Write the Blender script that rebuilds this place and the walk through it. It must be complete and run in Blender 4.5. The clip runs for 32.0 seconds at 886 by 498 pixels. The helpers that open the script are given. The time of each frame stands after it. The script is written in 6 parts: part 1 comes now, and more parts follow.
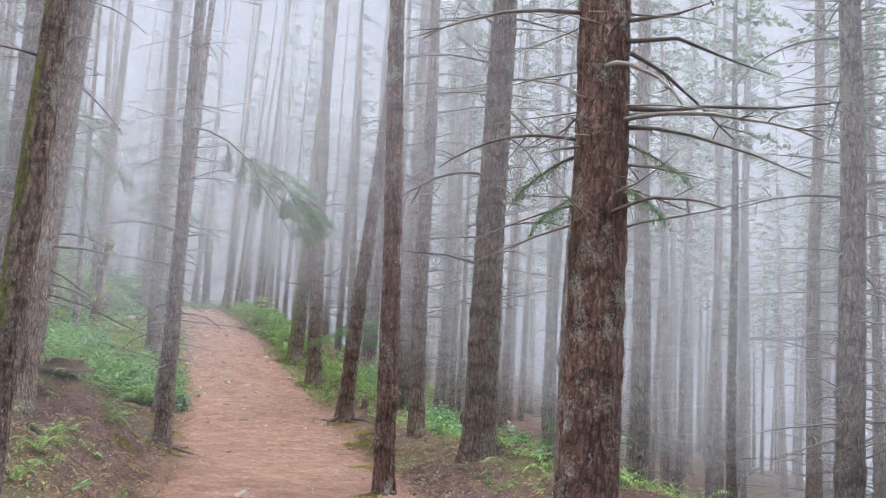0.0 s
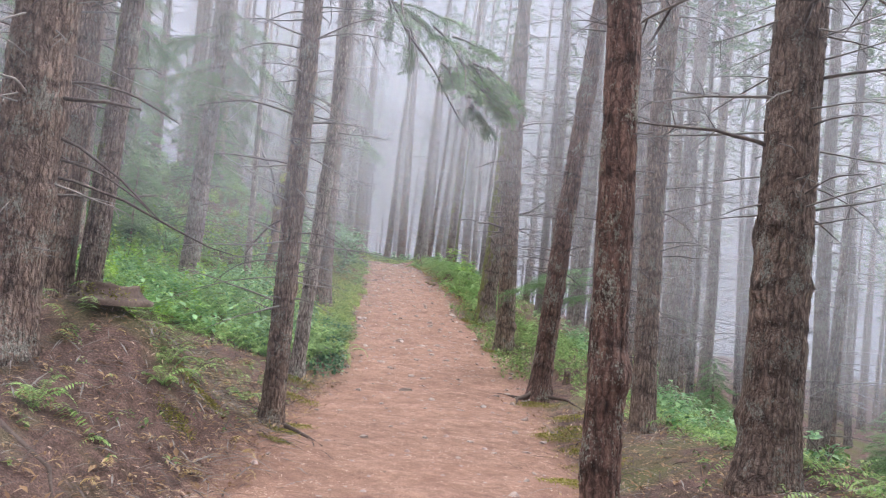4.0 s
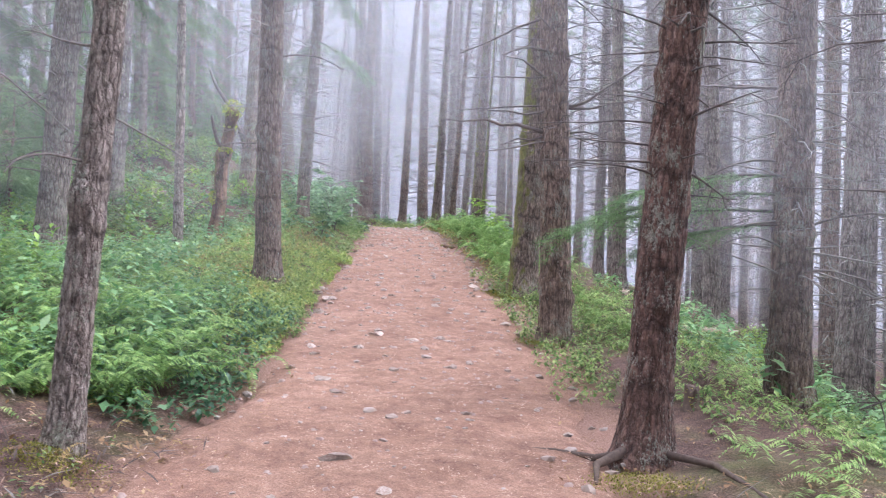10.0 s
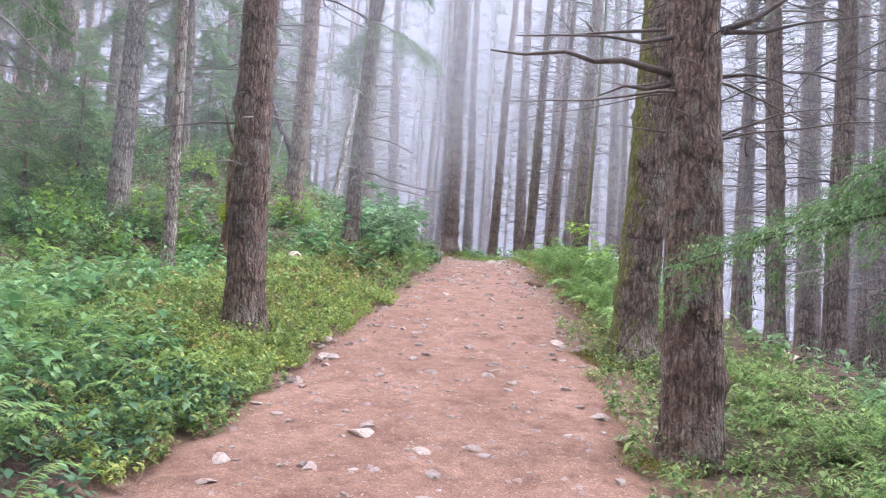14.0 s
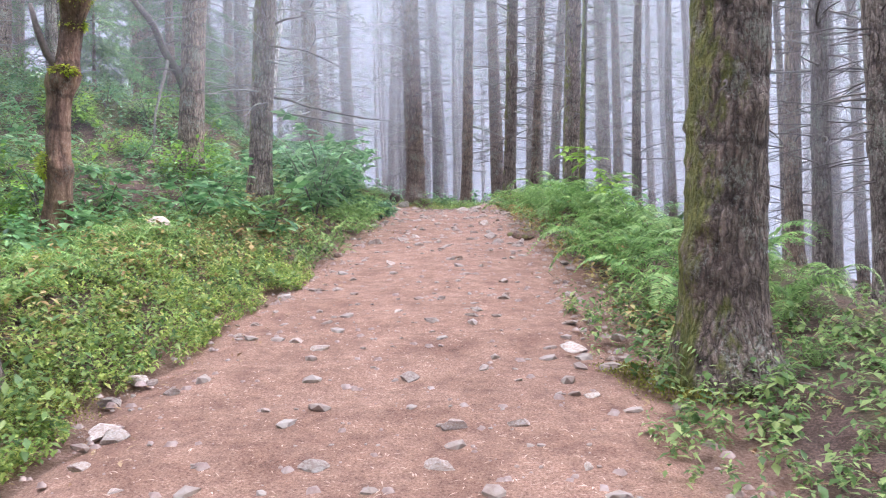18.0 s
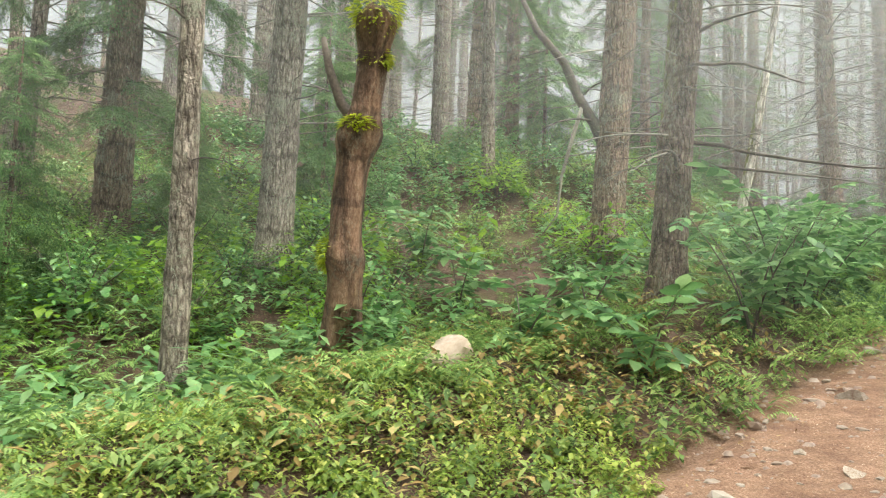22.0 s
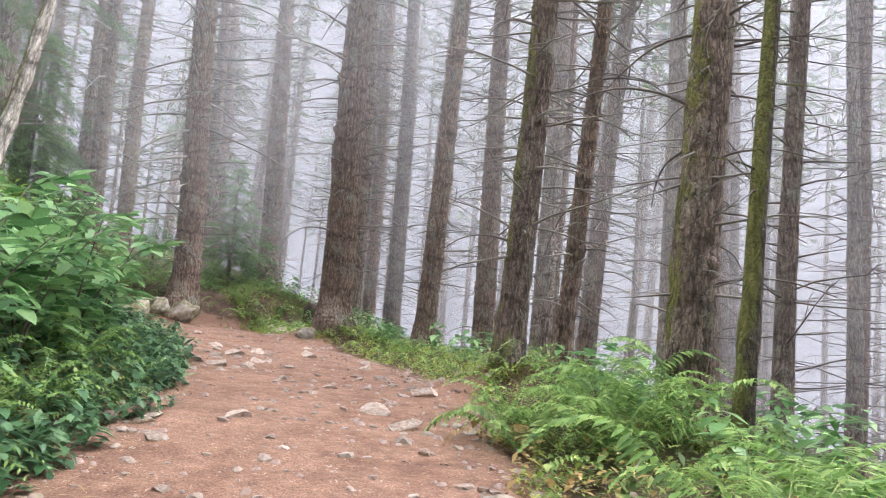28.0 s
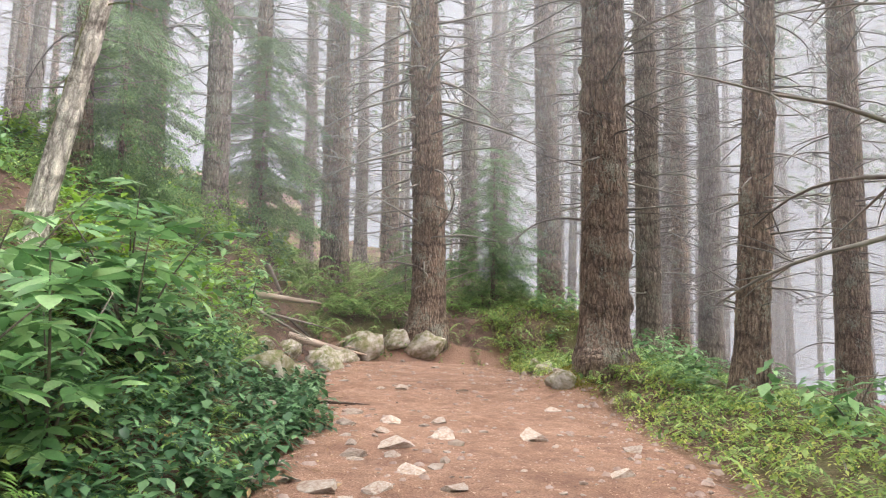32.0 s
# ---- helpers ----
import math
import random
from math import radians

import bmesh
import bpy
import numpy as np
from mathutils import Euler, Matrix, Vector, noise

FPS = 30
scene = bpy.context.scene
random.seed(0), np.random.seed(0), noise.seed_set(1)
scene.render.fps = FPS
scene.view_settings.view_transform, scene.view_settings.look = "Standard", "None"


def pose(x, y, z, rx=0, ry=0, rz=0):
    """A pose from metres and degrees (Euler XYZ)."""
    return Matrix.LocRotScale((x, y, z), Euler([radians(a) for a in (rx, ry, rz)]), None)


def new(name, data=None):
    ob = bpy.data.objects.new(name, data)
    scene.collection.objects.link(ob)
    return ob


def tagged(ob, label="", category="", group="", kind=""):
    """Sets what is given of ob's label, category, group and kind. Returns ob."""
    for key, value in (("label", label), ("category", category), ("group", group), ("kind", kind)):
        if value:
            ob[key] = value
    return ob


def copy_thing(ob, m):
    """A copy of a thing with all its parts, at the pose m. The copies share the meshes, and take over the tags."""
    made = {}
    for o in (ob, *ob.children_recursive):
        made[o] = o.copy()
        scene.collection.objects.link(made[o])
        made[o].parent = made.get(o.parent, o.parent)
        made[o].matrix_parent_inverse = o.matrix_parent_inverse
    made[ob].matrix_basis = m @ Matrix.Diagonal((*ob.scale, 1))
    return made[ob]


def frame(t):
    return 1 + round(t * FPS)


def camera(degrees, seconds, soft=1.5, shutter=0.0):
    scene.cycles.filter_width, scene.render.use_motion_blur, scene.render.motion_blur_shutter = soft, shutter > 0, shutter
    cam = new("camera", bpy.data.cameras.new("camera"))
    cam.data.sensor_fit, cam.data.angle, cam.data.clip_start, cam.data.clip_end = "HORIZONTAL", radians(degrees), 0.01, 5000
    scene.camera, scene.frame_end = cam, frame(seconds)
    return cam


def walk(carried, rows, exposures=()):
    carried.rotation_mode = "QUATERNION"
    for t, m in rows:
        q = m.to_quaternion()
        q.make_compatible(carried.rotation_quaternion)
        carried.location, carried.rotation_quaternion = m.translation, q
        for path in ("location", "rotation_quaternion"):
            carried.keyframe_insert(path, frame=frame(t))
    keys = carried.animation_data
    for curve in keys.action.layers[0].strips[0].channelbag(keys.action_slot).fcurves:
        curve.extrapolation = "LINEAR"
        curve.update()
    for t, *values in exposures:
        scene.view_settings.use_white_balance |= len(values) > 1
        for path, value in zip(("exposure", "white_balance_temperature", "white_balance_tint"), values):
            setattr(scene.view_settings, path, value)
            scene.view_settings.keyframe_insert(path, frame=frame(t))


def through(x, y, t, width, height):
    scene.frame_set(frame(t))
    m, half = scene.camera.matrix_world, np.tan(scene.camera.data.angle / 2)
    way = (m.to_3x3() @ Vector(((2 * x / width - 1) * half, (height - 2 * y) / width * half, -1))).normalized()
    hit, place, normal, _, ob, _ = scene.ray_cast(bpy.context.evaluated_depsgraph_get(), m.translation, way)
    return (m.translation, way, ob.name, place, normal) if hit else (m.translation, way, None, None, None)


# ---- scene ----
# ---------------------------------------------------------------- camera
cam = camera(57.8, 32.0, soft=1.15, shutter=0.12)
ROWS = [
    (0.0, 0.000, 0.000, 1.500, 96.79, -3.15, -0.19),
    (0.5, -0.020, 0.638, 1.435, 95.37, -3.62, 1.97),
    (1.0, -0.081, 1.339, 1.371, 94.35, -3.55, 7.03),
    (1.5, -0.162, 2.043, 1.349, 91.86, -2.41, 9.25),
    (2.0, -0.227, 2.736, 1.356, 92.08, -3.58, 7.39),
    (2.5, -0.251, 3.399, 1.293, 92.71, -1.19, 9.96),
    (3.0, -0.274, 4.113, 1.229, 92.03, -4.30, 5.94),
    (3.5, -0.361, 4.822, 1.164, 93.33, -2.91, 12.26),
    (4.0, -0.449, 5.568, 1.117, 93.65, -5.39, 14.44),
    (4.5, -0.510, 6.226, 1.132, 93.97, -1.19, 17.26),
    (6.5, -1.087, 9.233, 1.009, 93.93, -1.87, 16.68),
    (7.0, -1.195, 9.874, 1.025, 93.28, -2.39, 15.72),
    (7.5, -1.325, 10.533, 1.062, 93.56, -3.59, 15.96),
    (8.0, -1.500, 11.178, 1.070, 93.20, -1.06, 17.00),
    (8.5, -1.655, 11.844, 1.013, 92.91, -0.16, 17.58),
    (9.0, -1.819, 12.529, 0.976, 93.03, -2.60, 16.97),
    (9.5, -1.948, 13.153, 0.920, 93.03, -0.64, 18.48),
    (10.0, -1.965, 13.977, 0.894, 91.86, -2.17, 17.64),
    (10.5, -1.992, 14.747, 0.887, 89.31, -3.73, 14.28),
    (11.0, -2.011, 15.469, 0.900, 90.95, -4.49, 14.25),
    (11.5, -2.136, 16.140, 0.905, 91.87, -5.78, 19.43),
    (12.0, -2.224, 16.878, 0.958, 93.72, -6.54, 20.25),
    (12.5, -2.363, 17.369, 0.983, 92.45, -5.24, 23.45),
    (13.0, -2.609, 17.987, 1.052, 94.71, -2.56, 26.16),
    (13.5, -2.826, 18.602, 1.066, 95.70, -2.43, 27.44),
    (14.0, -3.042, 19.279, 1.054, 94.24, -3.83, 25.55),
    (14.5, -3.247, 19.928, 0.997, 92.06, -2.58, 23.83),
    (16.5, -4.033, 22.337, 1.207, 92.32, -2.58, 22.06),
    (17.0, -4.239, 22.946, 1.234, 93.69, -1.25, 21.19),
    (17.5, -4.473, 23.537, 1.312, 90.99, -1.63, 21.04),
    (18.0, -4.769, 24.087, 1.374, 90.70, 0.66, 24.52),
    (18.5, -5.006, 24.763, 1.374, 88.96, -0.45, 22.88),
    (19.0, -5.180, 25.368, 1.436, 91.06, -3.13, 20.59),
    (19.5, -5.412, 25.920, 1.557, 91.49, -0.76, 29.02),
    (20.0, -5.669, 26.458, 1.678, 94.95, -3.23, 39.90),
    (20.5, -5.915, 27.039, 1.734, 95.47, 0.95, 51.50),
    (21.0, -6.135, 27.627, 1.796, 93.69, -0.54, 52.26),
    (21.5, -6.353, 28.142, 1.976, 94.20, -1.80, 58.24),
    (22.0, -6.579, 28.631, 2.132, 94.52, -2.79, 61.40),
    (22.5, -6.804, 29.204, 2.209, 94.03, -3.17, 56.25),
    (23.0, -7.134, 29.776, 2.191, 91.04, -2.82, 49.75),
    (23.5, -7.403, 30.332, 2.382, 92.53, 0.26, 39.19),
    (24.0, -7.617, 30.992, 2.483, 94.93, -1.73, 28.15),
    (24.5, -7.854, 31.471, 2.543, 96.13, -1.86, 27.87),
    (25.0, -7.988, 31.963, 2.633, 92.34, -0.74, 25.11),
    (25.5, -8.139, 32.518, 2.729, 93.61, -2.07, 22.72),
    (27.5, -8.818, 34.686, 3.046, 95.73, -3.12, 22.49),
    (28.0, -8.950, 35.249, 3.034, 97.32, -5.13, 23.23),
    (28.5, -9.141, 35.783, 3.091, 96.16, -6.04, 25.44),
    (29.0, -9.365, 36.333, 3.229, 96.75, -4.19, 29.37),
    (29.5, -9.604, 36.942, 3.254, 98.56, -6.03, 33.83),
    (30.0, -9.861, 37.512, 3.295, 98.45, -5.98, 35.74),
    (30.5, -10.115, 38.141, 3.436, 94.26, -3.00, 32.21),
    (31.0, -10.305, 38.727, 3.559, 97.94, -4.26, 35.76),
    (31.5, -10.599, 39.264, 3.586, 97.78, -2.17, 45.44),
    (32.0, -10.827, 39.818, 3.618, 96.01, -2.09, 46.84),
]
# the picture warms a little on the green stretch
WHITE = ((0.0, 5800), (5.0, 5850), (9.0, 5550), (13.0, 5600), (17.0, 5500), (19.0, 5450), (20.0, 5400), (21.0, 6700), (23.0, 6850), (24.0, 6400), (25.0, 6850), (28.0, 6100), (30.0, 6200), (31.0, 6050), (32.0, 6500))
EXPOSURE = ((0.0, 1.74), (5.0, 1.88), (9.0, 2.06), (17.0, 2.13), (21.0, 2.03), (28.0, 2.08), (32.0, 2.13))
TINT = ((0.0, 11.0), (9.0, 19.0), (13.0, 22.0), (17.0, 21.0), (20.0, 11.0), (21.5, 0.0), (23.5, -4.0), (25.0, 4.0), (28.0, 14.0), (32.0, 11.0))
walk(cam, [(t, pose(x, y, z, rx, ry, rz)) for t, x, y, z, rx, ry, rz in ROWS], [(t, float(np.interp(t, [e[0] for e in EXPOSURE], [e[1] for e in EXPOSURE])), kelvin, float(np.interp(t, [e[0] for e in TINT], [e[1] for e in TINT]))) for t, kelvin in WHITE])

# ---------------------------------------------------------------- world and light
world = bpy.data.worlds.new("overcast_sky")
scene.world = world
world.use_nodes = True
wn, wl = world.node_tree.nodes, world.node_tree.links
sky = wn.new("ShaderNodeTexSky")
sky.sky_type, sky.sun_disc = "NISHITA", False
sky.sun_elevation, sky.sun_rotation = radians(52), radians(60)
sky.air_density, sky.dust_density, sky.ozone_density = 1.0, 6.0, 1.0
pale = wn.new("ShaderNodeHueSaturation")
pale.inputs["Saturation"].default_value = 0.3
wl.new(sky.outputs[0], pale.inputs["Color"])
wl.new(pale.outputs[0], wn["Background"].inputs[0])
wn["Background"].inputs[1].default_value = 0.15
sun = new("sun", bpy.data.lights.new("sun", "SUN"))
sun.data.energy, sun.data.angle, sun.data.color = 1.2, radians(50), (1.0, 0.97, 0.93)
sun.matrix_world = pose(0, 0, 40, 38, 0, -60)


# ---------------------------------------------------------------- materials
def material(name, rough=0.85):
    m = bpy.data.materials.new(name)
    m.use_nodes = True
    b = m.node_tree.nodes["Principled BSDF"]
    b.inputs["Roughness"].default_value = rough
    return m, m.node_tree.nodes, m.node_tree.links, b


def tex(n, l, kind, scale, detail=4.0, vec=None, rough=0.6):
    t = n.new("ShaderNodeTexNoise" if kind == "noise" else "ShaderNodeTexVoronoi")
    t.inputs["Scale"].default_value = scale
    if kind == "noise":
        t.inputs["Detail"].default_value = detail
        t.inputs["Roughness"].default_value = rough
    if vec is not None:
        l.new(vec, t.inputs["Vector"])
    return t


def ramp(n, l, fac, stops):
    r = n.new("ShaderNodeValToRGB")
    el = r.color_ramp.elements
    while len(el) < len(stops):
        el.new(0.5)
    for e, (p, c) in zip(el, stops):
        e.position, e.color = p, (*c, 1)
    l.new(fac, r.inputs[0])
    return r


def mixed(n, l, fac, a, b, kind="MIX"):
    m = n.new("ShaderNodeMix")
    m.data_type, m.blend_type = "RGBA", kind
    for value, k in ((fac, 0), (a, 6), (b, 7)):
        if isinstance(value, (int, float)):
            m.inputs[k].default_value = value
        elif isinstance(value, tuple):
            m.inputs[k].default_value = (*value, 1)
        else:
            l.new(value, m.inputs[k])
    return m.outputs[2]


def bump(n, l, b, height, strength, distance):
    u = n.new("ShaderNodeBump")
    u.inputs["Strength"].default_value, u.inputs["Distance"].default_value = strength, distance
    l.new(height, u.inputs["Height"])
    l.new(u.outputs[0], b.inputs["Normal"])
    return u


def place(n, l, scale=(1, 1, 1)):
    """Object coordinates, stretched."""
    c, m = n.new("ShaderNodeTexCoord"), n.new("ShaderNodeMapping")
    m.inputs["Scale"].default_value = scale
    l.new(c.outputs["Object"], m.inputs["Vector"])
    return m.outputs[0]


def value_math(n, l, op, a, b=0.0):
    m = n.new("ShaderNodeMath")
    m.operation = op
    for k, v in ((0, a), (1, b)):
        if isinstance(v, (int, float)):
            m.inputs[k].default_value = v
        else:
            l.new(v, m.inputs[k])
    return m.outputs[0]


def bark_material(name, dark, mid, light, lichen, moss=0.0, furrow=1.0):
    """Furrowed bark: long vertical cracks, thin flakes, darker whorl scars, crusts of pale lichen and moss on the weather side."""
    m, n, l, b = material(name, 0.92)
    info = n.new("ShaderNodeObjectInfo")
    base = place(n, l)
    shift = n.new("ShaderNodeVectorMath")
    shift.operation = "MULTIPLY_ADD"
    wobble = tex(n, l, "noise", 5.0, 3.0, base)
    l.new(wobble.outputs["Color"], shift.inputs[0])
    shift.inputs[1].default_value = (0.05, 0.05, 0.05)
    l.new(place(n, l, (1, 1, 0.11)), shift.inputs[2])
    cracks = tex(n, l, "noise", 26.0 * furrow, 5.0, shift.outputs[0], 0.62)
    flakes = tex(n, l, "noise", 30.0, 6.0, place(n, l, (1, 1, 0.4)), 0.7)
    fine = tex(n, l, "noise", 110.0, 3.0, place(n, l, (1, 1, 0.5)), 0.7)
    big = tex(n, l, "noise", 1.8, 4.0, place(n, l, (1, 1, 0.55)))
    col = ramp(n, l, flakes.outputs[0], [(0.3, dark), (0.52, mid), (0.72, light)]).outputs[0]
    deep = ramp(n, l, cracks.outputs[0], [(0.35, (0.36, 0.33, 0.315)), (0.45, (0.84, 0.82, 0.81)), (0.58, (1.18, 1.17, 1.16))]).outputs[0]
    col = mixed(n, l, 0.9, col, deep, "MULTIPLY")
    bent = n.new("ShaderNodeVectorMath")
    bent.operation = "MULTIPLY_ADD"
    l.new(tex(n, l, "noise", 16.0, 3.0, base).outputs["Color"], bent.inputs[0])
    bent.inputs[1].default_value = (0.06, 0.06, 0.03)
    l.new(place(n, l, (1, 1, 0.24)), bent.inputs[2])
    plates = tex(n, l, "voronoi", 21.0 * furrow, vec=bent.outputs[0])
    plates.feature = "DISTANCE_TO_EDGE"
    gaps = ramp(n, l, plates.outputs["Distance"], [(0.0, (0.42, 0.39, 0.38)), (0.09, (0.8, 0.78, 0.77)), (0.24, (1.13, 1.12, 1.11))]).outputs[0]
    col = mixed(n, l, 0.85, col, gaps, "MULTIPLY")
    col = mixed(n, l, 0.6, col, ramp(n, l, fine.outputs[0], [(0.3, (0.7, 0.69, 0.68)), (0.7, (1.25, 1.24, 1.22))]).outputs[0], "MULTIPLY")
    tone = ramp(n, l, big.outputs[0], [(0.3, (0.72, 0.7, 0.69)), (0.7, (1.2, 1.17, 1.15))]).outputs[0]
    col = mixed(n, l, 0.85, col, tone, "MULTIPLY")
    parts = n.new("ShaderNodeSeparateXYZ")
    l.new(base, parts.inputs[0])
    turn = value_math(n, l, "ADD", value_math(n, l, "MULTIPLY", parts.outputs["Z"], 13.5), value_math(n, l, "MULTIPLY", value_math(n, l, "ADD", big.outputs[0], value_math(n, l, "MULTIPLY", wobble.outputs[0], 0.35)), 9.0))
    scar = ramp(n, l, value_math(n, l, "SINE", turn), [(0.0, (1, 1, 1)), (0.8, (1, 1, 1)), (0.97, (0.5, 0.48, 0.47))]).outputs[0]
    col = mixed(n, l, 0.8, col, scar, "MULTIPLY")
    patch, crust = tex(n, l, "noise", 3.6, 4.0, place(n, l, (1, 1, 0.7)), 0.65), tex(n, l, "noise", 44.0, 4.0, place(n, l, (1, 1, 0.75)), 0.7)
    grown = value_math(n, l, "ADD", value_math(n, l, "MULTIPLY", patch.outputs[0], 0.55), value_math(n, l, "MULTIPLY", crust.outputs[0], 0.45))
    flf = ramp(n, l, grown, [(0.535, (0, 0, 0)), (0.59, (lichen,) * 3)]).outputs[0]
    col = mixed(n, l, flf, col, ramp(n, l, fine.outputs[0], [(0.35, (0.2, 0.21, 0.16)), (0.65, (0.47, 0.48, 0.41))]).outputs[0])
    chips = tex(n, l, "voronoi", 34.0, vec=place(n, l, (1, 1, 0.6)))
    chipf = value_math(n, l, "MULTIPLY", ramp(n, l, chips.outputs["Distance"], [(0.12, (1, 1, 1)), (0.26, (0, 0, 0))]).outputs[0], ramp(n, l, value_math(n, l, "ADD", value_math(n, l, "MULTIPLY", patch.outputs[0], 0.6), value_math(n, l, "MULTIPLY", flakes.outputs[0], 0.4)), [(0.44, (0, 0, 0)), (0.56, (lichen * 0.9,) * 3)]).outputs[0])
    col = mixed(n, l, chipf, col, ramp(n, l, fine.outputs[0], [(0.35, (0.24, 0.23, 0.19)), (0.65, (0.42, 0.41, 0.36))]).outputs[0])
    if moss:
        geo, side = n.new("ShaderNodeNewGeometry"), n.new("ShaderNodeVectorMath")
        side.operation = "DOT_PRODUCT"
        l.new(geo.outputs["Normal"], side.inputs[0])
        side.inputs[1].default_value = (-0.85, -0.45, 0.25)
        ms = tex(n, l, "noise", 3.4, 7.0, place(n, l, (1, 1, 0.5)), 0.75)
        amount = value_math(n, l, "ADD", ms.outputs[0], value_math(n, l, "MULTIPLY", side.outputs["Value"], 0.19))
        msf = ramp(n, l, amount, [(0.64 - 0.2 * moss, (0, 0, 0)), (0.74 - 0.2 * moss, (0.95, 0.95, 0.95))]).outputs[0]
        tuft = ramp(n, l, flakes.outputs[0], [(0.3, (0.07, 0.08, 0.02)), (0.5, (0.16, 0.17, 0.04)), (0.7, (0.3, 0.29, 0.08))]).outputs[0]
        col = mixed(n, l, msf, col, tuft)
    hue = ramp(n, l, info.outputs["Random"], [(0.0, (0.86, 0.84, 0.84)), (1.0, (1.12, 1.08, 1.04))]).outputs[0]
    col = mixed(n, l, 1.0, col, hue, "MULTIPLY")
    l.new(col, b.inputs["Base Color"])
    h = value_math(n, l, "ADD", value_math(n, l, "ADD", cracks.outputs[0], value_math(n, l, "MULTIPLY", value_math(n, l, "MINIMUM", plates.outputs["Distance"], 0.25), 2.2)), value_math(n, l, "ADD", value_math(n, l, "MULTIPLY", flakes.outputs[0], 0.7), value_math(n, l, "MULTIPLY", flf, 0.15)))
    bump(n, l, b, h, 1.0, 0.045)
    return m


BARK = bark_material("fir_bark", (0.132, 0.0936, 0.072), (0.3, 0.228, 0.182), (0.456, 0.372, 0.314), 0.75)
BARK_RED = bark_material("red_brown_bark", (0.0954, 0.0563, 0.046), (0.208, 0.132, 0.107), (0.352, 0.251, 0.209), 0.85, furrow=0.8)
BARK_MOSS = bark_material("mossy_bark", (0.115, 0.0912, 0.0756), (0.265, 0.214, 0.181), (0.425, 0.366, 0.319), 0.6, moss=0.05)
BARK_MOSSY = bark_material("moss_sided_bark", (0.11, 0.0874, 0.0725), (0.254, 0.205, 0.174), (0.407, 0.351, 0.306), 0.6, moss=0.26)
BARK_POLE = bark_material("moss_wrapped_bark", (0.05, 0.04, 0.03), (0.12, 0.1, 0.07), (0.2, 0.17, 0.12), 0.4, moss=1.0)
# lichened grey bark; on farther trunks its paleness is fog haze put into colour
BARK_GREY_HAZE = bark_material("grey_lichen_haze_bark", (0.142, 0.122, 0.109), (0.306, 0.266, 0.239), (0.479, 0.44, 0.407), 0.85)
BARK_SPOTTED = bark_material("spotted_grey_bark", (0.15, 0.13, 0.115), (0.36, 0.33, 0.3), (0.6, 0.57, 0.53), 1.0)
BARK_BIRCH = bark_material("pale_lichened_bark", (0.42, 0.4, 0.36), (0.74, 0.73, 0.69), (0.9, 0.9, 0.87), 0.7, moss=0.45, furrow=0.5)
WOOD_DEAD = bark_material("weathered_dead_wood", (0.115, 0.065, 0.043), (0.278, 0.174, 0.12), (0.429, 0.314, 0.242), 0.25, moss=0.12, furrow=0.22)


def plain_material(name, stops, scale=12.0, rough=0.8, depth=0.01, stretch=(1, 1, 1), vary=0.2):
    m, n, l, b = material(name, rough)
    info = n.new("ShaderNodeObjectInfo")
    v = place(n, l, stretch)
    a, c = tex(n, l, "noise", scale, 6.0, v, 0.65), tex(n, l, "noise", scale * 0.13, 3.0, v)
    f = value_math(n, l, "ADD", value_math(n, l, "MULTIPLY", a.outputs[0], 0.65), value_math(n, l, "MULTIPLY", c.outputs[0], 0.35))
    col = ramp(n, l, f, stops).outputs[0]
    hue = ramp(n, l, info.outputs["Random"], [(0.0, (1 - vary,) * 3), (1.0, (1 + vary,) * 3)]).outputs[0]
    l.new(mixed(n, l, 1.0, col, hue, "MULTIPLY"), b.inputs["Base Color"])
    bump(n, l, b, a.outputs[0], 0.6, depth)
    return m


BRANCH = plain_material("dead_branch_bark", [(0.3, (0.07, 0.055, 0.047)), (0.5, (0.13, 0.105, 0.09)), (0.72, (0.24, 0.21, 0.18))], 30, 0.9, 0.004)
TWIG_PALE = plain_material("pale_bare_twig", [(0.3, (0.13, 0.11, 0.095)), (0.7, (0.34, 0.31, 0.27))], 30, 0.9, 0.004)
STONE = plain_material("grey_stone", [(0.34, (0.24, 0.15, 0.11)), (0.46, (0.37, 0.29, 0.235)), (0.6, (0.48, 0.42, 0.365)), (0.74, (0.6, 0.55, 0.49))], 7, 0.9, 0.02, vary=0.3)
GRIT = plain_material("reddish_grit", [(0.3, (0.26, 0.16, 0.13)), (0.5, (0.42, 0.31, 0.26)), (0.7, (0.6, 0.5, 0.45))], 14, 0.9, 0.006, vary=0.35)
STONE_MOSS = plain_material("mossy_stone", [(0.38, (0.11, 0.12, 0.035)), (0.47, (0.22, 0.2, 0.12)), (0.53, (0.33, 0.29, 0.24)), (0.68, (0.52, 0.48, 0.43))], 3.2, 0.9, 0.008)
MOSS = plain_material("yellow_green_moss", [(0.3, (0.1, 0.11, 0.02)), (0.5, (0.2, 0.2, 0.035)), (0.7, (0.33, 0.3, 0.06))], 35, 0.95, 0.012)
LOG_WOOD = plain_material("bleached_log_wood", [(0.3, (0.27, 0.19, 0.14)), (0.5, (0.48, 0.375, 0.3)), (0.72, (0.66, 0.56, 0.47))], 18, 0.85, 0.008, (1, 1, 0.12))
ROOT_WOOD = plain_material("dark_root_wood", [(0.3, (0.05, 0.035, 0.027)), (0.55, (0.12, 0.085, 0.065)), (0.75, (0.2, 0.15, 0.12))], 22, 0.9, 0.01)
CHIP = plain_material("dry_wood_chips", [(0.34, (0.16, 0.085, 0.06)), (0.47, (0.46, 0.3, 0.21)), (0.62, (0.74, 0.57, 0.44))], 8, 0.9, 0.004)


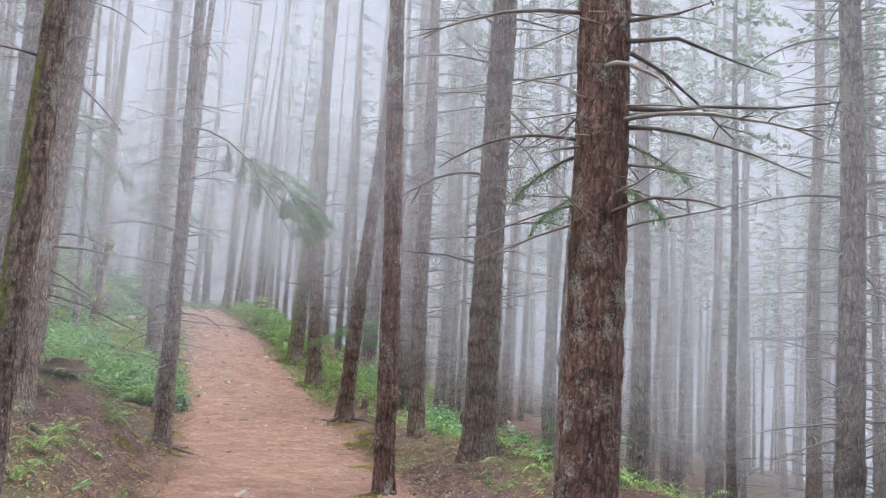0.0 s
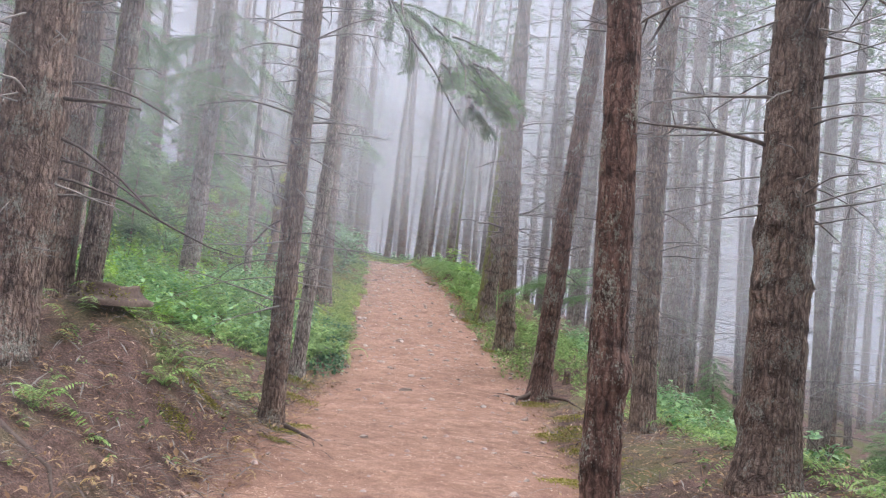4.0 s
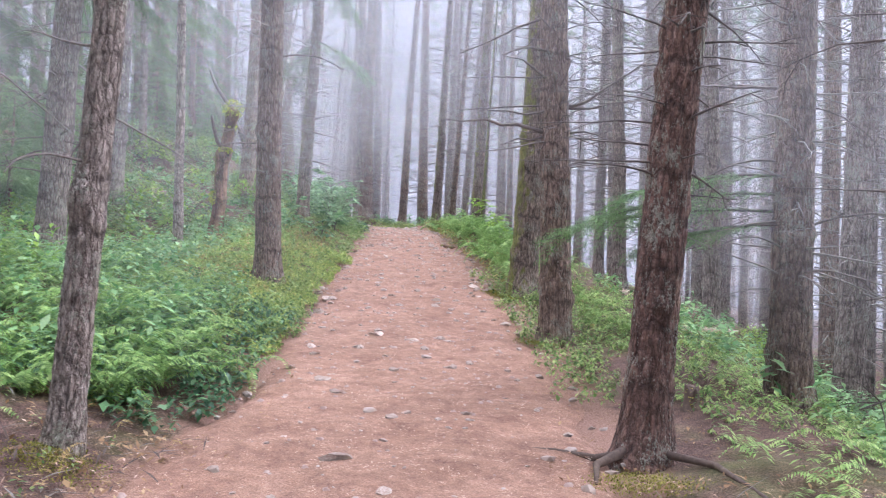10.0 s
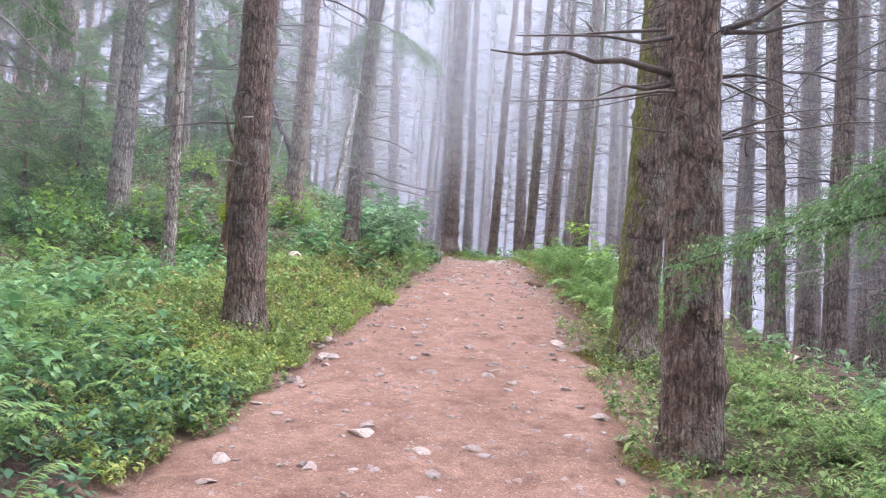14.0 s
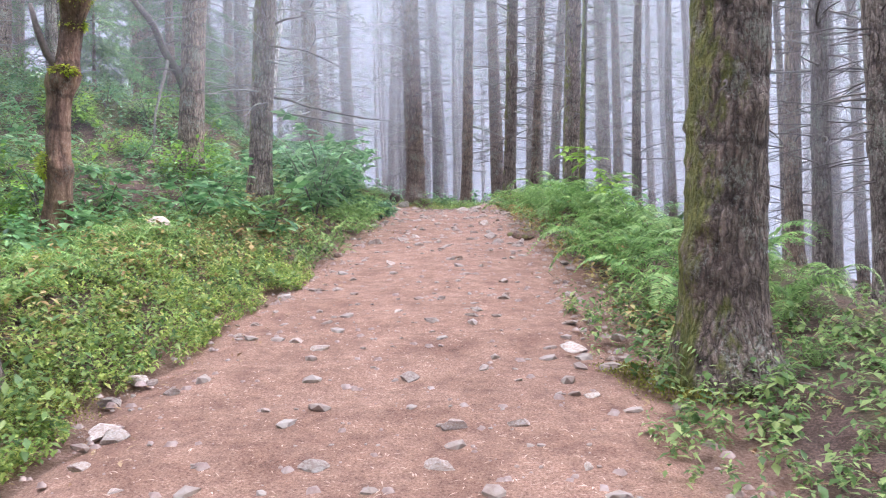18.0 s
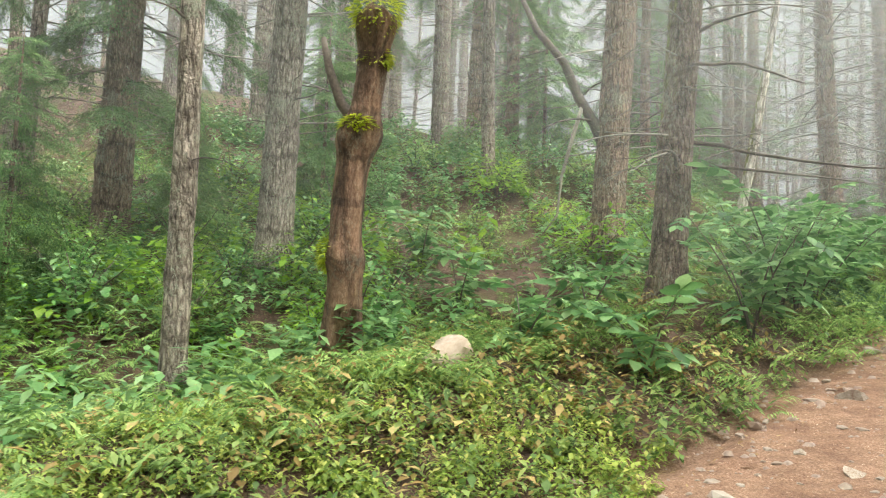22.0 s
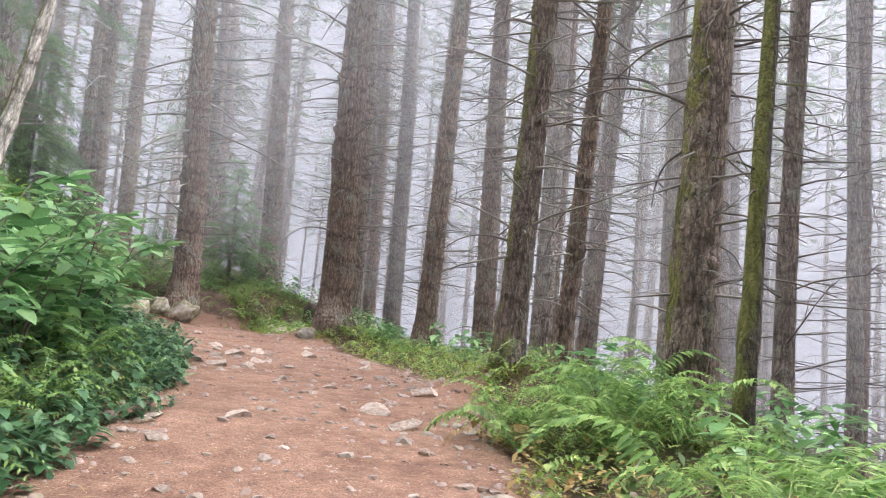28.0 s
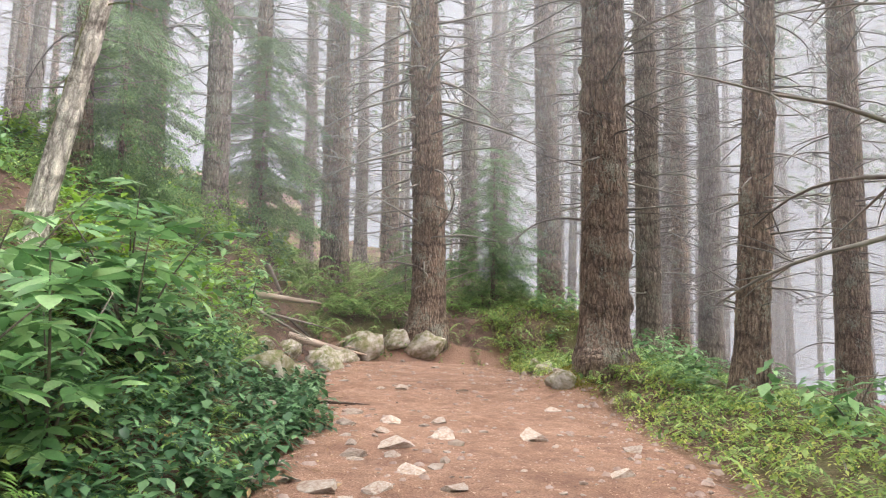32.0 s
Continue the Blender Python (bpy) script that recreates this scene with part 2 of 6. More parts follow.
def leaf_material(name, dark, mid, light, rough=0.5, through=0.3):
    """Leaves: each island of leaf has its own tone, and light passes through."""
    m, n, l, b = material(name, rough)
    geo, info = n.new("ShaderNodeNewGeometry"), n.new("ShaderNodeObjectInfo")
    f = value_math(n, l, "ADD", value_math(n, l, "MULTIPLY", geo.outputs["Random Per Island"], 0.75), value_math(n, l, "MULTIPLY", info.outputs["Random"], 0.25))
    col = ramp(n, l, f, [(0.05, dark), (0.5, mid), (0.95, light)]).outputs[0]
    vein = tex(n, l, "noise", 40.0, 3.0, place(n, l))
    col = mixed(n, l, 0.5, col, ramp(n, l, vein.outputs[0], [(0.3, (0.72, 0.74, 0.7)), (0.7, (1.2, 1.2, 1.15))]).outputs[0], "MULTIPLY")
    l.new(col, b.inputs["Base Color"])
    tr, mx = n.new("ShaderNodeBsdfTranslucent"), n.new("ShaderNodeMixShader")
    l.new(col, tr.inputs[0])
    mx.inputs[0].default_value = through
    l.new(b.outputs[0], mx.inputs[1])
    l.new(tr.outputs[0], mx.inputs[2])
    l.new(mx.outputs[0], n["Material Output"].inputs[0])
    return m


FERN = leaf_material("fern_green", (0.07, 0.145, 0.032), (0.245, 0.405, 0.11), (0.46, 0.58, 0.21), through=0.45)
FERN_DRY = leaf_material("dry_fern", (0.2, 0.12, 0.05), (0.38, 0.26, 0.1), (0.55, 0.44, 0.2), 0.8)
LEAF = leaf_material("shrub_leaf", (0.042, 0.12, 0.038), (0.155, 0.32, 0.115), (0.36, 0.54, 0.25), 0.34, 0.38)
LEAF_DARK = leaf_material("blue_green_leaf", (0.02, 0.065, 0.027), (0.07, 0.17, 0.07), (0.2, 0.34, 0.16), 0.4, 0.3)
LEAF_BRIGHT = leaf_material("young_bright_leaf", (0.14, 0.27, 0.03), (0.26, 0.43, 0.05), (0.42, 0.58, 0.1), 0.4, 0.5)
COVER = leaf_material("ground_plant_leaf", (0.045, 0.095, 0.025), (0.175, 0.28, 0.078), (0.42, 0.5, 0.175), through=0.44)
COVER_YELLOW = leaf_material("yellowing_ground_leaf", (0.16, 0.25, 0.045), (0.4, 0.5, 0.11), (0.7, 0.64, 0.23), 0.5, 0.44)
NEEDLE = leaf_material("conifer_needles", (0.045, 0.095, 0.035), (0.1, 0.18, 0.065), (0.19, 0.29, 0.11), 0.6, 0.35)
NEEDLE_LIVE = leaf_material("fresh_conifer_needles", (0.07, 0.15, 0.05), (0.15, 0.27, 0.09), (0.28, 0.42, 0.16), 0.5, 0.4)
MOSS_LEAF = leaf_material("bright_moss", (0.24, 0.3, 0.02), (0.46, 0.52, 0.04), (0.68, 0.7, 0.1), 0.8, 0.35)
MOSS_GROUND = leaf_material("olive_ground_moss", (0.1, 0.1, 0.02), (0.23, 0.22, 0.035), (0.4, 0.35, 0.08), 0.9, 0.2)
LEAF_DRY = leaf_material("fallen_leaf", (0.16, 0.08, 0.04), (0.3, 0.18, 0.09), (0.5, 0.36, 0.2), 0.8)


def trail_material():
    m, n, l, b = material("red_dirt", 0.95)
    v = place(n, l)
    fine, mid, broad = tex(n, l, "noise", 70, 6, v, 0.75), tex(n, l, "noise", 8, 6, v, 0.7), tex(n, l, "noise", 0.6, 4, v)
    col = ramp(n, l, fine.outputs[0], [(0.34, (0.115, 0.06, 0.038)), (0.46, (0.265, 0.155, 0.103)), (0.58, (0.365, 0.232, 0.165)), (0.7, (0.5, 0.37, 0.285))]).outputs[0]
    col = mixed(n, l, 0.75, col, ramp(n, l, mid.outputs[0], [(0.32, (0.6, 0.55, 0.53)), (0.5, (0.95, 0.93, 0.92)), (0.68, (1.25, 1.24, 1.22))]).outputs[0], "MULTIPLY")
    col = mixed(n, l, 0.8, col, ramp(n, l, broad.outputs[0], [(0.3, (0.82, 0.76, 0.74)), (0.7, (1.12, 1.1, 1.1))]).outputs[0], "MULTIPLY")
    patch = tex(n, l, "noise", 2.6, 5, v, 0.65)
    col = mixed(n, l, 0.8, col, ramp(n, l, patch.outputs[0], [(0.36, (0.7, 0.62, 0.58)), (0.6, (1.1, 1.1, 1.1))]).outputs[0], "MULTIPLY")
    grit = tex(n, l, "voronoi", 30, vec=v)
    col = mixed(n, l, ramp(n, l, grit.outputs[0], [(0.08, (0.4, 0.4, 0.4)), (0.15, (0, 0, 0))]).outputs[0], col, (0.42, 0.33, 0.27))
    l.new(col, b.inputs["Base Color"])
    h = value_math(n, l, "ADD", value_math(n, l, "MULTIPLY", fine.outputs[0], 0.5), mid.outputs[0])
    bump(n, l, b, h, 0.7, 0.03)
    return m


def floor_material():
    """Forest floor: red-brown needle litter with moss and dark humus."""
    m, n, l, b = material("needle_litter", 0.95)
    v = place(n, l)
    fine, mid, broad = tex(n, l, "noise", 55, 6, v, 0.75), tex(n, l, "noise", 5, 6, v, 0.7), tex(n, l, "noise", 0.45, 4, v)
    col = ramp(n, l, fine.outputs[0], [(0.34, (0.04, 0.025, 0.02)), (0.48, (0.13, 0.075, 0.057)), (0.6, (0.22, 0.137, 0.107)), (0.72, (0.38, 0.275, 0.225))]).outputs[0]
    col = mixed(n, l, 0.8, col, ramp(n, l, mid.outputs[0], [(0.34, (0.4, 0.38, 0.37)), (0.64, (1.3, 1.28, 1.26))]).outputs[0], "MULTIPLY")
    mossy = ramp(n, l, broad.outputs[0], [(0.5, (0, 0, 0)), (0.64, (0.7, 0.7, 0.7))]).outputs[0]
    green = ramp(n, l, fine.outputs[0], [(0.3, (0.05, 0.065, 0.015)), (0.7, (0.2, 0.22, 0.06))]).outputs[0]
    col = mixed(n, l, mossy, col, green)
    worn = n.new("ShaderNodeAttribute")
    worn.attribute_name = "worn_soil"
    dirt = ramp(n, l, fine.outputs[0], [(0.32, (0.12, 0.06, 0.042)), (0.5, (0.29, 0.165, 0.115)), (0.75, (0.46, 0.33, 0.255))]).outputs[0]
    edge = value_math(n, l, "ADD", worn.outputs["Fac"], value_math(n, l, "MULTIPLY", value_math(n, l, "SUBTRACT", mid.outputs[0], 0.5), 1.2))
    col = mixed(n, l, ramp(n, l, edge, [(0.35, (0, 0, 0)), (0.75, (1, 1, 1))]).outputs[0], col, dirt)
    l.new(col, b.inputs["Base Color"])
    bump(n, l, b, value_math(n, l, "ADD", fine.outputs[0], mid.outputs[0]), 0.8, 0.04)
    return m


TRAIL = trail_material()
FLOOR = floor_material()


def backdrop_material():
    """Glowing backdrop standing in for fog beyond the wood: pale, a little darker low down, with faint far trunks
    painted in.
    """
    m, n, l, b = material("far_fog_glow", 1.0)
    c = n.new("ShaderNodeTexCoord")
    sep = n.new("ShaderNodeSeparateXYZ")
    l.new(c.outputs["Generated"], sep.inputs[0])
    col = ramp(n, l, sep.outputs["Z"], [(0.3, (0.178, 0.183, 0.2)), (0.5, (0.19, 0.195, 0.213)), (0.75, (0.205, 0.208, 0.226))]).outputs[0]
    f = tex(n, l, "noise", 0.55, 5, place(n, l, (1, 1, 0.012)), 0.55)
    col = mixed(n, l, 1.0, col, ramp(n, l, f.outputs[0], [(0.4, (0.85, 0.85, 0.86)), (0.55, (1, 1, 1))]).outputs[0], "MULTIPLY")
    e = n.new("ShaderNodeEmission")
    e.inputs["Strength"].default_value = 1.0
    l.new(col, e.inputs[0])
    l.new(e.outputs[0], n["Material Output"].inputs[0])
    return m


FOG_GLOW = backdrop_material()


# ---------------------------------------------------------------- mesh helpers
def mesh_from(name, verts, faces, mat, smooth=True):
    me = bpy.data.meshes.new(name)
    me.from_pydata([tuple(v) for v in verts], [], faces)
    if smooth:
        me.polygons.foreach_set("use_smooth", [True] * len(me.polygons))
    me.materials.append(mat)
    me.update()
    return me


def empty(name, m, label="", category="", group="", kind=""):
    ob = new(name)
    ob.matrix_world = m
    ob.empty_display_size = 0.1
    return tagged(ob, label, category, group, kind)


def child(name, me, parent, m=None, label=""):
    ob = new(name, me)
    ob.parent = parent
    if m is not None:
        ob.matrix_local = m
    return tagged(ob, label) if label else ob


def smooth_step(a, b, x):
    t = np.clip((x - a) / (b - a), 0, 1)
    return t * t * (3 - 2 * t)


class Bag:
    """Gathers vertices and faces of one mesh."""

    def __init__(self):
        self.v, self.f = [], []

    def add(self, verts, faces):
        k = len(self.v)
        self.v.extend(verts)
        self.f.extend([tuple(i + k for i in q) for q in faces])

    def mesh(self, name, mat, smooth=True):
        return mesh_from(name, self.v, self.f, mat, smooth)


def tube(bag, points, radii, sides=6, cap=True):
    """A tapered tube along points."""
    pts = [Vector(p) for p in points]
    rings, fs = [], []
    for i, p in enumerate(pts):
        d = (pts[min(i + 1, len(pts) - 1)] - pts[max(i - 1, 0)]).normalized()
        a = d.cross(Vector((0.31, 0.22, 0.92)))
        a = a.normalized() if a.length > 1e-3 else Vector((1, 0, 0))
        c = d.cross(a)
        for k in range(sides):
            w = 2 * math.pi * k / sides
            rings.append(p + (a * math.cos(w) + c * math.sin(w)) * radii[i])
    for i in range(len(pts) - 1):
        for k in range(sides):
            q = (k + 1) % sides
            fs.append((i * sides + k, i * sides + q, (i + 1) * sides + q, (i + 1) * sides + k))
    if cap:
        fs.append(tuple(range(sides - 1, -1, -1)))
        fs.append(tuple((len(pts) - 1) * sides + k for k in range(sides)))
    bag.add(rings, fs)


# ---------------------------------------------------------------- the lie of the land
# the trail's middle line: x, y, height, half width
TRAIL_LINE = [
    (0.6, -30.0, 0.1, 1.7), (0.0, -8.0, 0.0, 1.7), (-0.6, 1.0, -0.17, 1.7), (-1.2, 7.0, -0.52, 1.7), (-2.1, 12.0, -0.72, 1.7),
    (-3.4, 16.5, -0.74, 1.75), (-4.7, 21.8, -0.48, 1.85), (-6.6, 27.1, 0.22, 1.9), (-8.3, 31.5, 1.0, 1.65), (-9.7, 35.0, 1.6, 1.4),
    (-11.0, 38.0, 2.12, 1.25), (-12.5, 41.0, 2.46, 1.4), (-14.6, 43.8, 2.7, 1.5), (-17.2, 45.9, 2.92, 1.5), (-20.0, 48.0, 3.08, 1.4),
    (-26.0, 52.0, 3.0, 1.3), (-44.0, 62.0, 2.0, 1.2),
]


def resampled(line, step):
    pts = [np.array(p, float) for p in line]
    out = []
    for i in range(len(pts) - 1):
        p0, p1, p2, p3 = pts[max(i - 1, 0)], pts[i], pts[i + 1], pts[min(i + 2, len(pts) - 1)]
        n = max(2, int(np.linalg.norm((p2 - p1)[:2]) / step))
        for k in range(n):
            u = k / n
            m1, m2 = (p2 - p0) / 2, (p3 - p1) / 2
            out.append((2 * u**3 - 3 * u**2 + 1) * p1 + (u**3 - 2 * u**2 + u) * m1 + (-2 * u**3 + 3 * u**2) * p2 + (u**3 - u**2) * m2)
    out.append(pts[-1])
    return np.array(out)


LINE = resampled(TRAIL_LINE, 0.6)
TANGENT = np.gradient(LINE[:, :2], axis=0)
TANGENT /= np.linalg.norm(TANGENT, axis=1)[:, None]


def waves(x, y, seed, size):
    """Smooth noise from a few sine waves."""
    r = np.random.RandomState(seed)
    out = 0
    for k in range(7):
        a, p, f = r.uniform(0, 6.28), r.uniform(0, 6.28), (1.0 + 0.45 * k) / size
        out = out + np.sin((x * math.cos(a) + y * math.sin(a)) * f * 6.28 + p) / (1 + 0.5 * k)
    return out / 2.6


def trail_frame(x, y):
    """For points: distance to the right of the trail's middle, trail height, half width, and place along y."""
    x, y = np.atleast_1d(np.asarray(x, float)), np.atleast_1d(np.asarray(y, float))
    out = np.zeros((4, len(x)))
    for a in range(0, len(x), 20000):
        px, py = x[a:a + 20000, None], y[a:a + 20000, None]
        dx, dy = px - LINE[None, :, 0], py - LINE[None, :, 1]
        d2 = dx * dx + dy * dy
        low = d2.min(axis=1, keepdims=True)
        w = np.exp(-(d2 - low) / (0.5 + 0.12 * low))
        w /= w.sum(axis=1, keepdims=True)
        side = TANGENT[None, :, 1] * dx - TANGENT[None, :, 0] * dy
        near = np.take_along_axis(side, d2.argmin(axis=1)[:, None], 1)
        d = np.sqrt(low) * np.sign(near)
        out[0, a:a + 20000] = np.where(low[:, 0] < 9, (w * side).sum(axis=1), d[:, 0])
        out[1, a:a + 20000] = (w * LINE[None, :, 2]).sum(axis=1)
        out[2, a:a + 20000] = (w * LINE[None, :, 3]).sum(axis=1)
        out[3, a:a + 20000] = (w * LINE[None, :, 1]).sum(axis=1)
    return out


MOUNDS = ((-6.0, 12.9, 0.65, 1.5), (-6.0, 11.4, -0.3, 1.0), (-16.63, 47.9, 0.36, 0.75), (-11.7, 43.4, 0.4, 0.7), (-12.9, 34.8, 0.25, 0.8))


def ground_height(x, y, cut=True):
    """Height of the forest floor: trail bench, rising slope on one side, falling slope on the other."""
    x, y = np.atleast_1d(np.asarray(x, float)), np.atleast_1d(np.asarray(y, float))
    d, z, hw, s = trail_frame(x, y)
    early = 1 - smooth_step(13, 18, s)
    late = smooth_step(39, 43, s)
    u, v = np.maximum(-d - hw, 0), np.maximum(d - hw, 0)
    steep = smooth_step(42.5, 45, s)
    left = 0.12 * smooth_step(0, 0.5, u) + (0.2 + 0.13 * late) * np.maximum(u - 0.4, 0) + 0.38 * steep * np.clip(u - 0.4, 0, 2.6) + early * 0.5 * smooth_step(0.3, 1.9, u)
    left = np.where(left > 2.6, 2.6 + (left - 2.6) * 0.6, left)
    left = left - 0.85 * smooth_step(1.6, 5.2, u) * np.exp(-((s - 31.2) / 5.0) ** 2)
    right = 0.12 * smooth_step(0.1, 0.9, v) + early * 0.3 * smooth_step(0.2, 1.8, v) - (0.34 - 0.22 * smooth_step(44, 48, s)) * np.maximum(v - 2.0 - early, 0)
    right = np.where(right < -4, -4 + (right + 4) * 0.5, right)
    off = smooth_step(0.0, 1.2, u + v)
    rough = off * (0.09 * waves(x, y, 3, 2.3) + 0.16 * waves(x, y, 4, 7.0) * smooth_step(0.5, 4, u + v) + 0.03 * waves(x, y, 5, 0.6))
    bed = (1 - off) * (0.02 * waves(x, y, 6, 1.1) - (0.06 if cut else 0.0))
    # the bank that closes the bend, and low mounds round the feet of some trees
    past = -0.83 * (x + 20.7) + 0.56 * (y - 48.3)
    bank = (0.85 * smooth_step(0.2, 1.9, past) + 0.2 * np.clip(past - 2, 0, 30)) * (1 - smooth_step(2.5, 7.0, d))
    for mx, my, mh, mr in MOUNDS:
        bank = bank + mh * np.exp(-((x - mx) ** 2 + (y - my) ** 2) / mr ** 2)
    return z + left + right + rough + bed + bank + 0.015 * np.clip(1 - np.abs(d) / hw, 0, 1)


def ground_at(x, y):
    return float(ground_height(x, y, False)[0])


def axis(a, lo, hi, b, fine, coarse):
    """Grid lines, close between lo and hi and ever wider outside."""
    out = list(np.arange(lo, hi, fine))
    step, p = coarse, hi
    while p < b:
        out.append(p)
        p, step = p + step, step * 1.22
    out.append(b)
    step, p = coarse, lo
    while p > a:
        p, step = p - step, step * 1.22
        out.insert(0, max(p, a))
    return np.array(out)


def build_ground():
    gx, gy = axis(-400, -26, 8, 400, 0.22, 0.5), axis(-400, -3, 58, 400, 0.22, 0.5)
    X, Y = np.meshgrid(gx, gy)
    Z = ground_height(X.ravel(), Y.ravel())
    nx, ny = len(gx), len(gy)
    ids = np.arange(nx * ny).reshape(ny, nx)
    quads = np.stack([ids[:-1, :-1], ids[:-1, 1:], ids[1:, 1:], ids[1:, :-1]], -1).reshape(-1, 4)
    me = bpy.data.meshes.new("ground")
    me.from_pydata(np.stack([X.ravel(), Y.ravel(), Z], 1).tolist(), [], quads.tolist())
    me.polygons.foreach_set("use_smooth", [True] * len(me.polygons))
    me.materials.append(FLOOR)
    d, z, hw, s = trail_frame(X.ravel(), Y.ravel())
    out = np.abs(d) - hw
    bare = 1 - smooth_step(-0.1, 0.7, out)
    bare = np.maximum(bare, 0.2 * (1 - smooth_step(15, 19, s)) * (1 - smooth_step(1.5, 5.0, out)))
    worn = me.attributes.new("worn_soil", "FLOAT", "POINT")
    worn.data.foreach_set("value", np.where(s < 49, bare, 0).astype(np.float32))
    tagged(new("ground", me), "sloping forest floor of red-brown needles and moss", "ground", kind="structure")


def build_trail():
    line = resampled(TRAIL_LINE[1:-1], 0.2)
    line = line[line[:, 1] < 48.7]
    tan = np.gradient(line[:, :2], axis=0)
    tan /= np.linalg.norm(tan, axis=1)[:, None]
    across = 26
    pts = []
    for i in range(len(line)):
        nrm = np.array([tan[i, 1], -tan[i, 0]])
        s = line[i, 1]
        wl_ = line[i, 3] + 0.1 + 0.07 * math.sin(s * 1.3) + 0.05 * math.sin(s * 3.1 + 1) + 0.12 * noise.noise(Vector((s * 1.7, 0, 5)))
        wr_ = line[i, 3] + 0.1 + 0.07 * math.sin(s * 1.1 + 2) + 0.05 * math.sin(s * 2.9) + 0.12 * noise.noise(Vector((s * 1.7, 0, 9)))
        tight = float(smooth_step(18, 22, s) - smooth_step(30, 33, s))
        wl_, wr_ = wl_ - 0.12 * tight, wr_ - 0.32 * tight
        for k in range(across + 1):
            u = -wl_ + (wl_ + wr_) * k / across
            pts.append(line[i, :2] + nrm * u)
    pts = np.array(pts)
    z = ground_height(pts[:, 0], pts[:, 1], False) + 0.012
    edge = np.abs(np.tile(np.linspace(-1, 1, across + 1), len(line)))
    z -= 0.06 * smooth_step(0.86, 1.0, edge)
    w = across + 1
    fs = [(i * w + k, i * w + k + 1, (i + 1) * w + k + 1, (i + 1) * w + k) for i in range(len(line) - 1) for k in range(across)]
    me = mesh_from("trail", np.column_stack([pts, z]).tolist(), fs, TRAIL)
    tagged(new("trail", me), "worn red dirt footpath strewn with stones", "path", kind="structure")


# ring wall that glows by itself in place of lit fog
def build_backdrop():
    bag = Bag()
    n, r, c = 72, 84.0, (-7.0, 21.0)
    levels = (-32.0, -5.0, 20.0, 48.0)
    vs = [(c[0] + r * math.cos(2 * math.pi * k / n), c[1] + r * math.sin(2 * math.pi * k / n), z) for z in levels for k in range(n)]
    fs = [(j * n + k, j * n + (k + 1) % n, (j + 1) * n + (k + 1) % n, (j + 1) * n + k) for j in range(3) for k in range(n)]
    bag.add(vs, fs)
    tagged(new("backdrop", bag.mesh("backdrop", FOG_GLOW)), "glowing backdrop painted as pale fog with faint far trunks", "fog", kind="structure")


build_ground()
build_trail()
build_backdrop()

# ---------------------------------------------------------------- trees
RNG = random.Random(11)


def trunk_mesh(name, dia, height, mat, seed, sides=18, fine=0.14, flare=0.5, knots=10, relief=0.0):
    """A tapered trunk with root flare, buttress lobes, bark relief and branch knots; its foot reaches below the ground."""
    r = random.Random(seed)
    zs, z = [-0.45], -0.3
    while z < height:
        zs.append(z)
        z += fine if z < 8.5 else fine * 6
    zs.append(height)
    lobes = [(r.uniform(0, 6.28), r.uniform(0.5, 1.0)) for _ in range(5)]
    bumps = [(r.uniform(0, 6.28), r.uniform(0.4, 8.0), r.uniform(0.06, 0.13)) for _ in range(knots)]
    off = Vector((r.uniform(-50, 50), r.uniform(-50, 50), 0))
    bend = [(r.uniform(-0.03, 0.03), r.uniform(-0.03, 0.03), r.uniform(0, 6.28)) for _ in range(2)]
    vs, fs = [], []
    for z in zs:
        rad = dia / 2 * (0.12 + 0.88 * max(0.0, 1 - max(z, 0) / height) ** 0.85)
        f = math.exp(-max(z, 0) / 0.22) * flare
        bx = sum(a * math.sin(z * 0.7 + p) for a, _, p in bend)
        by = sum(b * math.cos(z * 0.6 + p) for _, b, p in bend)
        for k in range(sides):
            w = 2 * math.pi * k / sides
            lobe = sum(a * max(0, math.cos(w - p)) ** 4 for p, a in lobes) / 2
            kn = 0.0
            for p, h, s in bumps:
                dz = (z - h) / s
                if abs(dz) < 2:
                    da = (w - p + math.pi) % (2 * math.pi) - math.pi
                    kn += 0.22 * math.exp(-dz * dz - (da * dia / 2 / s) ** 2)
            p3 = Vector((math.cos(w) * 3.2, math.sin(w) * 3.2, z * 1.6)) * (dia / 0.4) + off
            q = rad * (1 + f * (0.35 + lobe) + kn) + min(0.035, dia * 0.05) * (noise.noise(p3 * 1.6) * 0.6 + noise.noise(p3 * 4) * 0.5)
            if relief and z < 8.5:
                c3 = Vector((math.cos(w) * rad * 22, math.sin(w) * rad * 22, z * 5.5)) + off
                q += relief * (0.5 - 1.6 * abs(noise.noise(c3))) + relief * 0.5 * noise.noise(c3 * 2.7)
            vs.append((math.cos(w) * q + bx, math.sin(w) * q + by, z))
    n = len(zs)
    for i in range(n - 1):
        for k in range(sides):
            q = (k + 1) % sides
            fs.append((i * sides + k, i * sides + q, (i + 1) * sides + q, (i + 1) * sides + k))
    fs.append(tuple((n - 1) * sides + k for k in range(sides)))
    return mesh_from(name, vs, fs, mat)


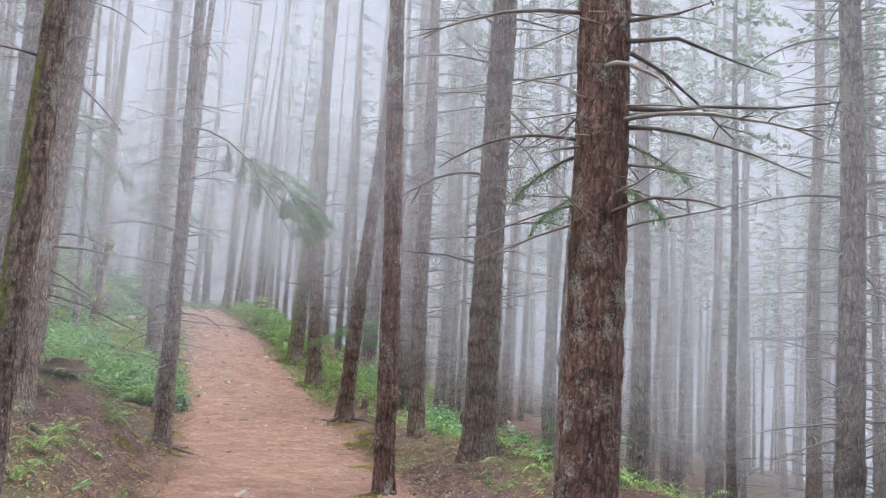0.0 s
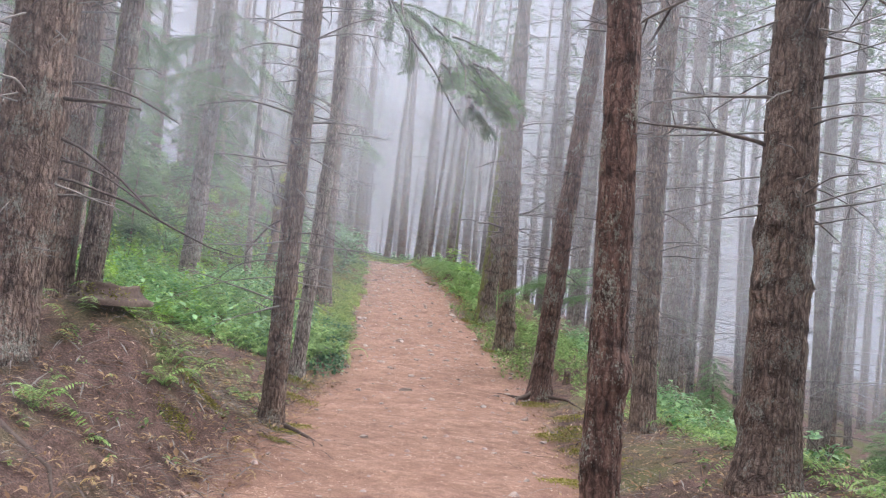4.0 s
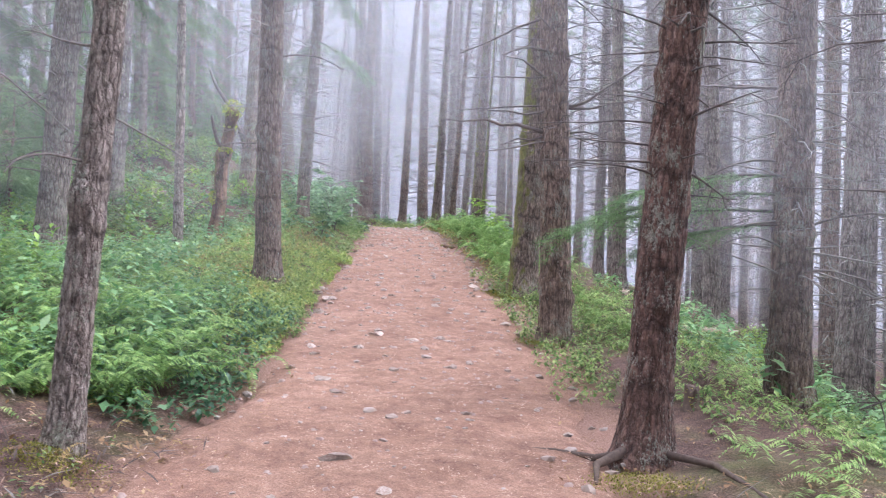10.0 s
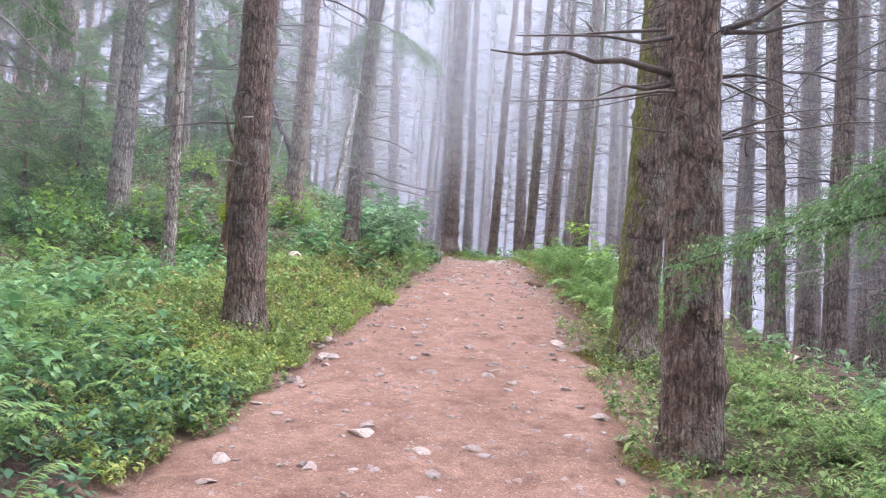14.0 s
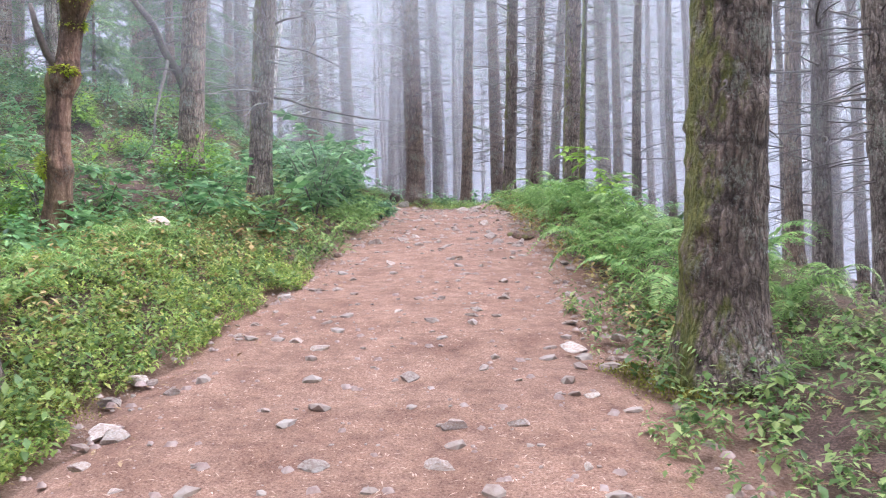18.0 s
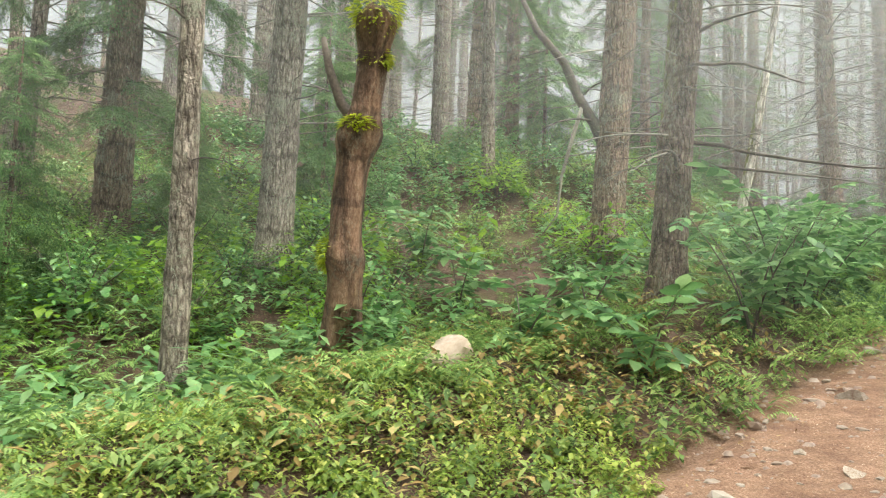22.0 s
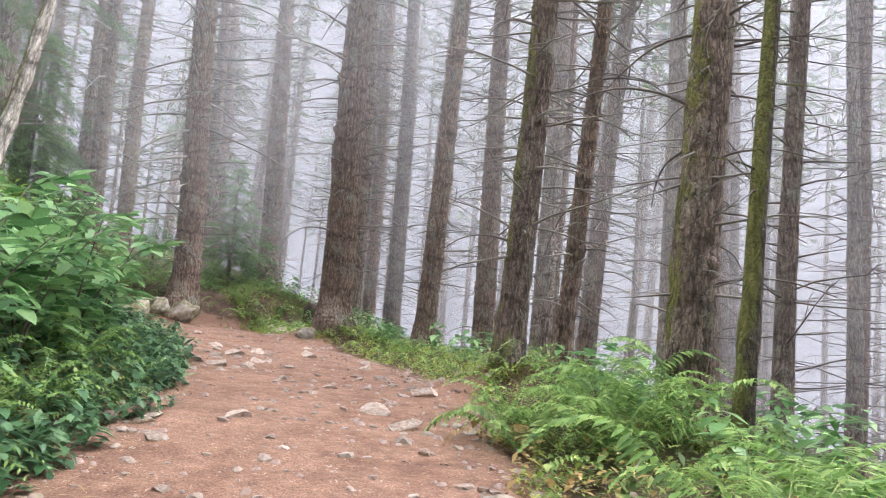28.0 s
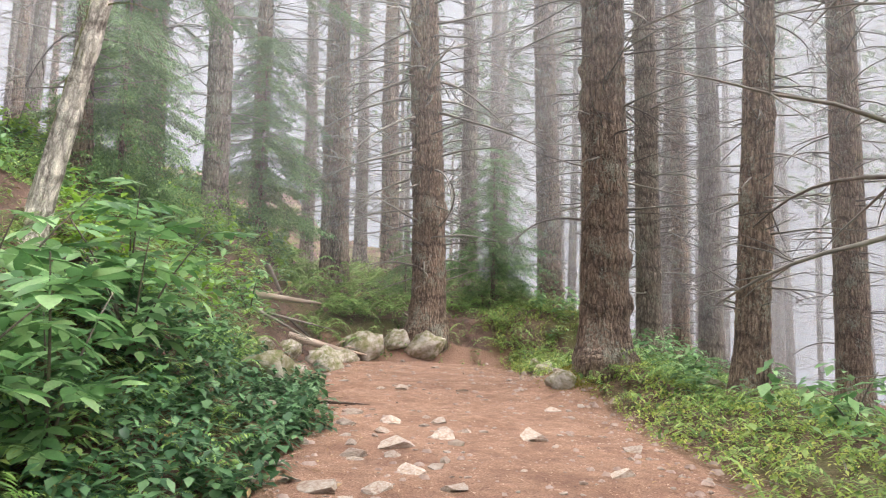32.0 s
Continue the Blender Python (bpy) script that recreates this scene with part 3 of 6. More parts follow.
def branch_mesh(seed, mat, droop, twigs, name="dead_branch"):
    """A bare branch one metre long along +x, with side twigs."""
    r = random.Random(seed)
    bag = Bag()
    pts, p, yaw, pit = [], Vector((-0.03, 0, 0)), 0.0, r.uniform(-0.1, 0.35)
    for k in range(9):
        pts.append(p.copy())
        yaw += r.uniform(-0.17, 0.17)
        pit += -droop / 8 + r.uniform(-0.1, 0.1)
        p += Vector((math.cos(yaw) * math.cos(pit), math.sin(yaw) * math.cos(pit), math.sin(pit))) * 0.125
    tube(bag, pts, [0.0125 * (1 - 0.8 * k / 8) + 0.002 for k in range(9)], 5)
    for _ in range(twigs):
        i, k = r.randint(2, 7), r.randrange(5)
        root_id = i * 5 + k
        q = Vector(bag.v[root_id])
        d = (q - pts[i]).normalized() + Vector((r.uniform(0.3, 0.9), 0, r.uniform(-0.3, 0.1)))
        ring = None
        for j in range(4):
            d = (d.normalized() + Vector((r.uniform(-0.1, 0.3), r.uniform(-0.2, 0.2), r.uniform(-0.3, 0.1)))).normalized()
            a1 = d.cross(Vector((0.2, 0.3, 0.93))).normalized()
            a2 = d.cross(a1)
            w = 0.0055 * (1 - 0.26 * j)
            nxt = [len(bag.v) + c for c in range(3)]
            bag.v.extend([q + a1 * w, q - a1 * w * 0.5 + a2 * w * 0.87, q - a1 * w * 0.5 - a2 * w * 0.87])
            if ring is None:
                bag.f.append((root_id, nxt[0], nxt[1]))
            else:
                bag.f.extend([(ring[c], ring[(c + 1) % 3], nxt[(c + 1) % 3], nxt[c]) for c in range(3)])
            ring, q = nxt, q + d * r.uniform(0.06, 0.12)
    return bag.mesh(name, mat)


BRANCHES = [branch_mesh(100 + k, BRANCH, RNG.uniform(0.2, 0.9), 4 + k % 5) for k in range(9)]
BRANCHES_MOSSY = [branch_mesh(140 + k, BARK_POLE, RNG.uniform(0.1, 0.6), 2 + k % 3, "mossy_branch") for k in range(3)]
BRANCHES_PALE = [branch_mesh(120 + k, TWIG_PALE, RNG.uniform(0.2, 0.7), 3 + k % 4) for k in range(5)]
STUB = branch_mesh(160, BRANCH, 0.1, 0, "branch_stub")


def branchwork_mesh(seed, mat, low, high, count, reach, thick, fork=3):
    """The many thin bare branches of a conifer that cannot be told apart, in loose whorls round its axis."""
    r = random.Random(seed)
    bag, k, z, a = Bag(), 0, low, 0.0
    while k < count:
        ring = r.randint(2, 5)
        for j in range(ring):
            a += 6.283 / ring + r.uniform(-0.7, 0.7)
            ln = r.uniform(*reach) * r.choice((0.5, 0.8, 1.0, 1.0))
            d = Vector((math.cos(a), math.sin(a), r.uniform(-0.25, 0.35)))
            pts = [Vector((math.cos(a) * 0.08, math.sin(a) * 0.08, z + r.uniform(-0.12, 0.12)))]
            for i in range(5):
                d = (d + Vector((r.uniform(-0.16, 0.16), r.uniform(-0.16, 0.16), r.uniform(-0.17, 0.1)))).normalized()
                pts.append(pts[-1] + d * ln / 5)
            w = thick * r.uniform(0.6, 1.15)
            tube(bag, pts, [w, w * 0.85, w * 0.7, w * 0.52, w * 0.36, w * 0.15], 4, False)
            for _ in range(r.randint(0, fork)):
                i = r.randint(2, 4)
                e = (d + Vector((r.uniform(-0.9, 0.9), r.uniform(-0.9, 0.9), r.uniform(-0.5, 0.3)))).normalized()
                q = pts[i] + e * ln * r.uniform(0.12, 0.3)
                tube(bag, [pts[i], q, q + (e + Vector((r.uniform(-0.4, 0.4), r.uniform(-0.4, 0.4), -0.2))) * ln * 0.12], [w * 0.45, w * 0.32, w * 0.12], 3, False)
            k += 1
        z += (high - low) * ring / count
    return bag.mesh("dead_branchwork", mat)


BRANCHWORK = [branchwork_mesh(170 + k, (BRANCH, TWIG_PALE)[k % 2], 1.5, 10.5, 105, (0.6, 1.9), 0.0145) for k in range(4)]
BRANCHWORK_SHORT = [branchwork_mesh(180 + k, (TWIG_PALE, BRANCH)[k % 2], 1.0, 9.5, 110, (0.4, 1.2), 0.014) for k in range(3)]


def crown_mesh(seed, base, top, reach, boughs, mat):
    """A loose crown of drooping boughs made of many small needle tufts, with gaps."""
    r = random.Random(seed)
    bag = Bag()
    for k in range(boughs):
        u = (k + r.random()) / boughs
        z = base + (top - base) * u
        ln = reach * (1 - 0.8 * u) * r.uniform(0.55, 1.15)
        a = r.uniform(0, 6.28)
        n = max(5, int(ln * 9))
        for j in range(n):
            t = (j + 0.6) / n
            c = Vector((math.cos(a) * ln * t, math.sin(a) * ln * t, z + 0.25 * ln * t - 0.55 * ln * t * t))
            for _ in range(2):
                w = r.uniform(0.1, 0.24) * (1.2 - 0.6 * t)
                side = Vector((-math.sin(a), math.cos(a), r.uniform(-0.6, 0.1))) * w * r.choice((-1, 1))
                along = Vector((math.cos(a), math.sin(a), r.uniform(-0.5, 0.2))) * r.uniform(0.05, 0.11)
                bag.add([c, c + side * 0.5 + along, c + side * 1.4, c + side * 0.6 - along * 0.8], [(0, 1, 2, 3)])
    return bag.mesh("crown", mat, False)


CROWNS = [crown_mesh(40 + k, 0.0, 11.0, 2.2, 34, NEEDLE) for k in range(3)]


def conifer(x, y, dia, lean=(0.0, 0.0), mat=None, label="", branches=26, low=1.6, high=9.5, reach=(0.5, 1.7), bare=None, flare=0.5, height=None, crown=False, seed=None, pool=None):
    """A standing conifer: trunk, each dead branch, and the crown far above."""
    mat = mat or BARK
    seed = seed if seed is not None else int(abs(x * 71 + y * 37) * 10) % 99991
    r = random.Random(seed)
    height = height or min(27.0, 15 + dia * 22)
    # a lean is a turn of the whole tree
    axis_up = Vector((lean[0], lean[1], 1)).normalized()
    m = Matrix.Translation((x, y, ground_at(x, y))) @ Vector((0, 0, 1)).rotation_difference(axis_up).to_matrix().to_4x4()
    tree = empty("conifer", m, label or "tall conifer with furrowed bark and bare dead branches", "tree", "trees of the wood")
    d, _, hw, _ = trail_frame(x, y)[:, 0]
    close = abs(d) - hw < 3.2 and dia > 0.2
    child("trunk", trunk_mesh("trunk", dia, height, mat, seed, 52 if close else 20, 0.05 if close else 0.14, flare, 14, 0.012 + 0.014 * dia if close else 0.0), tree)
    pool = pool or (BRANCHES + BRANCHES_PALE[:3] if r.random() < 0.6 else BRANCHES_PALE + BRANCHES[:2])
    a = r.uniform(0, 6.28)
    branches = int(branches * (1.6 if y > 40 else 1.3))
    for k in range(branches):
        z = low + (high - low) * (k + r.random() * 0.8) / branches
        a += 2.4 + r.uniform(-0.5, 0.5)
        ln = r.uniform(*reach) * (0.6 + 0.4 * min(1, z / 5))
        rad = dia / 2 * (1 - z / height) ** 0.85
        b = Matrix.Translation((math.cos(a) * rad * 0.9, math.sin(a) * rad * 0.9, z)) @ pose(0, 0, 0, r.uniform(-60, 60), r.uniform(-12, 14), math.degrees(a)) @ Matrix.Diagonal((ln, ln * r.uniform(0.8, 1.1), ln, 1))
        child("dead_branch", r.choice(pool), tree, b)
    for k in range(int(3 + dia * 7) if abs(d) - hw < 5 else 1):
        z, a = r.uniform(0.5, high), r.uniform(0, 6.28)
        rad = dia / 2 * (1 - z / height) ** 0.85
        s = r.uniform(0.06, 0.2)
        child("branch_stub", STUB, tree, Matrix.Translation((math.cos(a) * rad * 0.93, math.sin(a) * rad * 0.93, z)) @ pose(0, 0, 0, 0, r.uniform(-25, 25), math.degrees(a)) @ Matrix.Diagonal((s, 0.9, 0.9, 1)))
    if branches > 16:
        work = r.choice(BRANCHWORK if reach[1] > 1.55 else BRANCHWORK_SHORT)
        tagged(child("dead_branchwork", work, tree, pose(0, 0, max(0.0, low - 1.5), 0, 0, r.uniform(0, 360))), kind="stuff")
    if crown:
        base = max(high + 1.5, height * 0.5)
        child("crown", r.choice(CROWNS), tree, Matrix.Translation((0, 0, base)) @ pose(0, 0, 0, 0, 0, r.uniform(0, 360)) @ Matrix.Diagonal((0.9, 0.9, (height - base + 0.6) / 11.0, 1)))
    return tree


# trees that stand nearest to the trail
conifer(-6.06, 11.6, 0.57, (0.05, -0.03), BARK, "thick conifer with scaly brown bark on the bank", 18, 1.4, 7.5, (0.6, 1.5), flare=0.7)
conifer(-13.9, 21.7, 0.62, (0.01, 0.0))
conifer(-7.4, 13.6, 0.6, (0.02, -0.01), BARK, "thick conifer with a mossy foot high on the bank", 14, 2.6, 8, (0.5, 1.6), flare=0.8)
conifer(-6.93, 13.75, 0.28, (0.06, -0.02), BARK_MOSS, "slim lichened conifer grown close against a thicker one", 10, 2.4, 8, (0.4, 1.2), flare=0.7)
conifer(-0.70, 12.0, 0.30, (-0.033, 0.0), BARK_RED, "slim conifer with flaky lichened bark beside the trail", 12, 2.6, 9, (0.15, 0.6))
conifer(0.73, 13.9, 0.55, (0.012, 0.0), BARK, "stout conifer with grey-brown bark and level dead branches", 26, 2.6, 9, (0.8, 2.2))
conifer(1.36, 7.2, 0.53, (0.0, 0.0), BARK_RED, "dark red-brown conifer trunk flecked with lichen", 14, 2.9, 8, (0.8, 2.6))
conifer(1.57, 9.24, 0.40, (0.019, -0.005), BARK_GREY_HAZE, "conifer trunk with grey furrowed lichen bark", 10, 3.5, 9, (0.4, 1.2))
conifer(-2.38, 20.98, 0.39, (0.071, 0.005), BARK_RED, "leaning red-barked conifer with mossy spreading roots", 14, 2.8, 9, (0.3, 1.2), flare=1.0)
conifer(-4.02, 26.11, 0.47, (-0.029, -0.004), BARK, "mossy conifer with crooked dead limbs beside the trail", 20, 2.6, 9, (0.7, 1.9))
conifer(-5.32, 29.81, 0.54, (0.036, 0.006), BARK_MOSSY, "thick conifer with moss up its trail side", 8, 4.2, 9, (0.3, 1.2), flare=0.8)
conifer(-0.45, 18.27, 0.36, (-0.011, 0.0), BARK, "", 34, 0.9, 9, (0.5, 1.6))
conifer(-0.95, 23.75, 0.45, (-0.006, 0.0), BARK, "", 34, 1.0, 9, (0.6, 1.8))
conifer(-5.04, 15.16, 0.29, (-0.004, 0.0), BARK, "slim conifer with thin drooping dead branches", 20, 1.5, 8, (0.6, 1.7))
conifer(-6.42, 18.89, 0.25, (0.031, 0.023), BARK_SPOTTED, "slim conifer with smooth spotted grey bark", 12, 2.0, 8, (0.4, 1.2))
conifer(-9.66, 27.36, 0.48, (-0.022, -0.018), BARK, "conifer with a mossy foot on the bank", 14, 2.6, 9, (0.5, 1.5))
conifer(-12.86, 25.25, 0.52, (0.022, 0.032), BARK_GREY_HAZE)
conifer(-13.55, 29.92, 0.23, (-0.015, -0.03), BARK_SPOTTED, "thin pale lichened trunk among the ground plants", 10, 2.0, 9, (0.3, 1.0))
conifer(-16.9, 31.7, 0.48, (0.002, 0.009), BARK_SPOTTED, "grey furrowed conifer on the slope", 16, 2.0, 9, (0.5, 1.6))
conifer(-20.2, 30.0, 0.58, (0.0, 0.0), BARK)
conifer(-26.2, 40.1, 0.55)
conifer(-15.72, 36.3, 0.5, (0.012, 0.014), BARK, "conifer in the shrubs with a crooked side limb", 14, 1.4, 8, (0.6, 1.8))
conifer(-12.9, 34.8, 0.37, (0.02, 0.017), BARK_MOSS, "mossy conifer with long dark dead branches", 14, 1.2, 8, (0.7, 2.2))
# paler grey bark on these five stands in for fog haze over them
conifer(-4.6, 36.4, 0.27, (0.0, 0.0), BARK_GREY_HAZE)
conifer(-3.9, 34.9, 0.36, (-0.03, 0.0), BARK_GREY_HAZE)
conifer(-2.9, 35.2, 0.42, (0.0, 0.0), BARK_GREY_HAZE)
conifer(-3.5, 38.4, 0.48, (0.0, 0.0), BARK_GREY_HAZE)
conifer(-1.7, 31.7, 0.36, (-0.02, 0.0), BARK_GREY_HAZE)
conifer(-9.75, 42.1, 0.38, (0.03, 0.003), BARK_MOSS, "stout conifer with crooked mossy limbs", 34, 1.2, 8, (0.4, 1.5))
conifer(-9.25, 41.2, 0.15, (0.031, 0.002), BARK_POLE, "thin pole trunk wrapped in bright moss", 8, 2.0, 8, (0.3, 0.9), pool=BRANCHES_MOSSY, height=10)
conifer(-11.70, 43.4, 0.31, (0.029, 0.01), BARK_MOSS, "", 40, 0.9, 8, (0.4, 1.6))
conifer(-11.45, 44.65, 0.22, (0.047, 0.013), BARK, "", 30, 0.8, 8, (0.4, 1.3))
conifer(-16.63, 47.87, 0.58, (-0.003, -0.002), BARK, "broad conifer with deep furrowed bark at the bend", 40, 1.4, 9, (0.4, 1.7), flare=0.7)
conifer(-14.87, 48.06, 0.36, (0.029, 0.014), BARK, "", 34, 0.9, 9, (0.3, 1.1))
conifer(-21.37, 49.33, 0.60, (-0.03, -0.03), BARK, "conifer with many bare grey branches to its foot", 66, 0.8, 9, (0.8, 2.4), pool=BRANCHES_PALE)
conifer(-23.5, 55.3, 0.62, (-0.03, -0.03), BARK, "", 44, 0.9, 9, (0.5, 2.0), pool=BRANCHES_PALE)
conifer(-15.66, 53.2, 0.54, (-0.018, -0.007), BARK, "", 36, 0.9, 9, (0.4, 1.6))
conifer(-28.8, 59.3, 0.5, (-0.03, -0.03))
conifer(-19.6, 53.6, 0.33, (-0.03, -0.02), BARK, "", 40, 0.9, 9, (0.4, 1.5), pool=BRANCHES_PALE)
conifer(-25.6, 50.4, 0.4, (-0.02, -0.02), BARK, "", 40, 0.9, 9, (0.5, 1.8), pool=BRANCHES_PALE)
conifer(-26.6, 46.4, 0.42, (-0.02, -0.02))
conifer(-23.2, 43.9, 0.3, (-0.02, -0.02))
conifer(-7.7, 53.9, 0.46)
conifer(-12.2, 48.7, 0.34, (0.06, 0.015))


conifer(-2.88, 5.3, 0.2, (0.03, 0.0), BARK_MOSSY, "dark trunk clad in moss at the trail's edge", 8, 3.0, 8, (0.3, 1.0))

conifer(5.5, 10.8, 0.38, (0.0, 0.0), BARK_GREY_HAZE)

# trees on the slope beyond the bend
for k, (x, y) in enumerate(((-26.7, 45.9), (-25.1, 47.0), (-26.5, 48.8), (-30.9, 53.0), (-26.4, 50.7), (-31.6, 55.5), (-27.9, 53.7), (-24.3, 53.2), (-27.9, 58.0), (-18.9, 52.5), (-20.4, 56.2), (-18.9, 54.8))):
    conifer(x, y, (0.42, 0.5, 0.38, 0.4, 0.46)[k % 5], (-0.02, -0.015), (BARK, BARK_GREY_HAZE)[k % 2], "", 20, 0.9, 9, (0.4, 1.7), pool=BRANCHES_PALE)


def fast_mesh(name, verts, quads, mat, smooth=False):
    """A mesh of four-cornered faces from arrays."""
    me = bpy.data.meshes.new(name)
    me.vertices.add(len(verts))
    me.vertices.foreach_set("co", np.asarray(verts, np.float32).ravel())
    me.loops.add(len(quads) * 4)
    me.loops.foreach_set("vertex_index", np.asarray(quads, np.int32).ravel())
    me.polygons.add(len(quads))
    me.polygons.foreach_set("loop_start", np.arange(0, len(quads) * 4, 4, dtype=np.int32))
    me.polygons.foreach_set("loop_total", np.full(len(quads), 4, np.int32))
    me.materials.append(mat)
    me.update(calc_edges=True)
    return me


def leaves_mesh(name, pos, yaw, pitch, length, width, mat):
    """Many pointed leaves: each grows from pos along its yaw and pitch and is creased along its rib."""
    n = len(pos)
    c, s, cp, sp = np.cos(yaw), np.sin(yaw), np.cos(pitch), np.sin(pitch)
    along = np.stack([c * cp, s * cp, sp], 1)
    side = np.stack([-s, c, np.zeros(n)], 1)
    up = np.cross(along, side)
    L, W = length[:, None], width[:, None]
    v = np.empty((n, 6, 3))
    v[:, 0] = pos
    v[:, 1] = pos + along * L * 0.45 + side * W * 0.5 - up * W * -0.12
    v[:, 2] = pos + along * L + up * L * -0.08
    v[:, 3] = pos + along * L * 0.45 - side * W * 0.5 - up * W * -0.12
    v[:, 4] = pos + along * L * 0.42
    v[:, 5] = pos + along * L * 0.8
    base = np.arange(n)[:, None] * 6
    q = np.concatenate([base + np.array([[0, 1, 2, 4]]), base + np.array([[0, 4, 2, 3]])])
    return fast_mesh(name, v.reshape(-1, 3), q, mat)


# ---------------------------------------------------------------- the rest of the wood
TAKEN = [ob.location.to_2d() for ob in scene.collection.objects if ob.name.startswith("conifer")]


def far_template(seed, dia, height, mat, pool_mat):
    """A tree of the farther wood: trunk, its dead twigs and its crown."""
    r = random.Random(seed)
    tree = empty("conifer", pose(0, 0, -60), "conifer trunk with bare twigs fading into the fog", "tree", "trees of the wood")
    child("trunk", trunk_mesh("trunk", dia, height, mat, seed, 12, 0.3, 0.4, 4), tree)
    tagged(child("dead_branchwork", branchwork_mesh(seed, pool_mat, 0.9, 13.5, 130, (0.5, 1.9), 0.0145, 2), tree), kind="stuff")
    base = height * r.uniform(0.5, 0.62)
    child("crown", CROWNS[seed % 3], tree, Matrix.Translation((0, 0, base)) @ Matrix.Diagonal((0.95, 0.95, (height - base + 0.5) / 11.0, 1)))
    return tree


def far_wood(spots, r):
    """The trunks that stand farthest off in the fog, joined."""
    bag, leaf = Bag(), Bag()
    for x, y in spots:
        z0, dia, h = ground_at(x, y), r.uniform(0.22, 0.5), r.uniform(17, 25)
        lx, ly = r.uniform(-0.03, 0.03), r.uniform(-0.03, 0.03)
        up = [0.0, 0.4, 2, 5, 9, 14, h]
        tube(bag, [(x + lx * z, y + ly * z, z0 - 0.2 + z) for z in up], [dia * 0.75] + [dia / 2 * (1 - 0.9 * z / h) for z in up[1:]], 9, False)
        for k in range(44):
            z, a, ln = r.uniform(1, 14), r.uniform(0, 6.28), r.uniform(0.5, 1.9)
            p, d = Vector((x + lx * z, y + ly * z, z0 + z)), Vector((math.cos(a), math.sin(a), 0))
            tube(bag, [p, p + d * ln * 0.5 + Vector((0, 0, r.uniform(0, 0.15))), p + d * ln + Vector((0, 0, r.uniform(-0.4, 0.1)))], [0.017, 0.012, 0.004], 3, False)
        for k in range(150):
            z, a = h * r.uniform(0.5, 1.0), r.uniform(0, 6.28)
            rr = 2.0 * (1.05 - z / h) * 2 * r.random() ** 0.6
            c = Vector((x + lx * z + math.cos(a) * rr, y + ly * z + math.sin(a) * rr, z0 + z - 0.2 * rr))
            e1, e2 = Vector((math.cos(a), math.sin(a), -0.4)) * r.uniform(0.2, 0.45), Vector((-math.sin(a), math.cos(a), r.uniform(-0.4, 0.1))) * r.uniform(0.1, 0.25)
            leaf.add([c - e1, c + e2, c + e1, c - e2], [(0, 1, 2, 3)])
    tagged(new("far_trunks", bag.mesh("far_trunks", BARK)), "crowd of far conifer trunks fading into the fog", "trees", kind="stuff")
    tagged(new("far_crowns", leaf.mesh("far_crowns", NEEDLE, False)), "dim green crowns of the far conifers", "trees", kind="stuff")


def scatter_wood():
    """Fills the slopes with conifers, clear of the trail and of the trees already standing."""
    r = random.Random(5)
    # grey bark on most of these puts some fog haze into the colour
    temps = [far_template(200 + k, d, h, m, b) for k, (d, h, m, b) in enumerate((
        (0.28, 20, BARK_GREY_HAZE, BRANCH), (0.36, 23, BARK, TWIG_PALE), (0.44, 25, BARK_GREY_HAZE, TWIG_PALE), (0.32, 22, BARK, BRANCH), (0.5, 26, BARK_GREY_HAZE, TWIG_PALE), (0.22, 17, BARK_GREY_HAZE, TWIG_PALE)))]
    spots, tries = [], 0
    while len(spots) < 430 and tries < 14000:
        tries += 1
        x, y = r.uniform(-52, 34), r.uniform(-6, 84)
        d, z, hw, s = trail_frame(x, y)[:, 0]
        left, right = -d - hw, d - hw
        if y > 46 and -11 < d < 4 and y < 53 and x > -27:
            continue
        if 23 < s < 42 and 0 < left < 10.5:
            continue
        if not (left > 6.5 or right > 4.2) or (y < 2 and abs(d) < 9):
            continue
        away = max(left, right)
        if r.random() > (1.0 if away < 16 else 0.55):
            continue
        p = Vector((x, y))
        gap = 1.7 if away < 20 else 2.2
        if any((p - q).length < gap for q in TAKEN):
            continue
        TAKEN.append(p)
        spots.append((x, y))
    spots.sort(key=lambda q: min((q[0] - LINE[i, 0]) ** 2 + (q[1] - LINE[i, 1]) ** 2 for i in range(0, len(LINE), 4)))
    far_wood(spots[245:], r)
    for k, (x, y) in enumerate(spots[:245]):
        t = temps[k % len(temps)]
        tilt = Euler((radians(r.uniform(-2, 2)), radians(r.uniform(-2, 2)), r.uniform(0, 6.28))).to_matrix().to_4x4()
        m = Matrix.Translation((x, y, ground_at(x, y))) @ tilt
        if k < len(temps):
            t.matrix_world = m
        else:
            copy_thing(t, m)


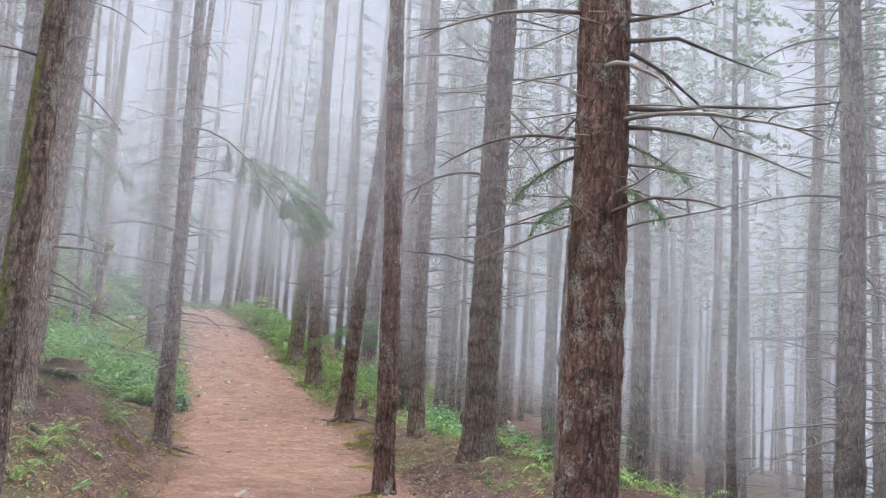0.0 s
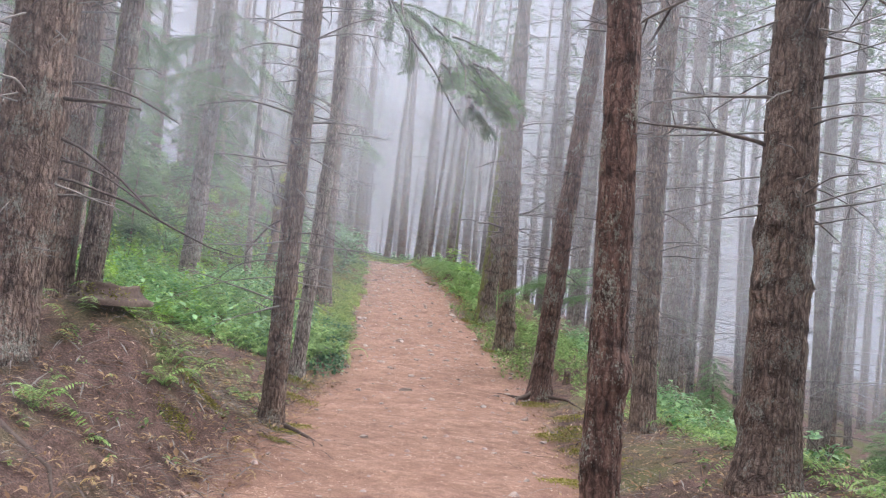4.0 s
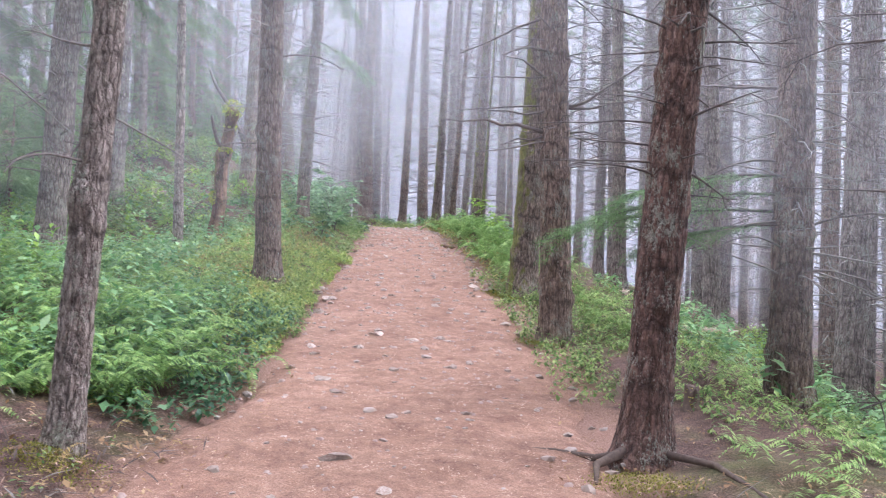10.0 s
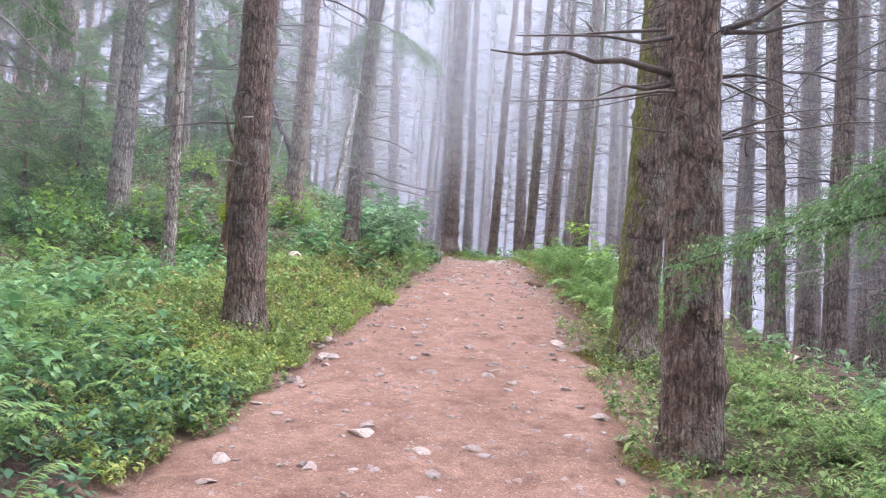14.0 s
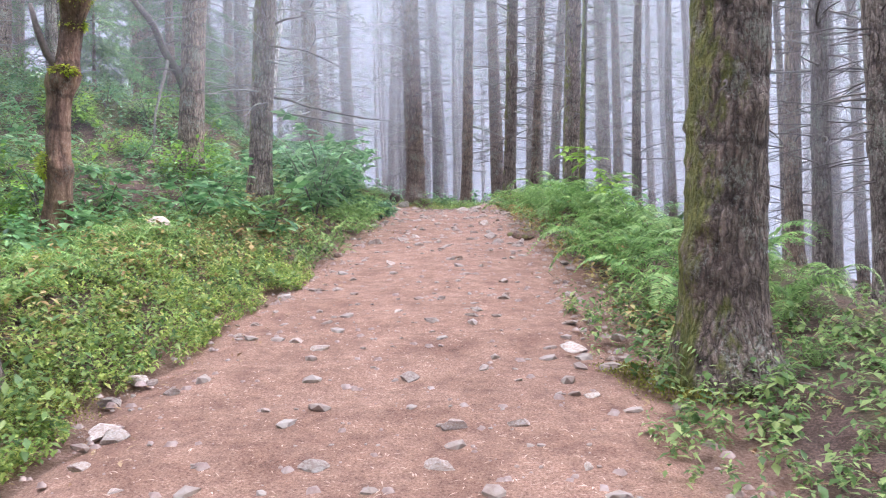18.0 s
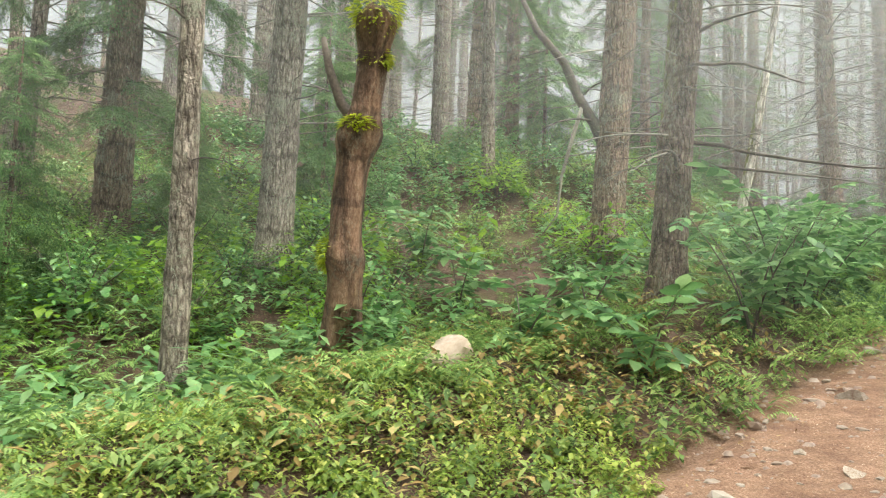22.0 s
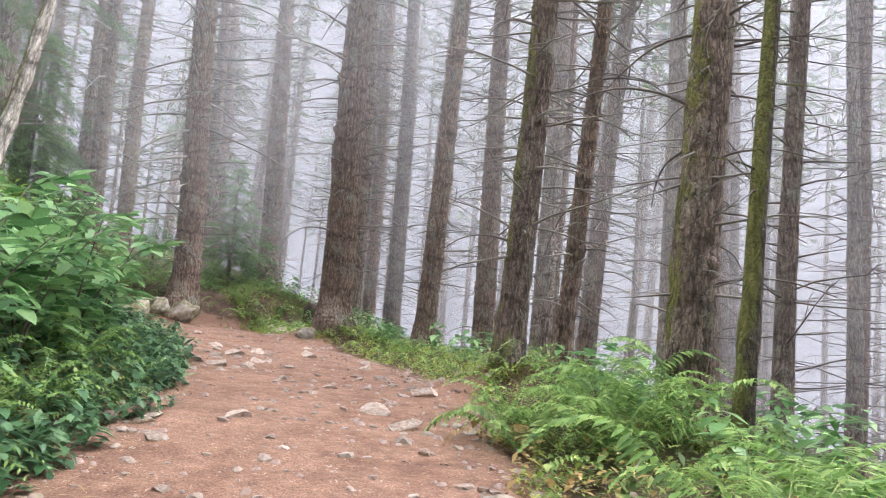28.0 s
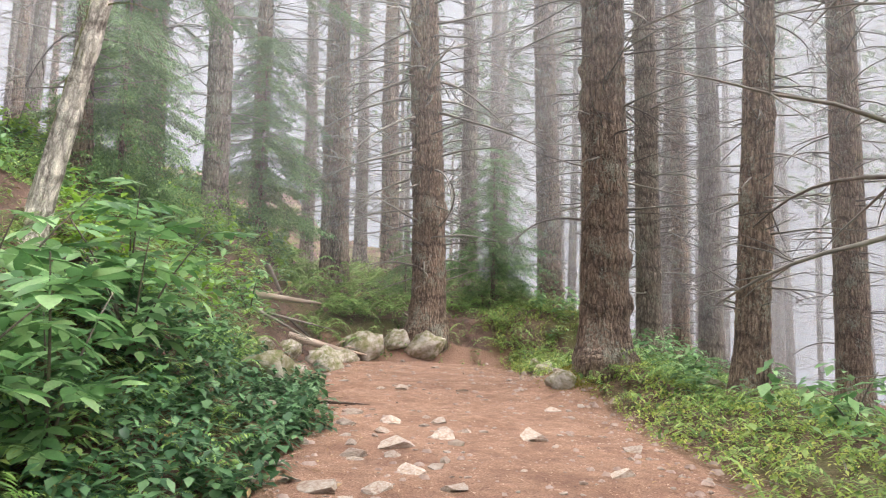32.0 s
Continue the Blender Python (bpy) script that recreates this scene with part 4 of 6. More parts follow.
def bough_mesh(seed, length, width, dense, mat, droop=0.3, name="bough", needle=1.0, whorl=0):
    """Live conifer bough along +x: a main spray and several hanging side sprays, feathered with short needles."""
    r = random.Random(seed)
    pos, yaw, pit, ln_, wd = [], [], [], [], []

    def spray(o, a, drop, span, wide, count):
        ca, sa = math.cos(a), math.sin(a)
        for k in range(count):
            u = 0.04 + 0.96 * (k + r.uniform(-0.3, 0.3)) / count
            bx, by, bz = o[0] + ca * span * u, o[1] + sa * span * u, o[2] - drop * span * u * u
            for side in (-1, 1):
                reach = wide * math.sin(math.pi * min(1, 0.22 + 0.72 * u)) * r.uniform(0.5, 1.1) + 0.03
                ang = a + side * r.uniform(0.35, 0.95)
                sag = r.uniform(-0.8, 0.0)
                m = max(3, int(reach / (0.024 * needle)))
                for j in range(m):
                    t = (j + 0.5) / m
                    for s2 in (-1, 1):
                        pos.append((bx + math.cos(ang) * reach * t, by + math.sin(ang) * reach * t, bz + sag * reach * t * t))
                        yaw.append(ang + s2 * r.uniform(0.5, 1.0))
                        pit.append(r.uniform(-0.7, 0.35) + sag * t * 0.8)
                        ln_.append(r.uniform(0.03, 0.055) * needle * (1.1 - 0.45 * t))
                        wd.append(0.012 * needle)

    if whorl:
        for k in range(whorl):
            a = 6.283 * k / whorl + r.uniform(-0.3, 0.3)
            span, drop = length * r.uniform(0.6, 1.1), droop * r.uniform(0.3, 1.8)
            spray((0, 0, r.uniform(-0.12, 0.12)), a, drop, span, width * 0.4, dense)
            for u in (0.35, 0.6, 0.8):
                spray((span * u * math.cos(a), span * u * math.sin(a), -drop * span * u * u), a + r.choice((-1, 1)) * r.uniform(0.4, 0.9), r.uniform(0.3, 0.9), span * 0.35, width * 0.3, max(4, dense // 2))
        return leaves_mesh(name, np.array(pos), np.array(yaw), np.array(pit), np.array(ln_), np.array(wd), mat)
    spray((0, 0, 0), 0.0, droop, length, width * 0.4, dense)
    for k in range(9):
        u = 0.22 + 0.075 * k + r.uniform(-0.04, 0.04)
        span = length * 0.42 * (1.15 - u) * r.uniform(0.7, 1.2) + 0.12
        spray((length * u, 0, -droop * length * u * u), (1 if k % 2 else -1) * r.uniform(0.4, 0.9), r.uniform(0.3, 0.9), span, width * 0.32, max(5, int(dense * 0.4)))
    return leaves_mesh(name, np.array(pos), np.array(yaw), np.array(pit), np.array(ln_), np.array(wd), mat)


def stem_mesh(seed, length, radius, droop, mat, name="bough_stem"):
    r = random.Random(seed)
    bag = Bag()
    tube(bag, [(length * u, 0.03 * length * math.sin(5 * u + seed), -droop * length * u * u) for u in (0, 0.2, 0.4, 0.6, 0.8, 1)], [radius * (1 - 0.85 * u) for u in (0, 0.2, 0.4, 0.6, 0.8, 1)], 5)
    return bag.mesh(name, mat)


WHORLS = [bough_mesh(300 + k, 1.2, 0.7, 13, NEEDLE_LIVE, 0.35, "bough_whorl", 1.5, 6) for k in range(5)]


def add_bough(tree, start, tip, width, seed, dense=40, mat=None):
    """A long live bough on a tree, from start to tip in the world."""
    a, b = Vector(start), Vector(tip)
    d = b - a
    flat = math.hypot(d.x, d.y)
    droop = 0.25
    up = math.atan2(d.z + droop * d.length, flat)
    m = Matrix.Translation(a) @ pose(0, 0, 0, 0, -math.degrees(up), math.degrees(math.atan2(d.y, d.x)))
    local = tree.matrix_world.inverted() @ m
    ob = child("live_bough", bough_mesh(seed, d.length, width, dense, mat or NEEDLE_LIVE, droop, "live_bough", 0.9), tree, local, "green drooping conifer bough")
    child("bough_stem", stem_mesh(seed, d.length, 0.018, droop, BRANCH), ob)


def young_conifer(x, y, height, seed):
    """A small understorey conifer, boughs to the ground."""
    r = random.Random(seed)
    tree = empty("young_conifer", Matrix.Translation((x, y, ground_at(x, y))), "young green conifer with drooping feathery boughs", "tree", "young conifers")
    child("trunk", trunk_mesh("trunk", 0.05 + height * 0.012, height, BARK, seed, 8, 0.4, 0.3, 0), tree)
    n = int(6 + height * 3.6)
    for k in range(n):
        u = (k + r.uniform(0.2, 0.8)) / n
        s = (0.3 + 0.8 * (1 - u)) * (0.45 + 0.2 * height) / 1.1 * r.uniform(0.8, 1.15)
        child("bough_whorl", r.choice(WHORLS), tree, Matrix.Translation((0, 0, height * (0.1 + 0.88 * u))) @ pose(0, 0, 0, r.uniform(-12, 12), r.uniform(-12, 12), r.uniform(0, 360)) @ Matrix.Diagonal((s, s, s, 1)))


scatter_wood()
for k, (x, y, h) in enumerate((
        (-14.6, 21.6, 3.6), (-16.8, 25.0, 4.2), (-17.2, 28.6, 3.4), (-20.6, 33.6, 4.0), (-21.5, 39.2, 4.4), (-23.6, 44.6, 4.8),
        (-25.5, 48.2, 4.6), (-22.4, 52.0, 3.4), (2.6, 15.4, 1.3), (3.8, 19.6, 1.8), (1.3, 28.2, 1.6), (4.6, 24.2, 2.2), (-10.2, 14.6, 2.2), (-24.0, 51.0, 1.6), (-18.9, 30.9, 2.4))):
    young_conifer(x, y, h, 500 + k)


def tree_near(x, y):
    return min((o for o in scene.collection.objects if o.name.startswith("conifer")), key=lambda o: (o.location.to_2d() - Vector((x, y))).length)


SPRAY_ENDS = random.Random(47)
for k in range(30):
    u, out = SPRAY_ENDS.random(), SPRAY_ENDS.random()
    out *= 0.75 * math.sin(math.pi * min(1.0, 0.15 + 0.85 * u))
    start = (-3.98 + 1.15 * u + out, 15.1 + 0.38 * u + SPRAY_ENDS.uniform(-0.25, 0.25), 4.88 - 1.6 * u + 0.12 * math.sin(3.1 * u) - 0.1 * out)
    turn = SPRAY_ENDS.uniform(-1.3, 1.4)
    long = SPRAY_ENDS.uniform(0.4, 0.85) * (1 - 0.25 * u)
    add_bough(tree_near(-5.04, 15.16), start, (start[0] + long * math.cos(turn), start[1] + long * math.sin(turn), start[2] - long * SPRAY_ENDS.uniform(0.25, 1.0)), 0.3, 70 + k, 8, NEEDLE if k % 3 else NEEDLE_LIVE)
for k, (x, z) in enumerate(((-4.3, 5.12), (-4.0, 4.92), (-3.7, 4.5))):
    add_bough(tree_near(-5.04, 15.16), (x, 15.1, z), (x + 0.1, 15.2, z - 0.5), 0.3, 90 + k, 12, NEEDLE)
for k, (z, tip) in enumerate(((1.75, (-3.75, 23.4, 1.3)), (1.95, (-3.3, 23.1, 1.45)), (2.15, (-2.9, 22.9, 1.7)), (1.6, (-2.7, 23.6, 1.2)))):
    add_bough(tree_near(-0.95, 23.75), (-1.1, 23.7, z), tip, 0.85, 180 + k, 44)
for k, (a, z, ln) in enumerate(((200, 2.9, 0.6), (310, 3.0, 0.7), (160, 3.3, 0.8), (330, 3.4, 0.8))):
    w = radians(a)
    add_bough(tree_near(1.36, 7.2), (1.36 + 0.2 * math.cos(w), 7.2 + 0.2 * math.sin(w), z), (1.36 + ln * math.cos(w), 7.2 + ln * math.sin(w), z - 0.5 * ln), 0.16, 80 + k, 16, NEEDLE)
LONG_BOUGHS = [(bough_mesh(330 + k, 2.6, 1.0, 34, NEEDLE, 0.3, "live_bough", 1.4), stem_mesh(330 + k, 2.6, 0.02, 0.3, BRANCH)) for k in range(4)]


def hang_boughs(x, y, low, high, count, seed, scale=1.0):
    """Long drooping live boughs round a tree of the slope."""
    r = random.Random(seed)
    tree = tree_near(x, y)
    for k in range(count):
        mb, ms = r.choice(LONG_BOUGHS)
        s = scale * r.uniform(0.7, 1.15)
        ob = child("live_bough", mb, tree, Matrix.Translation((0, 0, low + (high - low) * (k + r.random()) / count)) @ pose(0, 0, 0, r.uniform(-10, 10), r.uniform(2, 26), k * 137.5 + r.uniform(-30, 30)) @ Matrix.Diagonal((s, s, s, 1)), "dark green drooping conifer bough")
        child("bough_stem", ms, ob)


for k, (x, y, low, high, n) in enumerate(((-13.9, 21.7, 4.6, 8.5, 8), (-12.86, 25.25, 5.0, 8.0, 6), (-16.9, 31.7, 4.2, 8.5, 9), (-20.2, 30.0, 2.6, 8.0, 15), (-12.9, 34.8, 4.6, 8.0, 5), (-26.2, 40.1, 3.0, 8.5, 14),
                                          (-26.6, 46.4, 2.4, 8.0, 16), (-23.2, 43.9, 3.0, 7.5, 12), (-28.8, 59.3, 3.0, 9.0, 12), (-20.5, 27.0, 1.8, 8.0, 15), (-22.5, 31.5, 2.0, 8.0, 15), (-21.0, 36.5, 4.2, 8.0, 9), (-17.5, 24.5, 4.2, 8.0, 8), (-25.0, 35.0, 2.0, 8.0, 12), (-24.5, 42.5, 2.0, 8.0, 14), (-29.0, 49.0, 2.0, 8.5, 14))):
    hang_boughs(x, y, low, high, n, 400 + k)


def limb(tree, points, radii, mat, label):
    """A crooked limb of a tree, through points in the world."""
    bag = Bag()
    inv = tree.matrix_world.inverted()
    tube(bag, [inv @ Vector(p) for p in points], radii, 7)
    child("limb", bag.mesh("limb", mat), tree, None, label)


limb(tree_near(-5.04, 15.16), [(-5.02, 15.12, 5.4), (-4.64, 14.95, 5.3), (-4.28, 15.0, 5.14), (-3.96, 15.1, 4.9), (-3.72, 15.19, 4.48), (-3.52, 15.25, 4.25), (-3.33, 15.32, 4.0), (-3.15, 15.39, 3.68), (-2.99, 15.45, 3.43), (-2.72, 15.54, 3.09)], [0.026, 0.024, 0.021, 0.019, 0.017, 0.015, 0.013, 0.01, 0.007, 0.003], BRANCH, "thin drooping limb with green sprays at its end")
limb(tree_near(-6.06, 11.6), [(-5.95, 11.75, 1.92), (-5.75, 11.9, 1.9), (-5.4, 12.2, 1.78), (-5.0, 12.55, 1.55), (-4.75, 12.75, 1.42), (-4.53, 12.92, 1.36)], [0.016, 0.015, 0.013, 0.01, 0.007, 0.003], BRANCH, "long drooping dead branch")
limb(tree_near(-6.06, 11.6), [(-5.85, 11.6, 2.62), (-5.6, 11.6, 2.6), (-5.3, 11.64, 2.6), (-4.95, 11.69, 2.55)], [0.022, 0.02, 0.017, 0.009], BRANCH, "short level dead branch")
limb(tree_near(-6.06, 11.6), [(-5.85, 11.6, 2.3), (-5.6, 11.75, 2.2), (-5.3, 12.0, 1.95), (-5.05, 12.3, 1.62)], [0.017, 0.015, 0.011, 0.004], BRANCH, "thin drooping dead branch")
limb(tree_near(-15.72, 36.3), [(-15.75, 36.3, 4.5), (-15.8, 36.05, 5.0), (-15.95, 35.85, 5.4), (-16.05, 35.65, 5.9), (-16.3, 35.3, 6.4), (-16.5, 35.1, 7.0)], [0.09, 0.085, 0.075, 0.065, 0.055, 0.03], BRANCH, "crooked dark dead limb")
limb(tree_near(-15.72, 36.3), [(-15.9, 35.9, 5.3), (-15.85, 35.7, 4.8), (-15.95, 35.6, 4.2), (-15.9, 35.5, 3.6), (-16.1, 35.3, 3.2)], [0.035, 0.03, 0.024, 0.018, 0.01], TWIG_PALE, "pale hanging broken branch")
limb(tree_near(-12.9, 34.8), [(-12.85, 34.9, 4.08), (-12.6, 35.2, 4.05), (-12.49, 35.4, 3.99), (-12.19, 35.9, 3.92), (-11.85, 36.45, 3.87), (-11.55, 36.94, 3.88)], [0.024, 0.022, 0.019, 0.016, 0.011, 0.004], BRANCH, "long dark dead branch")
limb(tree_near(-12.9, 34.8), [(-12.85, 34.9, 3.8), (-12.66, 35.2, 3.83), (-12.46, 35.47, 3.8), (-12.06, 36.13, 3.75), (-11.72, 36.68, 3.69)], [0.021, 0.019, 0.016, 0.011, 0.004], BRANCH, "long dark dead branch")
limb(tree_near(-12.9, 34.8), [(-12.8, 34.85, 5.2), (-12.6, 35.05, 5.36), (-12.45, 35.25, 5.44), (-12.25, 35.57, 5.55)], [0.024, 0.02, 0.015, 0.006], BRANCH, "short dark dead branch")
for points, girth in (
        ([(-4.2, 26.0, 3.1), (-4.64, 25.77, 3.21), (-4.85, 25.66, 3.18), (-5.07, 25.55, 3.25), (-5.38, 25.4, 3.2), (-5.63, 25.28, 3.22)], 0.034),
        ([(-4.2, 26.0, 3.06), (-4.45, 25.86, 2.98), (-4.62, 25.8, 3.0), (-4.82, 25.71, 2.9)], 0.024),
        ([(-4.2, 25.95, 3.44), (-4.5, 25.8, 3.36), (-4.77, 25.69, 3.4), (-5.15, 25.5, 3.38)], 0.024),
        ([(-4.2, 25.93, 3.9), (-4.4, 25.8, 4.05), (-4.57, 25.72, 4.18), (-4.85, 25.6, 4.22)], 0.026),
        ([(-3.95, 26.1, 3.5), (-3.65, 26.2, 3.62), (-3.4, 26.32, 3.84), (-2.95, 26.52, 4.18), (-2.6, 26.7, 4.5)], 0.032),
        ([(-3.95, 26.1, 3.5), (-3.6, 26.25, 3.52), (-3.3, 26.39, 3.62), (-2.69, 26.68, 3.74)], 0.024),
        ([(-3.95, 26.12, 3.12), (-3.7, 26.25, 3.17), (-3.5, 26.33, 3.13), (-3.3, 26.45, 3.05)], 0.02)):
    limb(tree_near(-4.02, 26.11), points, [girth * (1 - 0.78 * k / (len(points) - 1)) for k in range(len(points))], BRANCH, "crooked dead limb")
for points, girth in (
        ([(1.5, 7.15, 3.74), (1.95, 7.08, 3.72), (2.28, 7.04, 3.76), (2.94, 7.04, 3.78), (3.5, 7.03, 3.87)], 0.027),
        ([(1.5, 7.15, 3.56), (1.85, 7.1, 3.55), (2.14, 7.07, 3.5), (2.71, 7.09, 3.36), (3.26, 7.11, 3.17)], 0.025),
        ([(1.5, 7.05, 4.33), (1.99, 6.97, 4.36), (2.25, 6.98, 4.27), (2.51, 6.99, 4.18), (2.85, 7.0, 4.08)], 0.024),
        ([(1.5, 7.05, 4.52), (1.98, 6.94, 4.58), (2.33, 6.93, 4.72)], 0.022)):
    limb(tree_near(1.36, 7.2), points, [girth * (1 - 0.78 * k / (len(points) - 1)) for k in range(len(points))], BRANCH, "level bare dead branch")


# ---------------------------------------------------------------- snag, leaning birch-like tree, stumps and logs


def build_snag():
    m = Matrix.Translation((-13.55, 31.3, ground_at(-13.55, 31.3)))
    snag = empty("dead_snag", m, "broken barkless dead snag with burls and a mossy top", "dead tree")
    r = random.Random(3)
    vs, fs, sides, rings = [], [], 18, 46
    for i in range(rings):
        z = -0.3 + 3.65 * i / (rings - 1)
        rad = 0.165 - 0.012 * z + 0.1 * math.exp(-max(z, 0) / 0.25) + 0.075 * math.exp(-((z - 2.2) / 0.17) ** 2) + 0.06 * math.exp(-((z - 3.2) / 0.16) ** 2) + 0.035 * math.exp(-((z - 1.05) / 0.1) ** 2)
        cx, cy = 0.1 * z + 0.05 * math.sin(z * 2.1), 0.03 * z + 0.04 * math.sin(z * 2.6 + 1)
        if i == rings - 1:
            rad *= 0.55
        for k in range(sides):
            w = 2 * math.pi * k / sides
            q = rad * (1 + 0.22 * noise.noise(Vector((math.cos(w) * 1.5, math.sin(w) * 1.5, z * 1.3))) + 0.12 * noise.noise(Vector((math.cos(w) * 5, math.sin(w) * 5, z * 0.8 + 9))))
            jag = 0.16 * noise.noise(Vector((math.cos(w) * 2, math.sin(w) * 2, 77))) if i == rings - 1 else 0
            vs.append((cx + math.cos(w) * q, cy + math.sin(w) * q, z + jag))
    for i in range(rings - 1):
        for k in range(sides):
            fs.append((i * sides + k, i * sides + (k + 1) % sides, (i + 1) * sides + (k + 1) % sides, (i + 1) * sides + k))
    fs.append(tuple((rings - 1) * sides + k for k in range(sides)))
    child("stem", mesh_from("stem", vs, fs, WOOD_DEAD), snag)
    bag = Bag()
    tube(bag, [(0.18, 0.06, 2.28), (0.06, -0.08, 2.5), (0.03, -0.2, 2.8), (0.0, -0.27, 3.1)], [0.06, 0.05, 0.042, 0.026], 7)
    child("spike", bag.mesh("spike", BRANCH), snag, None, "dark upright broken side branch")
    r2 = np.random.RandomState(4)
    for z, off, sz in ((3.32, (0.0, 0.0), (0.24, 0.24, 0.24)), (2.28, (0.05, -0.06), (0.17, 0.16, 0.08)), (0.05, (0.0, 0.0), (0.28, 0.26, 0.1)), (1.1, (-0.08, -0.1), (0.12, 0.12, 0.16)), (2.9, (0.0, 0.03), (0.13, 0.13, 0.1))):
        d = r2.normal(0, 1, (700, 3))
        d /= np.linalg.norm(d, axis=1)[:, None]
        at = np.array((0.1 * z + 0.05 * math.sin(z * 2.1) + off[0], 0.03 * z + 0.04 * math.sin(z * 2.6 + 1) + off[1], z))
        ln = r2.uniform(0.035, 0.08, 700)
        me = leaves_mesh("moss_tuft", at + d * np.array(sz) * r2.uniform(0.7, 1.0, (700, 1)), np.arctan2(d[:, 1], d[:, 0]), np.arcsin(d[:, 2]) * 0.5 - 0.3, ln, ln * 0.45, MOSS_LEAF)
        child("moss_tuft", me, snag, None, "bright yellow-green moss")


def lump_mesh(seed, mat, rough=0.3, name="lump", detail=2):
    """A rounded uneven lump about one metre in radius."""
    bm = bmesh.new()
    bmesh.ops.create_icosphere(bm, subdivisions=detail, radius=1.0)
    off = Vector((seed * 3.1, seed * 1.7, seed))
    for v in bm.verts:
        d = v.co.normalized()
        v.co *= 1 + rough * noise.noise(d * 1.4 + off) + rough * 0.5 * noise.noise(d * 3.3 + off)
    me = bpy.data.meshes.new(name)
    bm.to_mesh(me)
    bm.free()
    me.polygons.foreach_set("use_smooth", [True] * len(me.polygons))
    me.materials.append(mat)
    return me


def stone_mesh(seed, mat, name="stone"):
    """An angular broken stone: a ball cut by random planes."""
    r = random.Random(seed)
    bm = bmesh.new()
    bmesh.ops.create_icosphere(bm, subdivisions=3, radius=1.0)
    for _ in range(13):
        nrm = Vector((r.uniform(-1, 1), r.uniform(-1, 1), r.uniform(-0.8, 1))).normalized()
        lim = r.uniform(0.36, 0.72)
        for v in bm.verts:
            e = v.co.dot(nrm) - lim
            if e > 0:
                v.co -= nrm * e
    for v in bm.verts:
        v.co *= 1 + 0.09 * noise.noise(v.co * 3 + Vector((seed, 0, 0)))
    me = bpy.data.meshes.new(name)
    bm.to_mesh(me)
    bm.free()
    me.materials.append(mat)
    return me


build_snag()
conifer(-18.28, 41.9, 0.21, (0.05, 0.17), BARK_BIRCH, "pale lichened leaning broadleaf trunk with mossy patches", 10, 2.2, 6, (0.4, 1.0), height=9, pool=BRANCHES_MOSSY)


def log(x, y, yaw, length, rad, mat, label, pitch=0.0, lift=0.0, bend=0.08, seed=1, stubs=3):
    """A lying piece of trunk with a broken end and side stubs."""
    r = random.Random(seed)
    m = Matrix.Translation((x, y, ground_at(x, y) + rad * 0.6 + lift)) @ pose(0, 0, 0, 0, pitch, yaw)
    base = empty("log", m, label, "log")
    me = trunk_mesh("wood", rad * 2, 2.0, mat, seed, 16, 0.09, 0.15, 5, rad * 0.12)
    child("wood", me, base, Matrix.Translation((-length * 0.32, 0, 0)) @ pose(0, 0, 0, 0, 90, 0) @ Matrix.Diagonal((1, 1, length / 2.45, 1)))
    for _ in range(stubs):
        b2, u = Bag(), r.uniform(-0.4, 0.4) * length
        a = r.uniform(0.2, 2.9)
        tube(b2, [(u, 0, 0), (u + 0.05, math.cos(a) * rad * 1.6, math.sin(a) * rad * 1.6), (u + 0.1, math.cos(a) * rad * 2.4, math.sin(a) * rad * 2.3)], [rad * 0.3, rad * 0.22, rad * 0.08], 6)
        child("stub", b2.mesh("stub", mat), base)


log(-8.75, 35.75, -42, 0.7, 0.085, WOOD_DEAD, "short weathered brown log lying at the trail's edge", bend=0.03, seed=2, stubs=0)
log(-12.05, 31.6, -50, 0.75, 0.13, LOG_WOOD, "weathered pale log end among yellow leaves", 10, 0.05, 0.02, 3, 0)
log(-21.9, 46.6, 20, 1.7, 0.07, LOG_WOOD, "bare fallen pole on the bank", 6, 0.5, seed=4)
log(-21.6, 47.4, 60, 1.3, 0.06, LOG_WOOD, "bare fallen branch by the boulders", 14, 0.25, seed=5)
log(-22.6, 47.0, 130, 1.5, 0.045, TWIG_PALE, "thin bare branch propped on the bank", 25, 0.4, seed=6)
log(-21.5, 46.5, 95, 1.1, 0.022, TWIG_PALE, "crooked bare branch lying over the bank", 22, 0.16, seed=14)
log(-22.0, 46.9, 62, 1.5, 0.028, TWIG_PALE, "crooked bare branch lying over the bank", 12, 0.3, seed=15)
log(-21.9, 47.3, 15, 1.2, 0.02, BRANCH, "thin dark branch caught in the brush", 30, 0.25, seed=17)
log(-22.3, 46.3, 110, 1.0, 0.02, TWIG_PALE, "crooked bare branch lying over the bank", 18, 0.3, seed=18)
log(-17.3, 44.5, 25, 0.75, 0.018, ROOT_WOOD, "dark stick lying on the trail", seed=7)
log(-2.2, 29.0, 30, 2.2, 0.09, LOG_WOOD, "rotting fallen log below the trail", seed=8)
log(-0.6, 27.2, 75, 1.8, 0.07, LOG_WOOD, "rotting fallen log below the trail", seed=9)
log(-3.6, 33.2, 100, 2.0, 0.06, LOG_WOOD, "thin fallen log among the ferns", seed=10)


